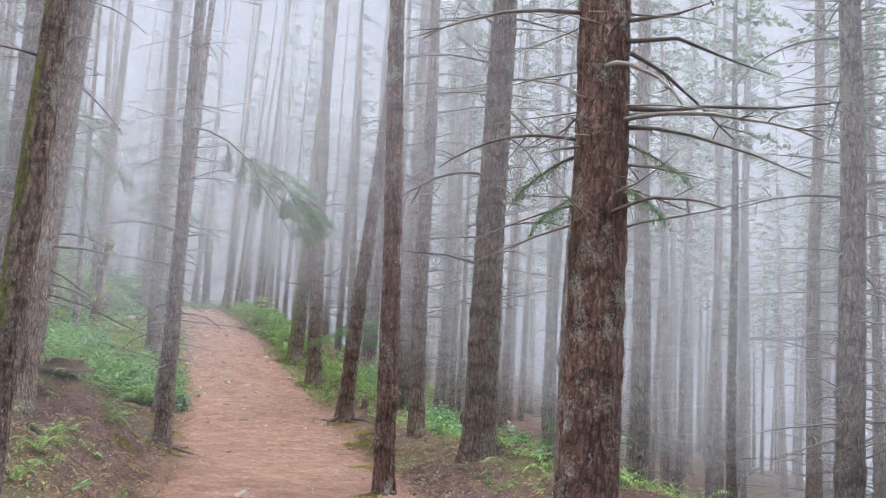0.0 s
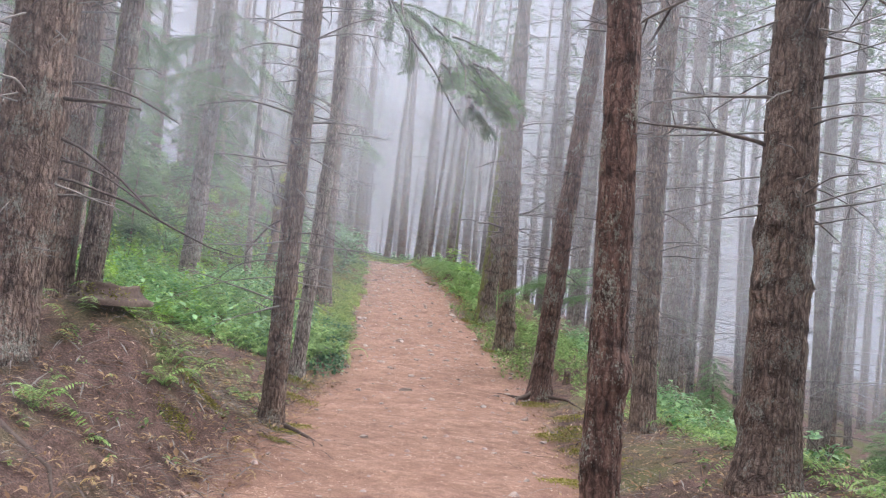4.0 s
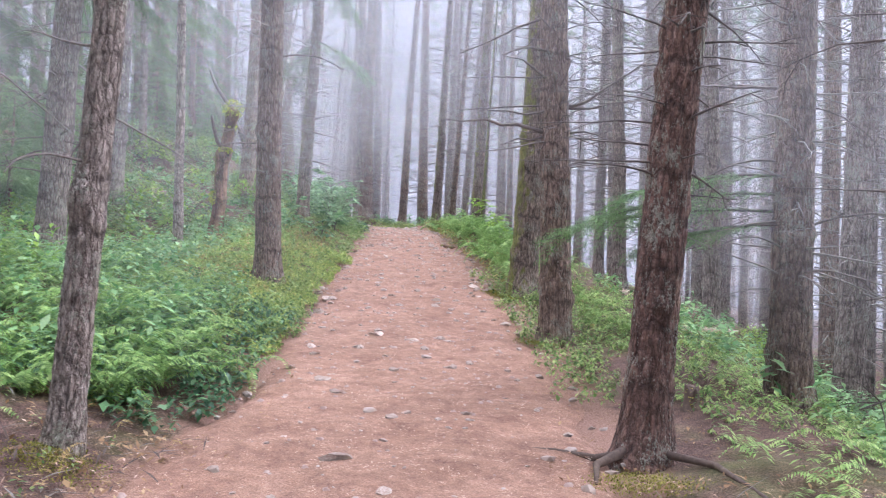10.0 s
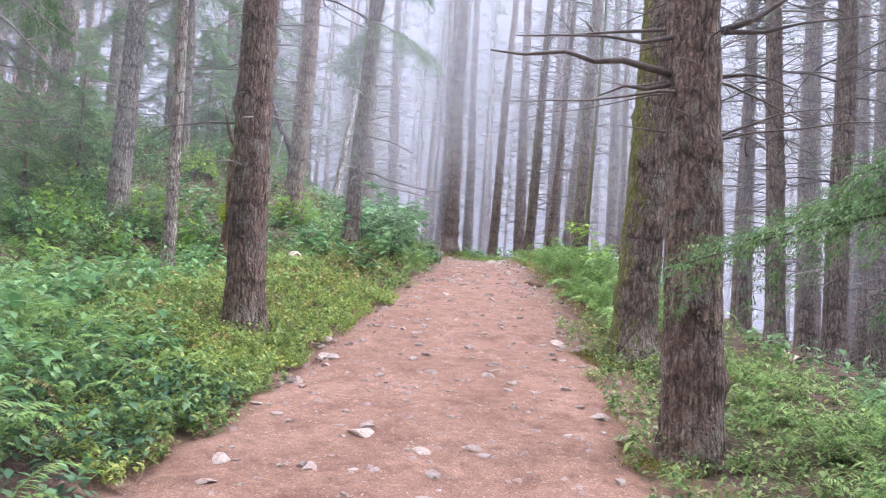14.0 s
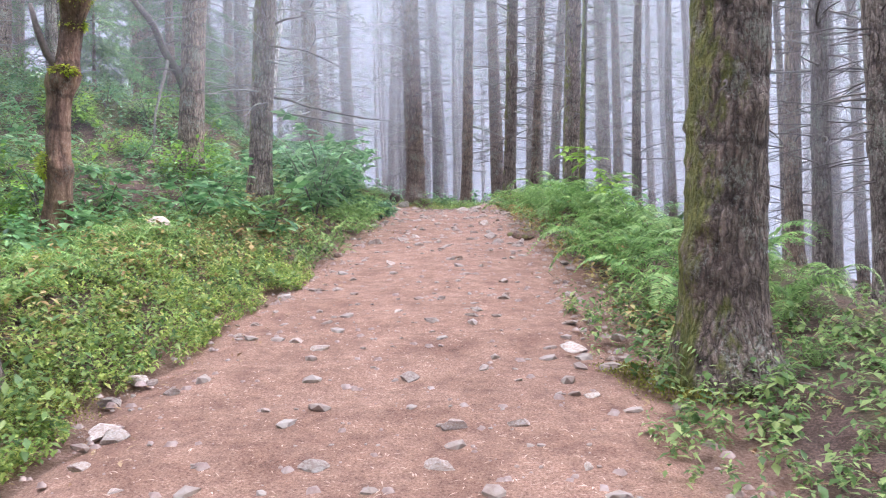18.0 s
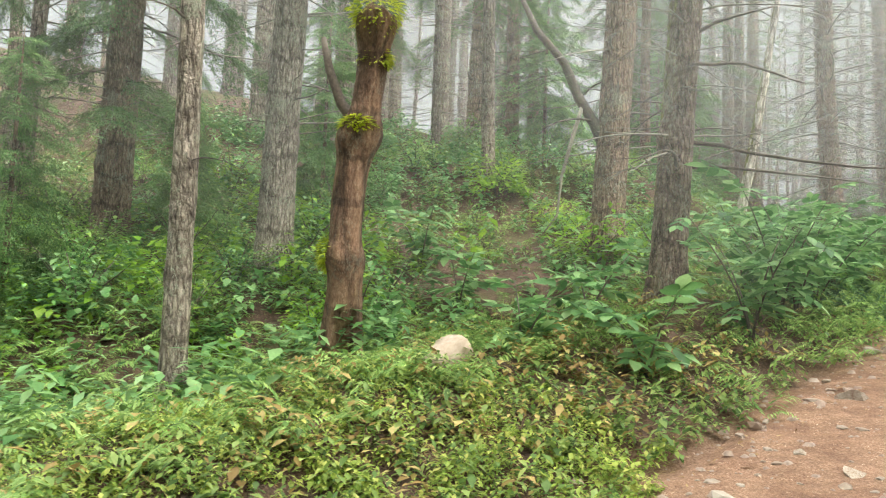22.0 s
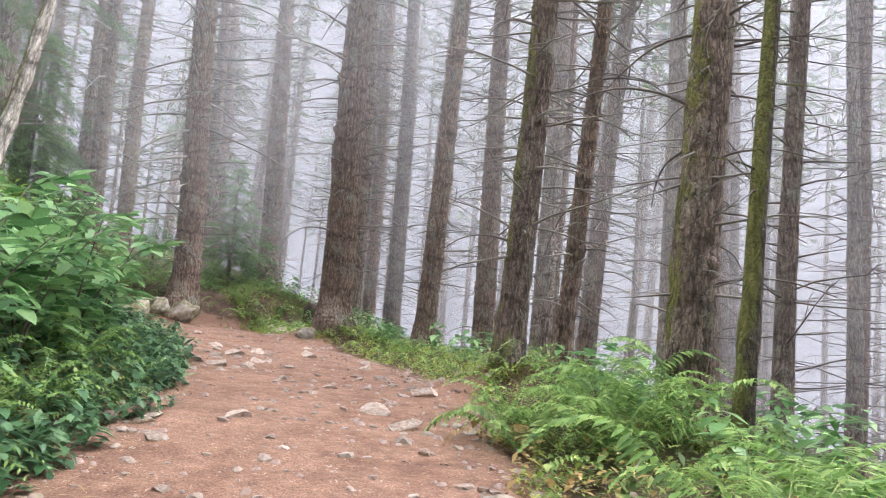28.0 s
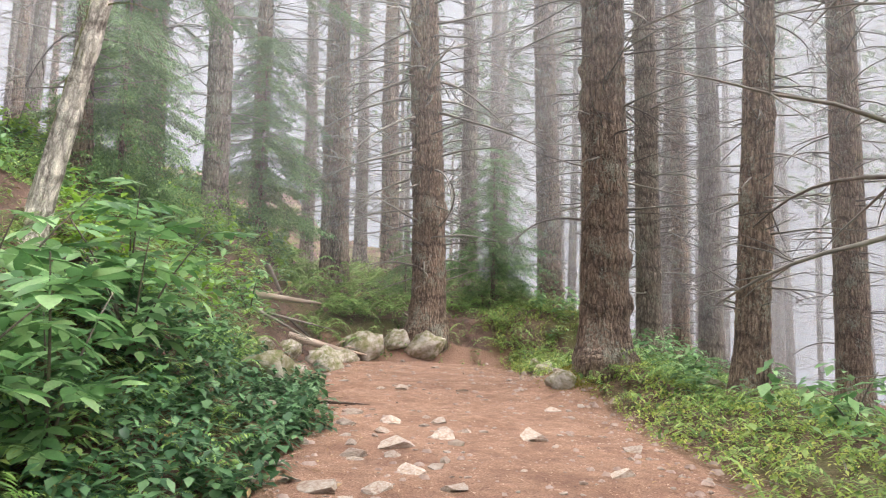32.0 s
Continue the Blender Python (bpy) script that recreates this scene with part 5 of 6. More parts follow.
def stump(x, y, rad, height, label, mat):
    """A broken rotten stump: flared foot, ragged rim, hollow heart and a skin of moss tufts."""
    base = empty("stump", Matrix.Translation((x, y, ground_at(x, y))), label, "stump")
    off, sides = Vector((x * 3.1, y * 1.7, 0)), 22
    levels = (-0.3, 0.0, 0.12, 0.3, 0.55, 0.8, 1.0)
    vs, fs = [], []
    for i, u in enumerate(levels + (0.9, 0.45)):
        for k in range(sides):
            w = 2 * math.pi * k / sides
            rim = 0.3 * noise.noise(Vector((math.cos(w) * 1.6, math.sin(w) * 1.6, 7)) + off)
            q = rad * (1 + 0.7 * math.exp(-max(u, 0) / 0.2) * (0.6 + 0.5 * noise.noise(Vector((math.cos(w) * 1.3, math.sin(w) * 1.3, 1)) + off)) + 0.16 * noise.noise(Vector((math.cos(w) * 5, math.sin(w) * 5, u * 1.5)) + off))
            q *= (0.72, 0.35)[i - 7] if i > 6 else 1.0
            vs.append((math.cos(w) * q, math.sin(w) * q, height * (u + (rim if u > 0.5 else 0))))
    n = len(levels) + 2
    for i in range(n - 1):
        fs += [(i * sides + k, i * sides + (k + 1) % sides, (i + 1) * sides + (k + 1) % sides, (i + 1) * sides + k) for k in range(sides)]
    fs.append(tuple((n - 1) * sides + k for k in range(sides)))
    child("body", mesh_from("body", vs, fs, mat), base)
    r = np.random.RandomState(int(abs(y * 13)))
    m = int(900 * rad / 0.3)
    a = r.uniform(0, 6.28, m)
    up = height * r.uniform(0.05, 1.0, m)
    keep = waves(a, up * 4, 12, 2.0) > 0.0
    a, up = a[keep], up[keep]
    q = rad * (1.02 + 0.5 * np.exp(-up / height / 0.2))
    ln = r.uniform(0.02, 0.045, len(a))
    child("moss_tuft", leaves_mesh("moss_tuft", np.column_stack([np.cos(a) * q, np.sin(a) * q, up]), a, r.uniform(-0.4, 0.8, len(a)), ln, ln * 0.5, MOSS_GROUND), base, None, "olive moss")


stump(2.35, 13.4, 0.3, 0.34, "low rotten mossy stump beside a conifer", ROOT_WOOD)
stump(-2.0, 22.5, 0.07, 0.22, "small dark broken stub", ROOT_WOOD)
stump(-18.9, 50.8, 0.2, 0.6, "dark rotten stump at the edge of the wood", ROOT_WOOD)
# dark shape added in place of the shade inside a hollow of the bank
stump(-5.95, 12.9, 0.3, 0.16, "dark stump shape standing in for a shaded hollow in the bank", ROOT_WOOD)


def root(points, rad, label="bare root creeping over the trail"):
    bag = Bag()
    pts = [(x, y, ground_at(x, y) + h) for x, y, h in points]
    tube(bag, pts, [rad * (1 - 0.7 * k / (len(pts) - 1)) for k in range(len(pts))], 7)
    ob = new("root", bag.mesh("root", ROOT_WOOD))
    tagged(ob, label, "root", "tree roots")


root([(-2.45, 20.9, 0.07), (-2.75, 20.8, 0.01), (-3.1, 20.85, 0.0), (-3.5, 20.8, -0.01)], 0.04)
root([(-2.5, 20.8, 0.1), (-2.7, 20.5, 0.03), (-2.65, 20.1, 0.01)], 0.05)
root([(-2.2, 20.9, 0.06), (-1.8, 20.6, 0.0), (-1.5, 20.1, -0.01), (-1.3, 19.6, -0.02)], 0.035)
root([(-5.2, 10.5, 0.1), (-4.8, 10.3, 0.0), (-4.4, 10.4, -0.01), (-4.1, 10.1, -0.02)], 0.045)
root([(-5.4, 10.3, 0.1), (-5.2, 9.9, 0.0), (-5.1, 9.5, -0.01)], 0.045)
root([(-0.8, 11.85, 0.05), (-1.0, 11.7, 0.0), (-1.25, 11.65, -0.01)], 0.03)
root([(-4.8, 15.1, 0.05), (-4.4, 14.9, 0.02), (-4.0, 14.4, 0.01)], 0.035)

# ---------------------------------------------------------------- stones
STONES = [stone_mesh(k, STONE) for k in range(10)]
BOULDERS = [lump_mesh(20 + k, STONE_MOSS, 0.42, "boulder", 3) for k in range(5)]


def stone(x, y, size, r, flat=0.5, meshes=None, name="stone", label="pale angular stone half sunk in the dirt", group="stones on the trail"):
    ob = new(name, r.choice(meshes or STONES))
    ob.matrix_world = Matrix.Translation((x, y, ground_at(x, y) + 0.01 + size * flat * 0.02)) @ pose(0, 0, 0, r.uniform(-12, 12), r.uniform(-12, 12), r.uniform(0, 360)) @ Matrix.Diagonal((size, size * r.uniform(0.6, 0.9), size * flat, 1))
    tagged(ob, label, "stone", group)


def scatter_stones():
    r = random.Random(8)
    for x, y, s in ((-7.24, 28.98, 0.12), (-6.62, 28.29, 0.11), (-6.3, 28.5, 0.1), (-8.4, 27.5, 0.16), (-9.1, 29.48, 0.1), (-8.54, 29.5, 0.1), (-7.8, 30.45, 0.1), (-7.55, 30.95, 0.08), (-7.8, 32.3, 0.1), (-9.55, 33.0, 0.1), (-6.5, 27.75, 0.12), (-8.6, 28.15, 0.1)):
        stone(x, y, s, r)
    for x, y, s in ((-5.55, 25.24, 0.11), (-6.5, 25.1, 0.16), (-6.36, 24.2, 0.13), (-10.4, 35.35, 0.13), (-10.8, 36.15, 0.1), (-10.4, 37.0, 0.09), (-10.25, 36.25, 0.1), (-9.75, 36.2, 0.09), (-11.3, 38.5, 0.1), (-11.6, 38.5, 0.09), (-11.4, 40.4, 0.14)):
        stone(x, y, s, r)
    for x, y, s in ((-14.5, 42.25, 0.14), (-14.6, 42.65, 0.12), (-13.2, 41.6, 0.1), (-12.95, 41.65, 0.1), (-13.1, 42.2, 0.16), (-16.47, 44.01, 0.19), (-15.52, 43.36, 0.21), (-16.3, 44.36, 0.2), (-15.49, 43.79, 0.3), (-14.91, 42.67, 0.26), (-14.66, 42.87, 0.21), (-16.05, 44.08, 0.15), (-15.3, 43.56, 0.14), (-15.76, 43.55, 0.14), (-14.8, 43.34, 0.2), (-14.36, 43.29, 0.16), (-16.07, 44.71, 0.19), (-17.88, 45.86, 0.19), (-18.05, 45.65, 0.12), (-16.8, 44.36, 0.2)):
        stone(x, y, s * 0.8, r, 0.42)
    line = resampled(TRAIL_LINE[2:-1], 0.25)
    k = 0
    while k < 195:
        i = r.randrange(len(line) - 1)
        y = line[i][1]
        if r.random() > (0.1 if y < 18 else 0.5 if y < 25 else 1.0 if y < 45 else 0.25):
            continue
        k += 1
        d = r.uniform(-1, 1) * line[i][3] * 0.98
        t = (line[i + 1] - line[i])[:2]
        t = t / np.linalg.norm(t)
        stone(line[i][0] + t[1] * d, y - t[0] * d, min(0.2, 0.041 / (r.random() + 0.16)), r, r.uniform(0.28, 0.6))
    for x, y, s in ((-4.95, 26.9, 0.24), (-8.6, 35.0, 0.22), (-8.5, 27.55, 0.26), (-9.05, 28.3, 0.22), (-8.2, 27.1, 0.2), (-9.4, 28.8, 0.16), (-8.85, 27.9, 0.2)):
        stone(x, y, s * 0.62, r, 0.36, STONES, "boulder", "flat grey rock at the trail's edge", "rocks along the edge")
    for x, y, s in ((-20.3, 46.5, 0.4), (-21.05, 46.95, 0.62), (-21.7, 48.2, 0.66), (-21.35, 47.5, 0.46), (-21.5, 48.75, 0.4), (-21.15, 49.1, 0.55), (-18.2, 44.17, 0.56), (-20.85, 46.2, 0.3), (-16.66, 47.19, 0.34), (-18.6, 44.6, 0.26), (-19.4, 45.4, 0.22), (-19.9, 45.2, 0.25), (-19.2, 44.9, 0.2), (-17.65, 48.35, 0.26), (-18.6, 49.2, 0.28), (-19.1, 49.6, 0.3), (-15.3, 48.1, 0.3), (-20.5, 46.0, 0.2)):
        stone(x, y, s * 0.64, r, 0.66, BOULDERS, "boulder", "pale rounded boulder edged with moss", "boulders at the bend")


def loose_stones():
    """Small broken stones lying all over the upper trail, joined."""
    r = random.Random(91)
    forms = []
    for k in range(6):
        bm = bmesh.new()
        bmesh.ops.create_icosphere(bm, subdivisions=1, radius=1.0)
        for v in bm.verts:
            v.co *= r.uniform(0.62, 1.1)
        bm.verts.index_update()
        forms.append(([v.co.copy() for v in bm.verts], [[v.index for v in f.verts] for f in bm.faces]))
        bm.free()
    line, bag, k = resampled(TRAIL_LINE[2:-1], 0.25), Bag(), 0
    while k < 1400:
        i = r.randrange(len(line) - 1)
        y = line[i][1]
        if y > 48 or r.random() > (0.16 if y < 18 else 0.6 if y < 25 else 1.0 if y < 45 else 0.4):
            continue
        k += 1
        d = r.uniform(-1.02, 1.02) * line[i][3]
        t = (line[i + 1] - line[i])[:2]
        t = t / np.linalg.norm(t)
        x, y, s = line[i][0] + t[1] * d, y - t[0] * d, min(0.085, 0.016 / (r.random() + 0.12))
        m = Matrix.Translation((x, y, ground_at(x, y) + 0.012)) @ pose(0, 0, 0, r.uniform(-15, 15), r.uniform(-15, 15), r.uniform(0, 360)) @ Matrix.Diagonal((s, s * r.uniform(0.5, 0.9), s * r.uniform(0.3, 0.6), 1))
        vs, fs = r.choice(forms)
        bag.add([m @ v for v in vs], fs)
    tagged(new("loose_stones", bag.mesh("loose_stones", STONE, False)), "pale broken stones strewn over the dirt", "stones", kind="stuff")


scatter_stones()
loose_stones()

# ---------------------------------------------------------------- ferns, shrubs and ground plants


def frond_mesh(seed, length, mat, pairs=36, name="frond"):
    """One arching fern frond along +x with a row of narrow leaflets on each side."""
    r = random.Random(seed)
    rise, sag = r.uniform(1.35, 1.85), r.uniform(1.05, 1.45)
    pos, yaw, pit, ln_, wd = [], [], [], [], []
    spine = []
    for k in range(pairs + 3):
        u = k / (pairs + 2)
        spine.append((length * (0.85 * u - 0.05 * u * u), 0.05 * length * math.sin(2 * u + seed), length * (rise * u - sag * u * u)))
    for k in range(2, pairs + 2):
        u = k / (pairs + 2)
        w = length * 0.14 * math.sin(math.pi * min(1, 0.16 + 0.84 * u)) ** 0.6 * (1 - 0.3 * u) + 0.008
        for side in (-1, 1):
            pos.append(spine[k])
            yaw.append(side * (1.25 + r.uniform(-0.15, 0.15)))
            pit.append(r.uniform(-0.4, 0.0))
            ln_.append(w * r.uniform(0.85, 1.1))
            wd.append(length * 0.027)
    me = leaves_mesh(name, np.array(pos), np.array(yaw), np.array(pit), np.array(ln_), np.array(wd), mat)
    bm = bmesh.new()
    bm.from_mesh(me)
    for k in range(len(spine) - 1):
        a, b = Vector(spine[k]), Vector(spine[k + 1])
        w = 0.004 * (1 - 0.7 * k / len(spine))
        q = [bm.verts.new(a + Vector((0, -w, 0.002))), bm.verts.new(a + Vector((0, w, 0.002))), bm.verts.new(b + Vector((0, w, 0.002))), bm.verts.new(b + Vector((0, -w, 0.002)))]
        bm.faces.new(q)
    bm.to_mesh(me)
    bm.free()
    return me


FRONDS = [frond_mesh(k, 1.0, FERN) for k in range(6)]
FRONDS_DRY = [frond_mesh(10 + k, 1.0, FERN_DRY, 16, "dry_frond") for k in range(2)]


def fern(x, y, size, seed, fronds=10):
    r = random.Random(seed)
    base = empty("fern", Matrix.Translation((x, y, ground_at(x, y) - 0.01)), "green sword fern with arching fronds", "fern", "ferns beside the trail")
    a = r.uniform(0, 6.28)
    for k in range(fronds):
        a += 2 * math.pi / fronds + r.uniform(-0.25, 0.25)
        s = size * r.uniform(0.7, 1.15)
        child("frond", r.choice(FRONDS), base, pose(0, 0, 0, r.uniform(-14, 14), r.uniform(-16, 22), math.degrees(a)) @ Matrix.Diagonal((s, s, s, 1)))
    if r.random() < 0.4:
        s = size * 0.8
        child("dry_frond", r.choice(FRONDS_DRY), base, pose(0, 0, 0, 0, 30, r.uniform(0, 360)) @ Matrix.Diagonal((s, s, s, 1)), "withered brown frond")


def beside(r, y0, y1, u0, u1, side):
    """A random spot beside the trail: u metres outside its edge."""
    while True:
        i = r.randrange(len(LINE) - 1)
        if y0 <= LINE[i, 1] <= y1:
            break
    u = LINE[i, 3] + r.uniform(u0, u1)
    p = LINE[i, :2] + TANGENT[i] * r.uniform(-0.3, 0.3)
    return p[0] + side * TANGENT[i, 1] * u, p[1] - side * TANGENT[i, 0] * u


def plant_ferns():
    r = random.Random(21)
    for y0, y1, u0, u1, side, n, size in ((20.3, 26, 0.1, 1.7, -1, 32, 0.7), (20.4, 27, 1.5, 5.0, -1, 24, 0.65), (8, 16, 0.9, 3.2, -1, 11, 0.36), (30, 37, 0.08, 1.7, 1, 29, 0.92), (36, 41.5, 0.1, 1.7, 1, 22, 0.9), (9, 18, 1.6, 4.5, 1, 8, 0.5),
                                          (36, 42, 0.1, 0.9, -1, 12, 0.55), (28, 34, 2.2, 6.0, -1, 14, 0.65), (44, 52, 0.6, 2.6, -1, 12, 0.55), (48.9, 53, -1.3, 2.0, -1, 16, 0.6), (48.9, 52, -1.3, 0.8, 1, 7, 0.5), (24, 30, 0.6, 2.6, 1, 9, 0.4), (41, 50, 0.8, 2.4, 1, 8, 0.4), (33, 40, 1.5, 4.0, 1, 10, 0.5)):
        for _ in range(n):
            x, y = beside(r, y0, y1, u0, u1, side)
            fern(x, y, size * r.uniform(0.75, 1.25), r.randrange(9999), r.randint(8, 11))


plant_ferns()
for k, (x, y, size) in enumerate(((-3.3, 6.9, 0.5), (-3.0, 6.2, 0.4), (-4.2, 8.3, 0.4), (-4.6, 9.6, 0.45), (-5.0, 12.6, 0.45), (-5.3, 13.6, 0.4), (-6.0, 13.0, 0.45), (-6.6, 14.4, 0.5), (-5.8, 15.8, 0.4), (-8.8, 21.3, 0.8), (-8.2, 21.0, 0.75), (-9.4, 21.7, 0.8), (-7.6, 20.9, 0.7), (-7.3, 21.5, 0.7), (-22.3, 47.6, 0.8), (-22.7, 48.3, 0.85), (-22.2, 48.9, 0.75), (-23.1, 49.0, 0.85), (-23.6, 48.2, 0.8), (-22.6, 49.6, 0.8), (-23.9, 49.6, 0.85), (-24.6, 48.9, 0.8), (-23.2, 50.4, 0.75), (-24.8, 50.2, 0.8), (-22.2, 50.2, 0.65), (-21.9, 50.7, 0.6), (-25.4, 49.4, 0.8))):
    fern(x, y, size, 3100 + k, 8)


def spray_leaf_mesh(seed, leaflets, size, mat, name="leaf_spray"):
    """A compound leaf along +x: toothed pointed leaflets in pairs on a thin stalk."""
    r = random.Random(seed)
    bag = Bag()
    n = leaflets // 2
    sp = [Vector((0.42 * k / n, 0.01 * math.sin(k), 0.05 * k / n - 0.12 * (k / n) ** 2)) * size for k in range(n + 1)]
    tube(bag, sp, [0.004 * size * 2.2] * len(sp), 3, False)
    spots = [(sp[k], s * r.uniform(0.85, 1.2), 0.24) for k in range(1, n + 1) for s in (-1, 1)] + [(sp[-1], 0.0, 0.28)]
    for p, ang, ln in spots:
        ln *= size * r.uniform(0.85, 1.15)
        w = ln * 0.27
        d, sd = Vector((math.cos(ang), math.sin(ang), r.uniform(-0.35, 0.0))).normalized(), Vector((-math.sin(ang), math.cos(ang), 0))
        prof = ((0.0, 0.02), (0.18, 0.7), (0.42, 1.0), (0.7, 0.72), (1.0, 0.02))
        vs = []
        for u, h in prof:
            c = p + d * ln * u + Vector((0, 0, -0.12 * ln * u * u))
            vs += [c + sd * w * h + Vector((0, 0, 0.18 * w * h)), c, c - sd * w * h + Vector((0, 0, 0.18 * w * h))]
        fs = []
        for k in range(len(prof) - 1):
            fs += [(k * 3, k * 3 + 1, k * 3 + 4, k * 3 + 3), (k * 3 + 1, k * 3 + 2, k * 3 + 5, k * 3 + 4)]
        bag.add(vs, fs)
    return bag.mesh(name, mat, True)


SPRAYS = [spray_leaf_mesh(k, 6, 1.0, LEAF) for k in range(5)]
SPRAYS_BRIGHT = [spray_leaf_mesh(20 + k, 4, 0.8, LEAF_BRIGHT) for k in range(3)]


def shrub(x, y, height, sprays, seed, label="leafy green elder-like shrub leaning over the trail", meshes=None, spread=0.55, size=0.62, lean=(0, 0)):
    """Several arching stems, each with compound leaves along it."""
    r = random.Random(seed)
    meshes = meshes or SPRAYS
    base = empty("shrub", Matrix.Translation((x, y, ground_at(x, y))), label, "shrub", "shrubs beside the trail")
    stems = max(2, int(sprays / 9))
    for k in range(stems):
        a = 2 * math.pi * k / stems + r.uniform(-0.5, 0.5)
        h = height * r.uniform(0.7, 1.05)
        out = spread * height * r.uniform(0.5, 1.1)
        pts = [Vector(((math.cos(a) * out + lean[0]) * u**1.6, (math.sin(a) * out + lean[1]) * u**1.6, h * (u - 0.12 * u * u) - 0.05)) for u in (0, 0.2, 0.4, 0.6, 0.8, 1.0)]
        bag = Bag()
        tube(bag, pts, [0.013 * (1 - 0.7 * j / 5) for j in range(6)], 5)
        st = child("stem", bag.mesh("stem", BRANCH), base)
        per = int(sprays / stems)
        for j in range(per):
            u = 0.22 + 0.78 * (j + r.random()) / per
            i = min(4, int(u * 5))
            p = pts[i].lerp(pts[i + 1], u * 5 - i)
            s = size * r.uniform(0.75, 1.2)
            child("leaf_spray", r.choice(meshes), st, Matrix.Translation(p) @ pose(0, 0, 0, r.uniform(-20, 20), r.uniform(-38, 22), math.degrees(a) + j * 137 + r.uniform(-30, 30)) @ Matrix.Diagonal((s, s, s, 1)))


for k, (x, y, h, n) in enumerate((
        (-11.6, 33.3, 1.0, 20), (-12.0, 35.0, 1.5, 36), (-12.4, 35.9, 1.7, 44), (-12.9, 36.8, 1.7, 44), (-13.3, 37.7, 1.6, 44), (-13.7, 38.6, 1.6, 44), (-14.2, 39.5, 1.5, 44), (-14.7, 40.4, 1.5, 44), (-15.2, 41.2, 1.3, 40),
        (-14.2, 37.4, 1.5, 30), (-15.2, 39.2, 1.6, 30), (-16.2, 41.0, 1.5, 36), (-16.7, 42.2, 1.3, 36), (-13.4, 35.3, 1.4, 28), (-12.4, 32.6, 0.9, 18), (-13.0, 33.8, 1.1, 22), (-17.8, 42.6, 1.2, 26), (-14.6, 33.2, 1.1, 20), (-16.4, 33.6, 1.2, 20))):
    shrub(x, y, h, n, 700 + k)
for k, (x, y, h, n) in enumerate(((-10.1, 44.4, 0.7, 14), (-17.4, 49.6, 0.8, 18), (-16.2, 49.1, 0.6, 14), (-13.4, 46.9, 0.6, 14), (-10.6, 42.9, 0.7, 16), (-9.0, 42.6, 0.8, 18), (-21.0, 45.6, 0.9, 18), (-22.3, 46.2, 1.0, 18))):
    shrub(x, y, h, n, 760 + k, "low leafy seedling shrub at the wood's edge", size=0.42)


for k, (x, y, h, n) in enumerate(((-2.62, 4.75, 1.2, 24), (-3.2, 4.4, 1.0, 12), (1.75, 12.9, 0.5, 10), (2.2, 12.3, 0.55, 12), (2.7, 12.9, 0.7, 12), (2.9, 14.2, 0.9, 14), (1.5, 15.2, 0.5, 10), (2.4, 11.6, 0.45, 10))):
    shrub(x, y, h, n, 780 + k, "leafy green shrub on the bank", size=0.36)


def sapling(base, tip, sprays, seed, label):
    """One slender arching stem with its leaves gathered towards the tip."""
    r = random.Random(seed)
    z0 = ground_at(*base)
    ob = empty("sapling", Matrix.Translation((base[0], base[1], z0)), label, "sapling")
    dx, dy, dz = tip[0] - base[0], tip[1] - base[1], tip[2] - z0
    pts = [Vector((dx * u**2.2, dy * u**2.2, dz * (1.25 * u - 0.25 * u * u) - 0.04)) for u in (0, 0.15, 0.3, 0.45, 0.6, 0.75, 0.9, 1.0)]
    bag = Bag()
    tube(bag, pts, [0.011 * (1 - 0.75 * k / 7) for k in range(8)], 5)
    st = child("stem", bag.mesh("stem", TWIG_PALE), ob)
    for j in range(sprays):
        u = 0.35 + 0.65 * math.sqrt((j + r.random()) / sprays)
        i = min(6, int(u * 7))
        s = r.uniform(0.5, 0.85)
        child("leaf_spray", r.choice(SPRAYS_BRIGHT), st, Matrix.Translation(pts[i].lerp(pts[i + 1], u * 7 - i)) @ pose(0, 0, 0, r.uniform(-15, 15), r.uniform(-15, 25), j * 137 + r.uniform(-30, 30)) @ Matrix.Diagonal((s, s, s, 1)))


sapling((-7.6, 37.2), (-8.4, 37.3, 3.3), 16, 790, "slender arching sapling with bright yellow-green leaves")
sapling((-7.3, 36.6), (-7.65, 36.5, 2.6), 9, 792, "slender arching sapling with bright yellow-green leaves")
shrub(-14.3, 31.8, 1.0, 12, 791, "slender sapling with bright yellow-green leaves", SPRAYS_BRIGHT, 0.6, 0.5)


def bush_mesh(seed, leaves, mat, leaf=0.13):
    """A loose dome of leaves one metre high, denser towards the outside."""
    r = np.random.RandomState(seed)
    d = r.normal(0, 1, (leaves, 3))
    d[:, 2] = np.abs(d[:, 2]) * 0.9 + 0.1
    d /= np.linalg.norm(d, axis=1)[:, None]
    lob = 0.75 + 0.3 * np.sin(3 * np.arctan2(d[:, 1], d[:, 0]) + seed) * np.cos(2.5 * d[:, 2] + seed)
    p = d * (lob * r.uniform(0.45, 1.0, leaves) ** 0.6)[:, None] * np.array((0.75, 0.75, 1.0))
    ln = leaf * r.uniform(0.6, 1.3, leaves)
    return leaves_mesh("foliage", p, np.arctan2(d[:, 1], d[:, 0]) + r.normal(0, 0.6, leaves), r.normal(-0.15, 0.35, leaves), ln, ln * 0.5, mat)


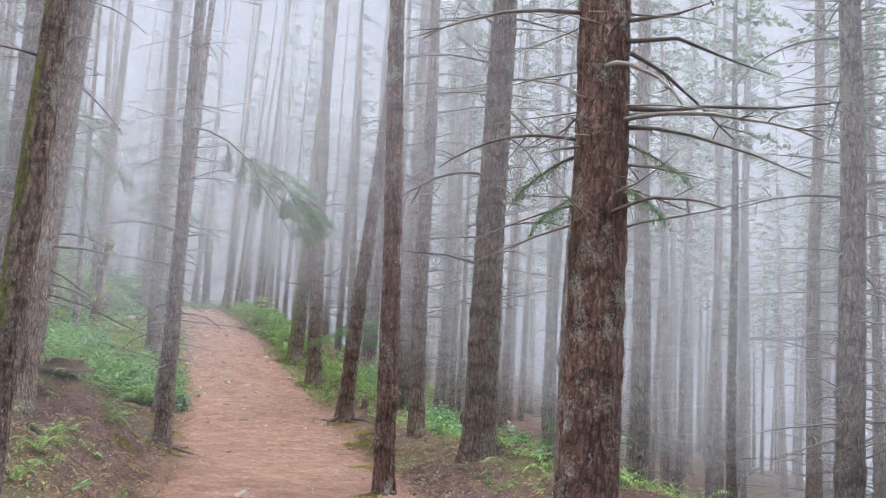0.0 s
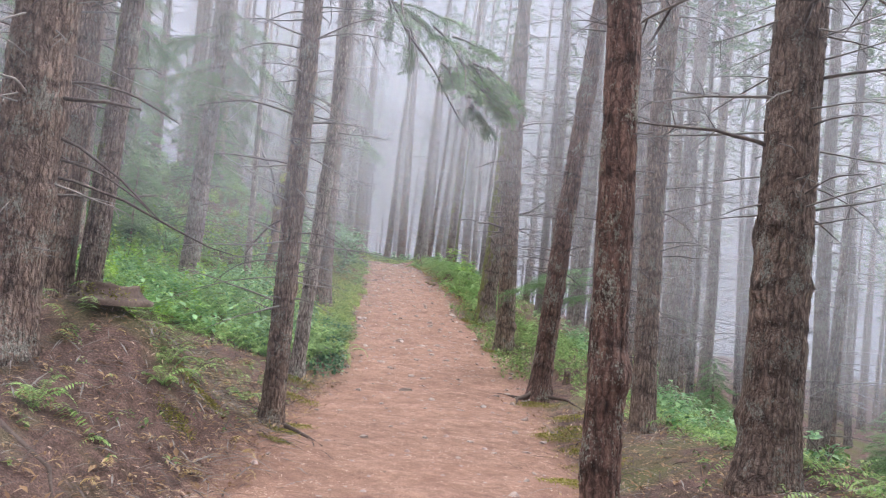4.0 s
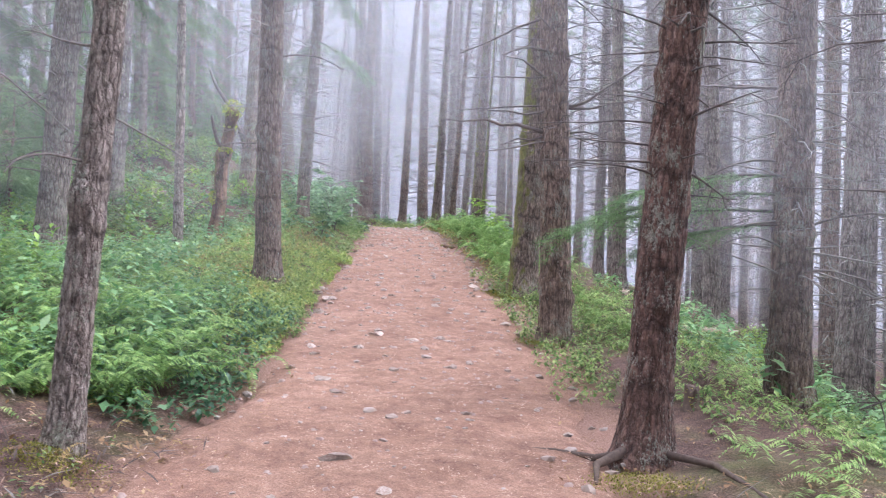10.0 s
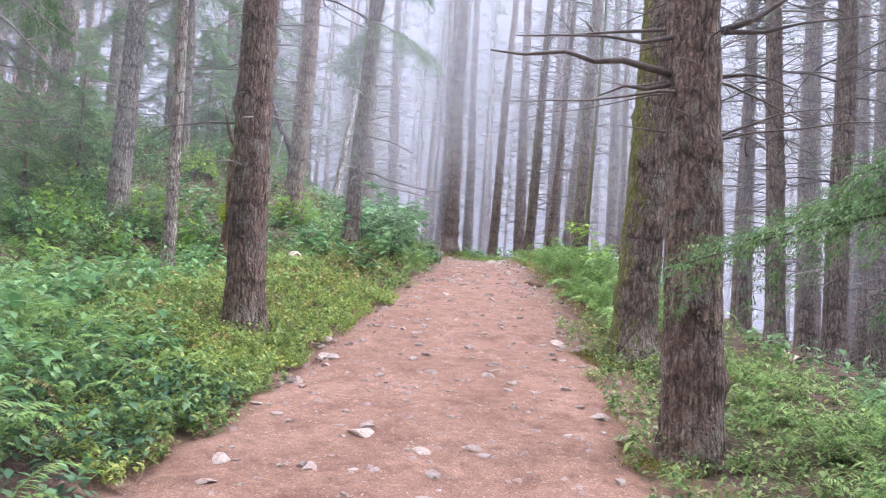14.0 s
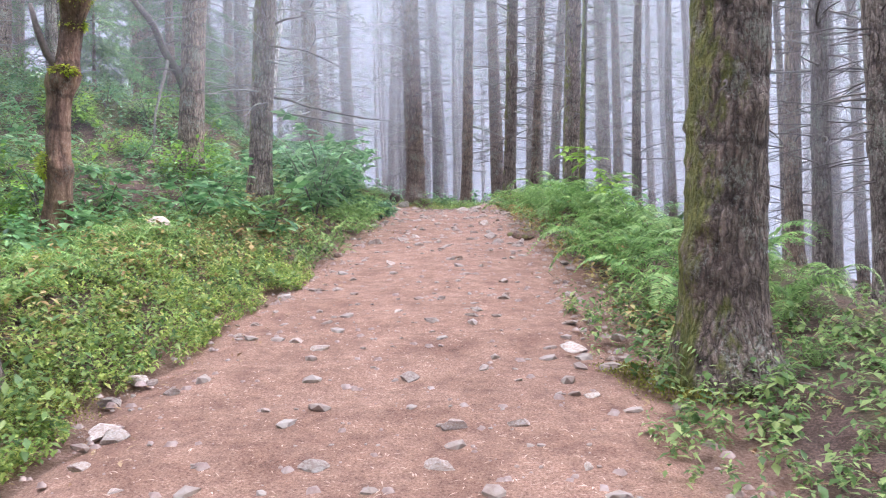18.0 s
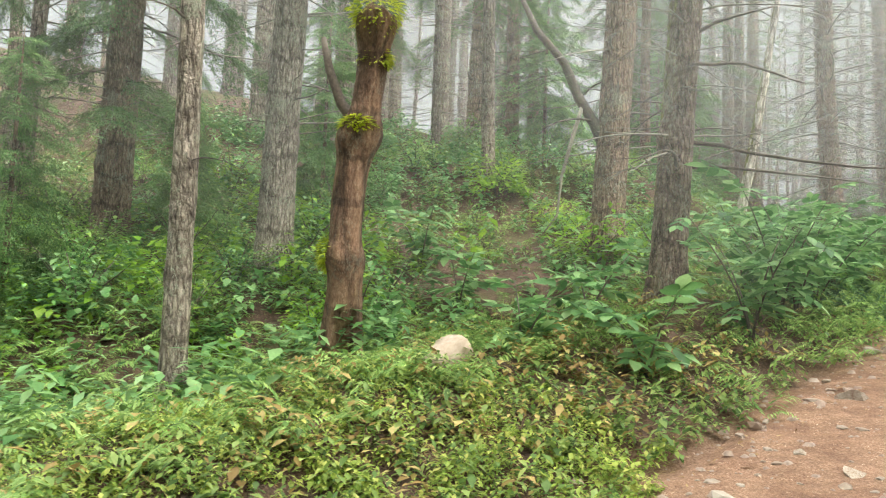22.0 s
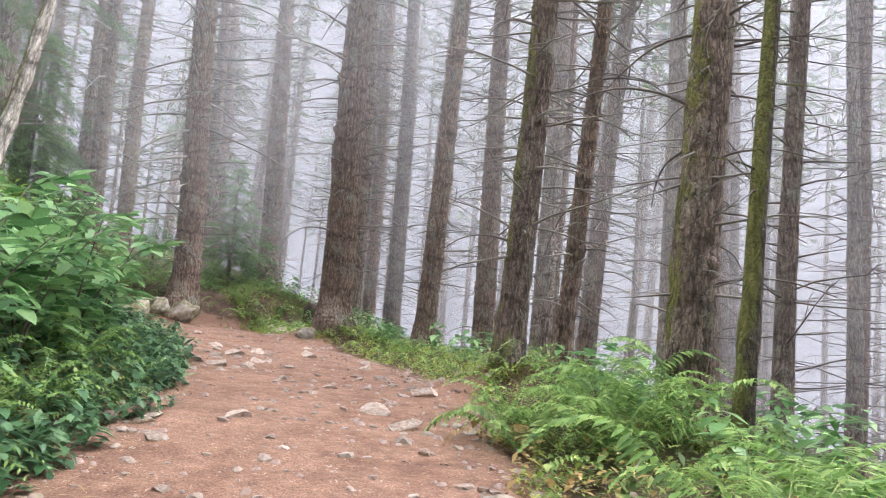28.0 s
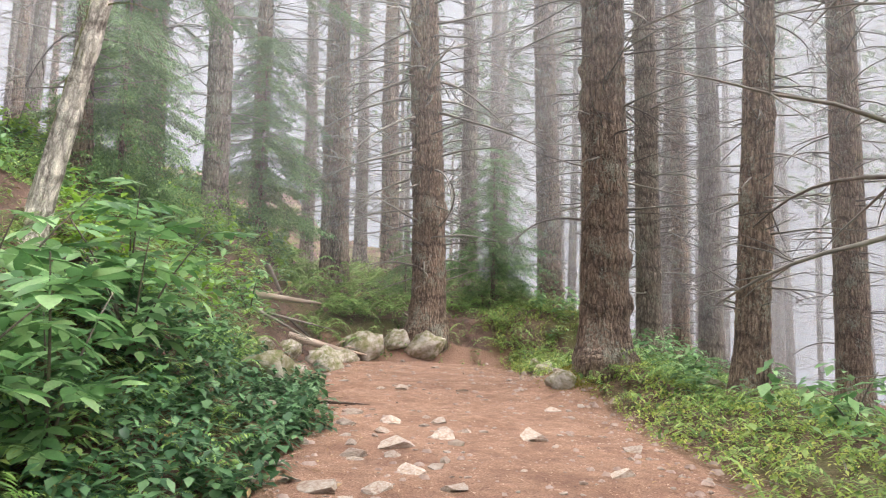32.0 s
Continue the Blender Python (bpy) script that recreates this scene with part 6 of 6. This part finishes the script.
def bush_stems(seed):
    r = random.Random(seed)
    bag = Bag()
    for k in range(6):
        a, h = k * 1.05 + r.uniform(-0.3, 0.3), r.uniform(0.6, 0.9)
        tube(bag, [(0, 0, -0.1), (math.cos(a) * 0.12, math.sin(a) * 0.12, h * 0.4), (math.cos(a) * 0.35, math.sin(a) * 0.35, h * 0.75), (math.cos(a) * 0.5, math.sin(a) * 0.5, h)], [0.012, 0.01, 0.007, 0.003], 4, False)
    return bag.mesh("woody_base", BRANCH)


def plant_bushes():
    """Waist-high bushes that fill the rising slope between the trees."""
    r = random.Random(66)
    looks = [(LEAF, "rounded green bush among the trees", 0.12), (COVER, "fresh green bush of small leaves on the slope", 0.09), (LEAF_BRIGHT, "bright yellow-green young maple-like bush", 0.15), (FERN, "dark green bushy undergrowth on the slope", 0.1)]
    made = [(bush_mesh(800 + k, 520, looks[k % 4][0], looks[k % 4][2]), bush_stems(800 + k), looks[k % 4][1]) for k in range(8)]
    for y0, y1, u0, u1, side, n, size in ((20, 27, 4.5, 11, -1, 30, 0.75), (27, 37, 4.6, 12, -1, 52, 0.85), (26, 40, 9, 15, -1, 22, 1.0), (37, 46, 3.5, 10, -1, 30, 0.85), (44, 51, 1.6, 6, -1, 16, 0.7), (15, 30, 3.5, 8, 1, 22, 0.6), (38, 50, 1.8, 4, 1, 8, 0.5)):
        for _ in range(n):
            x, y = beside(r, y0, y1, u0, u1, side)
            fol, st, label = made[r.choice((0, 0, 1, 1, 2, 3, 3, 4, 5, 6, 7))]
            s = size * r.uniform(0.5, 1.2)
            b = empty("bush", Matrix.Translation((x, y, ground_at(x, y))) @ pose(0, 0, 0, 0, 0, r.uniform(0, 360)) @ Matrix.Diagonal((s * r.uniform(0.9, 1.4), s * r.uniform(0.9, 1.4), s, 1)), label, "bush", "bushes of the slope")
            child("foliage", fol, b)
            child("woody_base", st, b)


plant_bushes()


def scattered(r, n, zones):
    """Spots beside the trail: zones of (y0, y1, u0, u1, side, weight)."""
    w = np.array([z[5] for z in zones], float)
    pick = r.choice(len(zones), n, p=w / w.sum())
    ys = LINE[:, 1]
    out = np.empty((n, 2))
    for k, z in enumerate(zones):
        m = np.where(pick == k)[0]
        idx = np.where((ys >= z[0]) & (ys <= z[1]))[0]
        i = r.choice(idx, len(m))
        u = LINE[i, 3] + z[2] + (z[3] - z[2]) * r.rand(len(m)) ** 1.15
        if z[2] < 0.6:
            u = u + 0.2 * waves(LINE[i, 0], LINE[i, 1], 98, 1.3) * (z[3] > 0.3)
        along = r.uniform(-0.4, 0.4, len(m))
        p = LINE[i, :2] + TANGENT[i] * along[:, None]
        out[m, 0] = p[:, 0] + z[4] * TANGENT[i, 1] * u
        out[m, 1] = p[:, 1] - z[4] * TANGENT[i, 0] * u
    return out


def patchy(r, xy, size, seed, keep):
    return xy[waves(xy[:, 0], xy[:, 1], seed, size) + r.normal(0, 0.25, len(xy)) > keep]


def ground_plants(name, label, xy, seed, leaves, height, length, mat, droop=0.3):
    r = np.random.RandomState(seed)
    n = len(xy)
    z = ground_height(xy[:, 0], xy[:, 1], False)
    h = height * r.uniform(0.25, 1.0, n)
    big = r.uniform(0.7, 1.35, n)
    pos, yaw = np.repeat(np.column_stack([xy, z + h]), leaves, 0), np.repeat(r.uniform(0, 6.28, n), leaves) + np.tile(np.arange(leaves) * 2.4, n) + r.normal(0, 0.3, n * leaves)
    k = n * leaves
    pos[:, 2] -= np.repeat(h, leaves) * np.tile(np.linspace(0, 0.75, leaves), n)
    pos[:, :2] += r.normal(0, 0.015, (k, 2))
    ln = length * np.repeat(big, leaves) * r.uniform(0.7, 1.25, k)
    me = leaves_mesh(name, pos, yaw, r.normal(-droop, 0.3, k), ln, ln * r.uniform(0.4, 0.62, k), mat)
    tagged(new(name, me), label, "plants", kind="stuff")


def small_ferns(name, label, xy, seed, length, mat):
    """A carpet of small fern fronds."""
    r = np.random.RandomState(seed)
    n, pairs = len(xy), 15
    z = ground_height(xy[:, 0], xy[:, 1], False)
    a, L = r.uniform(0, 6.28, n), length * r.uniform(0.6, 1.3, n)
    rise, sag = r.uniform(0.9, 1.5, n), r.uniform(0.9, 1.4, n)
    P, Y, T, N = [], [], [], []
    for k in range(1, pairs + 1):
        u = k / (pairs + 0.5)
        x = xy[:, 0] + np.cos(a) * L * u * 0.85
        y = xy[:, 1] + np.sin(a) * L * u * 0.85
        zz = z + L * (rise * u - sag * u * u)
        for s in (-1, 1):
            P.append(np.column_stack([x, y, zz]))
            Y.append(a + s * 1.2)
            T.append(r.normal(-0.25, 0.15, n))
            N.append(L * 0.27 * (1.1 - u) * min(1.0, 0.45 + 2.2 * u) + 0.01)
    P, Y, T, N = np.concatenate(P), np.concatenate(Y), np.concatenate(T), np.concatenate(N)
    tagged(new(name, leaves_mesh(name, P, Y, T, N, N * 0.19 + 0.003, mat)), label, "plants", kind="stuff")


def litter(name, label, xy, seed, length, mat, lift=0.016, flat=0.25, slim=0.0):
    r = np.random.RandomState(seed)
    n = len(xy)
    z = ground_height(xy[:, 0], xy[:, 1], False) + lift
    ln = length * r.uniform(0.4, 1.5, n)
    me = leaves_mesh(name, np.column_stack([xy, z]), r.uniform(0, 6.28, n), r.normal(0.05, flat, n), ln, slim * r.uniform(0.6, 1.5, n) if slim else ln * r.uniform(0.12, 0.45, n), mat)
    tagged(new(name, me), label, "litter", kind="stuff")


def cover_ground():
    r = np.random.RandomState(31)
    L, R = -1, 1
    green = [(22, 31, -0.32, 0.5, R, 1.3), (24.5, 27, -0.15, 0.4, L, 0.5), (48.6, 56, -1.3, 4, L, 1.6), (48.6, 56, -1.3, 1.5, R, 0.8), (20.8, 46, 6, 20, L, 9), (20.8, 27, 1.7, 7.5, L, 2.4), (26, 33, 1.5, 8, L, 3), (26, 34, 0.05, 1.8, L, 2.4), (32, 43, 0.1, 3.5, L, 2.6), (33, 44, 3, 9, L, 2), (42, 54, 1.2, 6, L, 2.2), (39, 47, 0.6, 1.8, L, 0.8), (10, 16.5, 6.5, 10, L, 0.6),
             (21.0, 29, 0.9, 5.0, R, 3), (24, 30, 0.25, 1.6, R, 1.4), (29, 40, 0.1, 3.5, R, 0.9), (38, 52, 0.15, 3.0, R, 4.0), (10, 18, 2.0, 6.5, R, 2.4), (14, 22, 5, 14, R, 1.2), (22, 40, 4, 12, R, 1.4)]
    xy = patchy(r, scattered(r, 15000, green), 1.7, 41, -0.6)
    ground_plants("ground_plants", "dense green leafy undergrowth on the slopes", xy, 51, 7, 0.26, 0.07, COVER)
    xy = patchy(r, scattered(r, 13000, green), 0.9, 71, -0.2)
    ground_plants("small_leaved_plants", "low small-leaved green carpet", xy, 72, 9, 0.15, 0.042, COVER)
    yellow = [(26, 33, 0.0, 2.6, L, 5), (24, 28, 0.05, 1.0, L, 1.2), (39, 50, 0.05, 1.4, R, 1.2), (42, 50, 0.3, 2.0, R, 0.7)]
    xy = patchy(r, scattered(r, 6600, yellow), 0.8, 42, 0.0)
    ground_plants("yellowing_ground_plants", "yellow-green low plants along the trail edge", xy, 52, 6, 0.16, 0.055, COVER_YELLOW)
    xy = patchy(r, scattered(r, 12500, yellow), 0.6, 73, -0.3)
    ground_plants("tiny_yellow_plants", "tiny yellow-green leaves along the trail edge", xy, 74, 8, 0.13, 0.035, COVER_YELLOW)
    seed_l = [(8, 20, 0.3, 4.0, L, 3), (8, 15, 1.0, 3.0, R, 1.4), (2, 9, 0.5, 3, L, 1.0)]
    xy = patchy(r, scattered(r, 2000, seed_l), 0.7, 43, 0.25)
    ground_plants("bank_seedlings", "scattered small seedlings on the bare bank", xy, 53, 6, 0.14, 0.06, COVER)
    fe = [(48.8, 56, -1.3, 4, L, 1.5), (48.8, 54, -1.3, 1.5, R, 0.7), (20.8, 46, 5, 18, L, 5), (20.2, 27, 1.3, 6, L, 3.4), (26, 35, 1.4, 8, L, 6), (34, 44, 0.1, 3, L, 2), (28, 41, 0.1, 2.4, R, 0.15), (18, 28, 1.0, 4, R, 1.2), (42, 54, 0.8, 4, L, 1.4), (10, 16, 5, 9, L, 0.3), (10, 18, 2.0, 5, R, 0.8), (41, 51, 0.2, 3.2, R, 1.6)]
    xy = patchy(r, scattered(r, 12000, fe), 1.5, 44, -0.4)
    xy = np.concatenate([xy, patchy(r, scattered(r, 420, [(7, 20, 0.8, 4.2, L, 4), (8, 18, 1.2, 3.2, R, 1)]), 0.8, 75, 0.15)])
    small_ferns("small_ferns", "carpet of small feathery ferns", xy, 54, 0.44, FERN)
    tall = [(21, 27, 0.9, 8, L, 4), (26, 34, 2.4, 10, L, 4), (33, 46, 2.5, 10, L, 3), (21, 46, 7, 17, L, 7), (43, 53, 0.8, 5, L, 2), (18, 30, 2.0, 6, R, 1.6), (38, 50, 1.0, 3.5, R, 1.5)]
    xy = patchy(r, scattered(r, 5600, tall), 2.2, 48, -0.25)
    ground_plants("tall_leafy_plants", "knee-high broad-leaved plants of the undergrowth", xy, 61, 11, 0.6, 0.15, LEAF, 0.15)
    xy = patchy(r, scattered(r, 2600, [(38.5, 46, -0.15, 1.9, L, 4), (20.6, 26.5, 0.0, 2.0, L, 1.3)]), 1.2, 58, -0.5)
    ground_plants("round_leaved_plants", "dark blue-green broad-leaved carpet beside the trail", xy, 66, 8, 0.34, 0.1, LEAF_DARK, 0.25)
    xy = patchy(r, scattered(r, 700, [(28, 37, 4.5, 9, L, 3), (16, 27, 3, 9, L, 2), (44, 52, 1, 4, L, 1)]), 1.6, 49, 0.0)
    ground_plants("bright_leafy_plants", "bright yellow-green young leafy plants", xy, 62, 12, 0.8, 0.15, LEAF_BRIGHT, 0.1)
    xy = patchy(r, scattered(r, 1600, [(27, 35, 0.6, 3.4, L, 3), (31, 36, 0.4, 2.0, L, 1), (29, 41, 0.0, 0.7, R, 1)]), 1.0, 50, 0.0)
    ground_plants("withering_leaves", "withering tan and yellow leaves among the plants", xy, 63, 6, 0.25, 0.085, FERN_DRY, 0.2)
    xy = patchy(r, scattered(r, 900, [(9, 30, 0.1, 5, L, 3), (28, 44, 0.1, 2, R, 1.4), (30, 44, 0.1, 3, L, 2)]), 1.0, 46, 0.1)
    small_ferns("withered_ferns", "withered brown ferns among the green", xy, 56, 0.24, FERN_DRY)
    edge = [(0, 50, -0.5, 0.6, L, 3), (0, 50, -0.5, 0.6, R, 3), (2, 18, 0.3, 4, L, 5), (4, 18, 0.3, 4, R, 4), (18, 48, 0.3, 3, L, 3), (18, 48, 0.3, 3, R, 3)]
    litter("leaf_litter", "dry needles, bark bits and fallen leaves", scattered(r, 20000, edge), 57, 0.065, LEAF_DRY)
    litter("bank_litter", "red-brown dead needles and bark flakes on the bank", scattered(r, 16000, [(1, 20.5, -0.1, 4.5, L, 4), (3, 20, -0.1, 4, R, 2)]), 65, 0.085, LEAF_DRY, 0.02, 0.3)
    litter("bank_chips", "pale bark chips and cone scales on the bank", scattered(r, 7000, [(2, 20.5, -0.1, 4.5, L, 3), (3, 20, -0.1, 3.5, R, 2)]), 67, 0.06, CHIP, 0.022, 0.3, 0.014)
    on = [(0, 50, -3.4, -0.02, L, 1)]
    litter("trail_chips", "small wood chips and needles on the dirt", scattered(r, 30000, on), 58, 0.045, CHIP, 0.021, 0.1, 0.008)
    litter("bank_twigs", "brown twigs lying on the bare bank", scattered(r, 4200, [(1, 20.3, -0.1, 3.8, L, 4), (9, 20, 1.6, 5.5, L, 3), (4, 19, 0.1, 3.5, R, 2)]), 59, 0.3, ROOT_WOOD, 0.05, 0.2, 0.016)
    litter("pale_twigs", "bleached dead twigs and bark strips on the bank", scattered(r, 2600, [(4, 20.3, 0.0, 3.8, L, 4), (9, 20, 1.6, 5.5, L, 3), (4, 19, 0.1, 3.5, R, 2), (28, 44, -0.2, 0.8, R, 1)]), 64, 0.28, TWIG_PALE, 0.06, 0.25, 0.014)


cover_ground()


def brush_pile(x, y, spread, count, seed):
    """Dead twigs heaped on the bank."""
    r = np.random.RandomState(seed)
    xy = np.column_stack([x + r.normal(0, spread, count), y + r.normal(0, spread * 0.7, count)])
    z = ground_height(xy[:, 0], xy[:, 1], False) + r.uniform(0.0, 0.1, count)
    ln = r.uniform(0.15, 0.6, count)
    me = leaves_mesh("brush_pile", np.column_stack([xy, z]), r.normal(0.6, 0.9, count), r.normal(0, 0.18, count), ln, r.uniform(0.006, 0.018, count), TWIG_PALE if seed % 2 else ROOT_WOOD)
    tagged(new("brush_pile", me), "heap of dead grey-brown twigs on the bank", "twigs", kind="stuff")


for k, (x, y, spread, count) in enumerate(((-5.6, 13.3, 0.6, 260), (-5.7, 13.4, 0.7, 260), (-5.0, 14.2, 0.5, 120), (-4.6, 12.0, 0.7, 120), (-3.9, 10.0, 0.8, 90), (0.2, 13.0, 0.7, 120), (-0.3, 15.0, 0.7, 120), (0.4, 17.2, 0.9, 160), (-21.7, 46.7, 0.55, 170), (-22.2, 47.1, 0.5, 130))):
    brush_pile(x, y, spread, count, 910 + k)


def gravel():
    r = np.random.RandomState(77)
    xy = scattered(r, 4200, [(22, 48, -3.2, 0.0, -1, 3), (26, 46, -0.3, 0.3, 1, 1), (26, 46, -0.3, 0.3, -1, 1), (4, 24, -3.2, 0.0, -1, 0.7)])
    n = len(xy)
    z = ground_height(xy[:, 0], xy[:, 1], False) + 0.012
    s = 0.007 + 0.04 * r.rand(n) ** 4
    corner = np.array([(-1, -0.7, -0.3), (0.9, -0.8, -0.3), (1, 0.7, -0.3), (-0.8, 0.9, -0.3), (-0.5, -0.4, 0.6), (0.5, -0.3, 0.5), (0.4, 0.5, 0.6), (-0.5, 0.4, 0.45)])
    a = r.uniform(0, 6.28, n)
    v = np.empty((n, 8, 3))
    v[:, :, 0] = xy[:, :1] + (corner[:, 0] * np.cos(a)[:, None] - corner[:, 1] * np.sin(a)[:, None]) * s[:, None]
    v[:, :, 1] = xy[:, 1:] + (corner[:, 0] * np.sin(a)[:, None] + corner[:, 1] * np.cos(a)[:, None]) * s[:, None]
    v[:, :, 2] = z[:, None] + corner[:, 2] * s[:, None] * 0.8
    quad = np.array([(4, 5, 6, 7), (0, 1, 5, 4), (1, 2, 6, 5), (2, 3, 7, 6), (3, 0, 4, 7)])
    q = (np.arange(n)[:, None, None] * 8 + quad[None]).reshape(-1, 4)
    tagged(new("gravel", fast_mesh("gravel", v.reshape(-1, 3), q, GRIT)), "small loose gravel on the trail", "gravel", kind="stuff")


gravel()


def moss_cushion(x, y, size, seed):
    """A patch of fine moss tufts."""
    r = np.random.RandomState(seed)
    n = int(4200 * size)
    a, d = r.uniform(0, 6.28, n), size * np.sqrt(r.rand(n)) * (0.75 + 0.25 * np.sin(3 * r.uniform(0, 6.28, n)))
    xy = np.column_stack([x + d * np.cos(a), y + 0.75 * d * np.sin(a)])
    z = ground_height(xy[:, 0], xy[:, 1], False) + 0.002
    z += 0.03 * np.clip(1 - d / size, 0, 1) * r.rand(n)
    ln = r.uniform(0.012, 0.03, n)
    me = leaves_mesh("moss_cushion", np.column_stack([xy, z]), r.uniform(0, 6.28, n), r.uniform(0.1, 1.2, n), ln, ln * 0.5, MOSS_GROUND)
    tagged(new("moss_cushion", me), "cushion of yellow-green moss on the ground", "moss", "moss cushions", "stuff")


for k, (x, y, size) in enumerate(((-1.4, 18.0, 0.6), (-1.6, 17.4, 0.5), (-2.3, 20.2, 0.5), (-5.7, 17.4, 0.4), (-6.3, 18.6, 0.5), (-5.5, 29.5, 0.5), (-5.9, 29.7, 0.3), (-9.4, 27.0, 0.5), (-9.2, 27.6, 0.5), (-16.6, 47.3, 0.5), (-17.1, 47.8, 0.4), (-11.6, 43.1, 0.35), (-4.2, 25.8, 0.4), (-4.9, 15.5, 0.4), (-1.2, 14.6, 0.4), (-0.9, 11.7, 0.3), (-4.75, 14.9, 0.3), (-5.0, 13.3, 0.35), (-4.4, 14.0, 0.25), (-0.9, 15.6, 0.45), (-1.1, 16.6, 0.5), (-1.5, 19.0, 0.5), (-4.7, 12.4, 0.25))):
    moss_cushion(x, y, size, 900 + k)


def haze_sheet_material():
    """See-through sheet standing in for fog haze: mostly clear, lit by the daylight; each sheet thins out towards its
    rims.
    """
    m, n, l, b = material("fog_haze_sheet", 1.0)
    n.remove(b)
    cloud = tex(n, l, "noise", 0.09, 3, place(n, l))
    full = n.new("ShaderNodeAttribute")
    full.attribute_name = "haze_density"
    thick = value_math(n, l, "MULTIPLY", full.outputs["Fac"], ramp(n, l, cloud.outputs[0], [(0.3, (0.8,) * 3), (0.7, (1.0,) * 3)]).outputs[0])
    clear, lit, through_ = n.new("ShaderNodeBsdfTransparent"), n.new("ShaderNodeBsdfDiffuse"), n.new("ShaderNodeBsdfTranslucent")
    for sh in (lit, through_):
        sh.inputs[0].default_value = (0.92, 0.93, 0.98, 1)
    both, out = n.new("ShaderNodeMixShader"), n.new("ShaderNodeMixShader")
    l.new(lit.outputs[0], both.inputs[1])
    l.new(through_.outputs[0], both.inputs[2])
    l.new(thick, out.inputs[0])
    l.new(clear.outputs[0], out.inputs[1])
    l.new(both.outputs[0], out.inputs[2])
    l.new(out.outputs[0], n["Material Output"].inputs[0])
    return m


# sheets standing in for fog haze: x, y, height of the gap left for the camera (0: none), heading, density
HAZE_SHEETS = (
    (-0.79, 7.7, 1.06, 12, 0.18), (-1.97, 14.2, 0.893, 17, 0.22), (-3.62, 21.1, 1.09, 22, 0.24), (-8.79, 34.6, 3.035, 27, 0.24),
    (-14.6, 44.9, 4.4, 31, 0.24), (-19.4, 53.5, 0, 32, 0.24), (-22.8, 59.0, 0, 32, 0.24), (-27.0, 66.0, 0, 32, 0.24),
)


def build_haze_sheets():
    """Sheets standing in for fog haze, one behind another, bowed round the trail; gaps leave the camera's way clear.
    """
    mat, reach = haze_sheet_material(), 24.0
    for x, y, z, heading, density in HAZE_SHEETS:
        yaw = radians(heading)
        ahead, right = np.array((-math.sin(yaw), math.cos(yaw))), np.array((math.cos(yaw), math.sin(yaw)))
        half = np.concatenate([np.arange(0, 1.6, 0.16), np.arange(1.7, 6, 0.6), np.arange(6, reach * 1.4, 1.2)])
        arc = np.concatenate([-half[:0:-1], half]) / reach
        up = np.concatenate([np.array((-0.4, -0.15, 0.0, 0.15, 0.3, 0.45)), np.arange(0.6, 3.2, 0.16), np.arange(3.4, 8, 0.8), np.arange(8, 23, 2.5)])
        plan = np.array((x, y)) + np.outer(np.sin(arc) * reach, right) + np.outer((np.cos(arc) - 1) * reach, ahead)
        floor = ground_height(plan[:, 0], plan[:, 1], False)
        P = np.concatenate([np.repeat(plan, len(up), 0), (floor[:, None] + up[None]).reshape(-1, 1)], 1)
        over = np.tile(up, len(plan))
        # haze thinned near the ground, to the left and round the camera's path
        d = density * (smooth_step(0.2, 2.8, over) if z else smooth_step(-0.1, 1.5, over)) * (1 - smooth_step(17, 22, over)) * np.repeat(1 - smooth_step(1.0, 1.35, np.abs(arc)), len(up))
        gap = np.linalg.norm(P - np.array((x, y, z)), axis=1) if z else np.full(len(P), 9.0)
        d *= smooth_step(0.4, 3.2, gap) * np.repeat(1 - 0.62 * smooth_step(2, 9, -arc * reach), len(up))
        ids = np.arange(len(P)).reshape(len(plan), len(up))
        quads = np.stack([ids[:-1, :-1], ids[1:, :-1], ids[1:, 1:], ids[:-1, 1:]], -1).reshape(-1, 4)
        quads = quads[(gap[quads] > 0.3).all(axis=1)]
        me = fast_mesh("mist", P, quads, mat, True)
        me.attributes.new("haze_density", "FLOAT", "POINT").data.foreach_set("value", d.astype(np.float32))
        tagged(new("mist", me), "see-through sheet standing in for fog haze between the trunks", "fog", "banks of mist", "stuff")


build_haze_sheets()
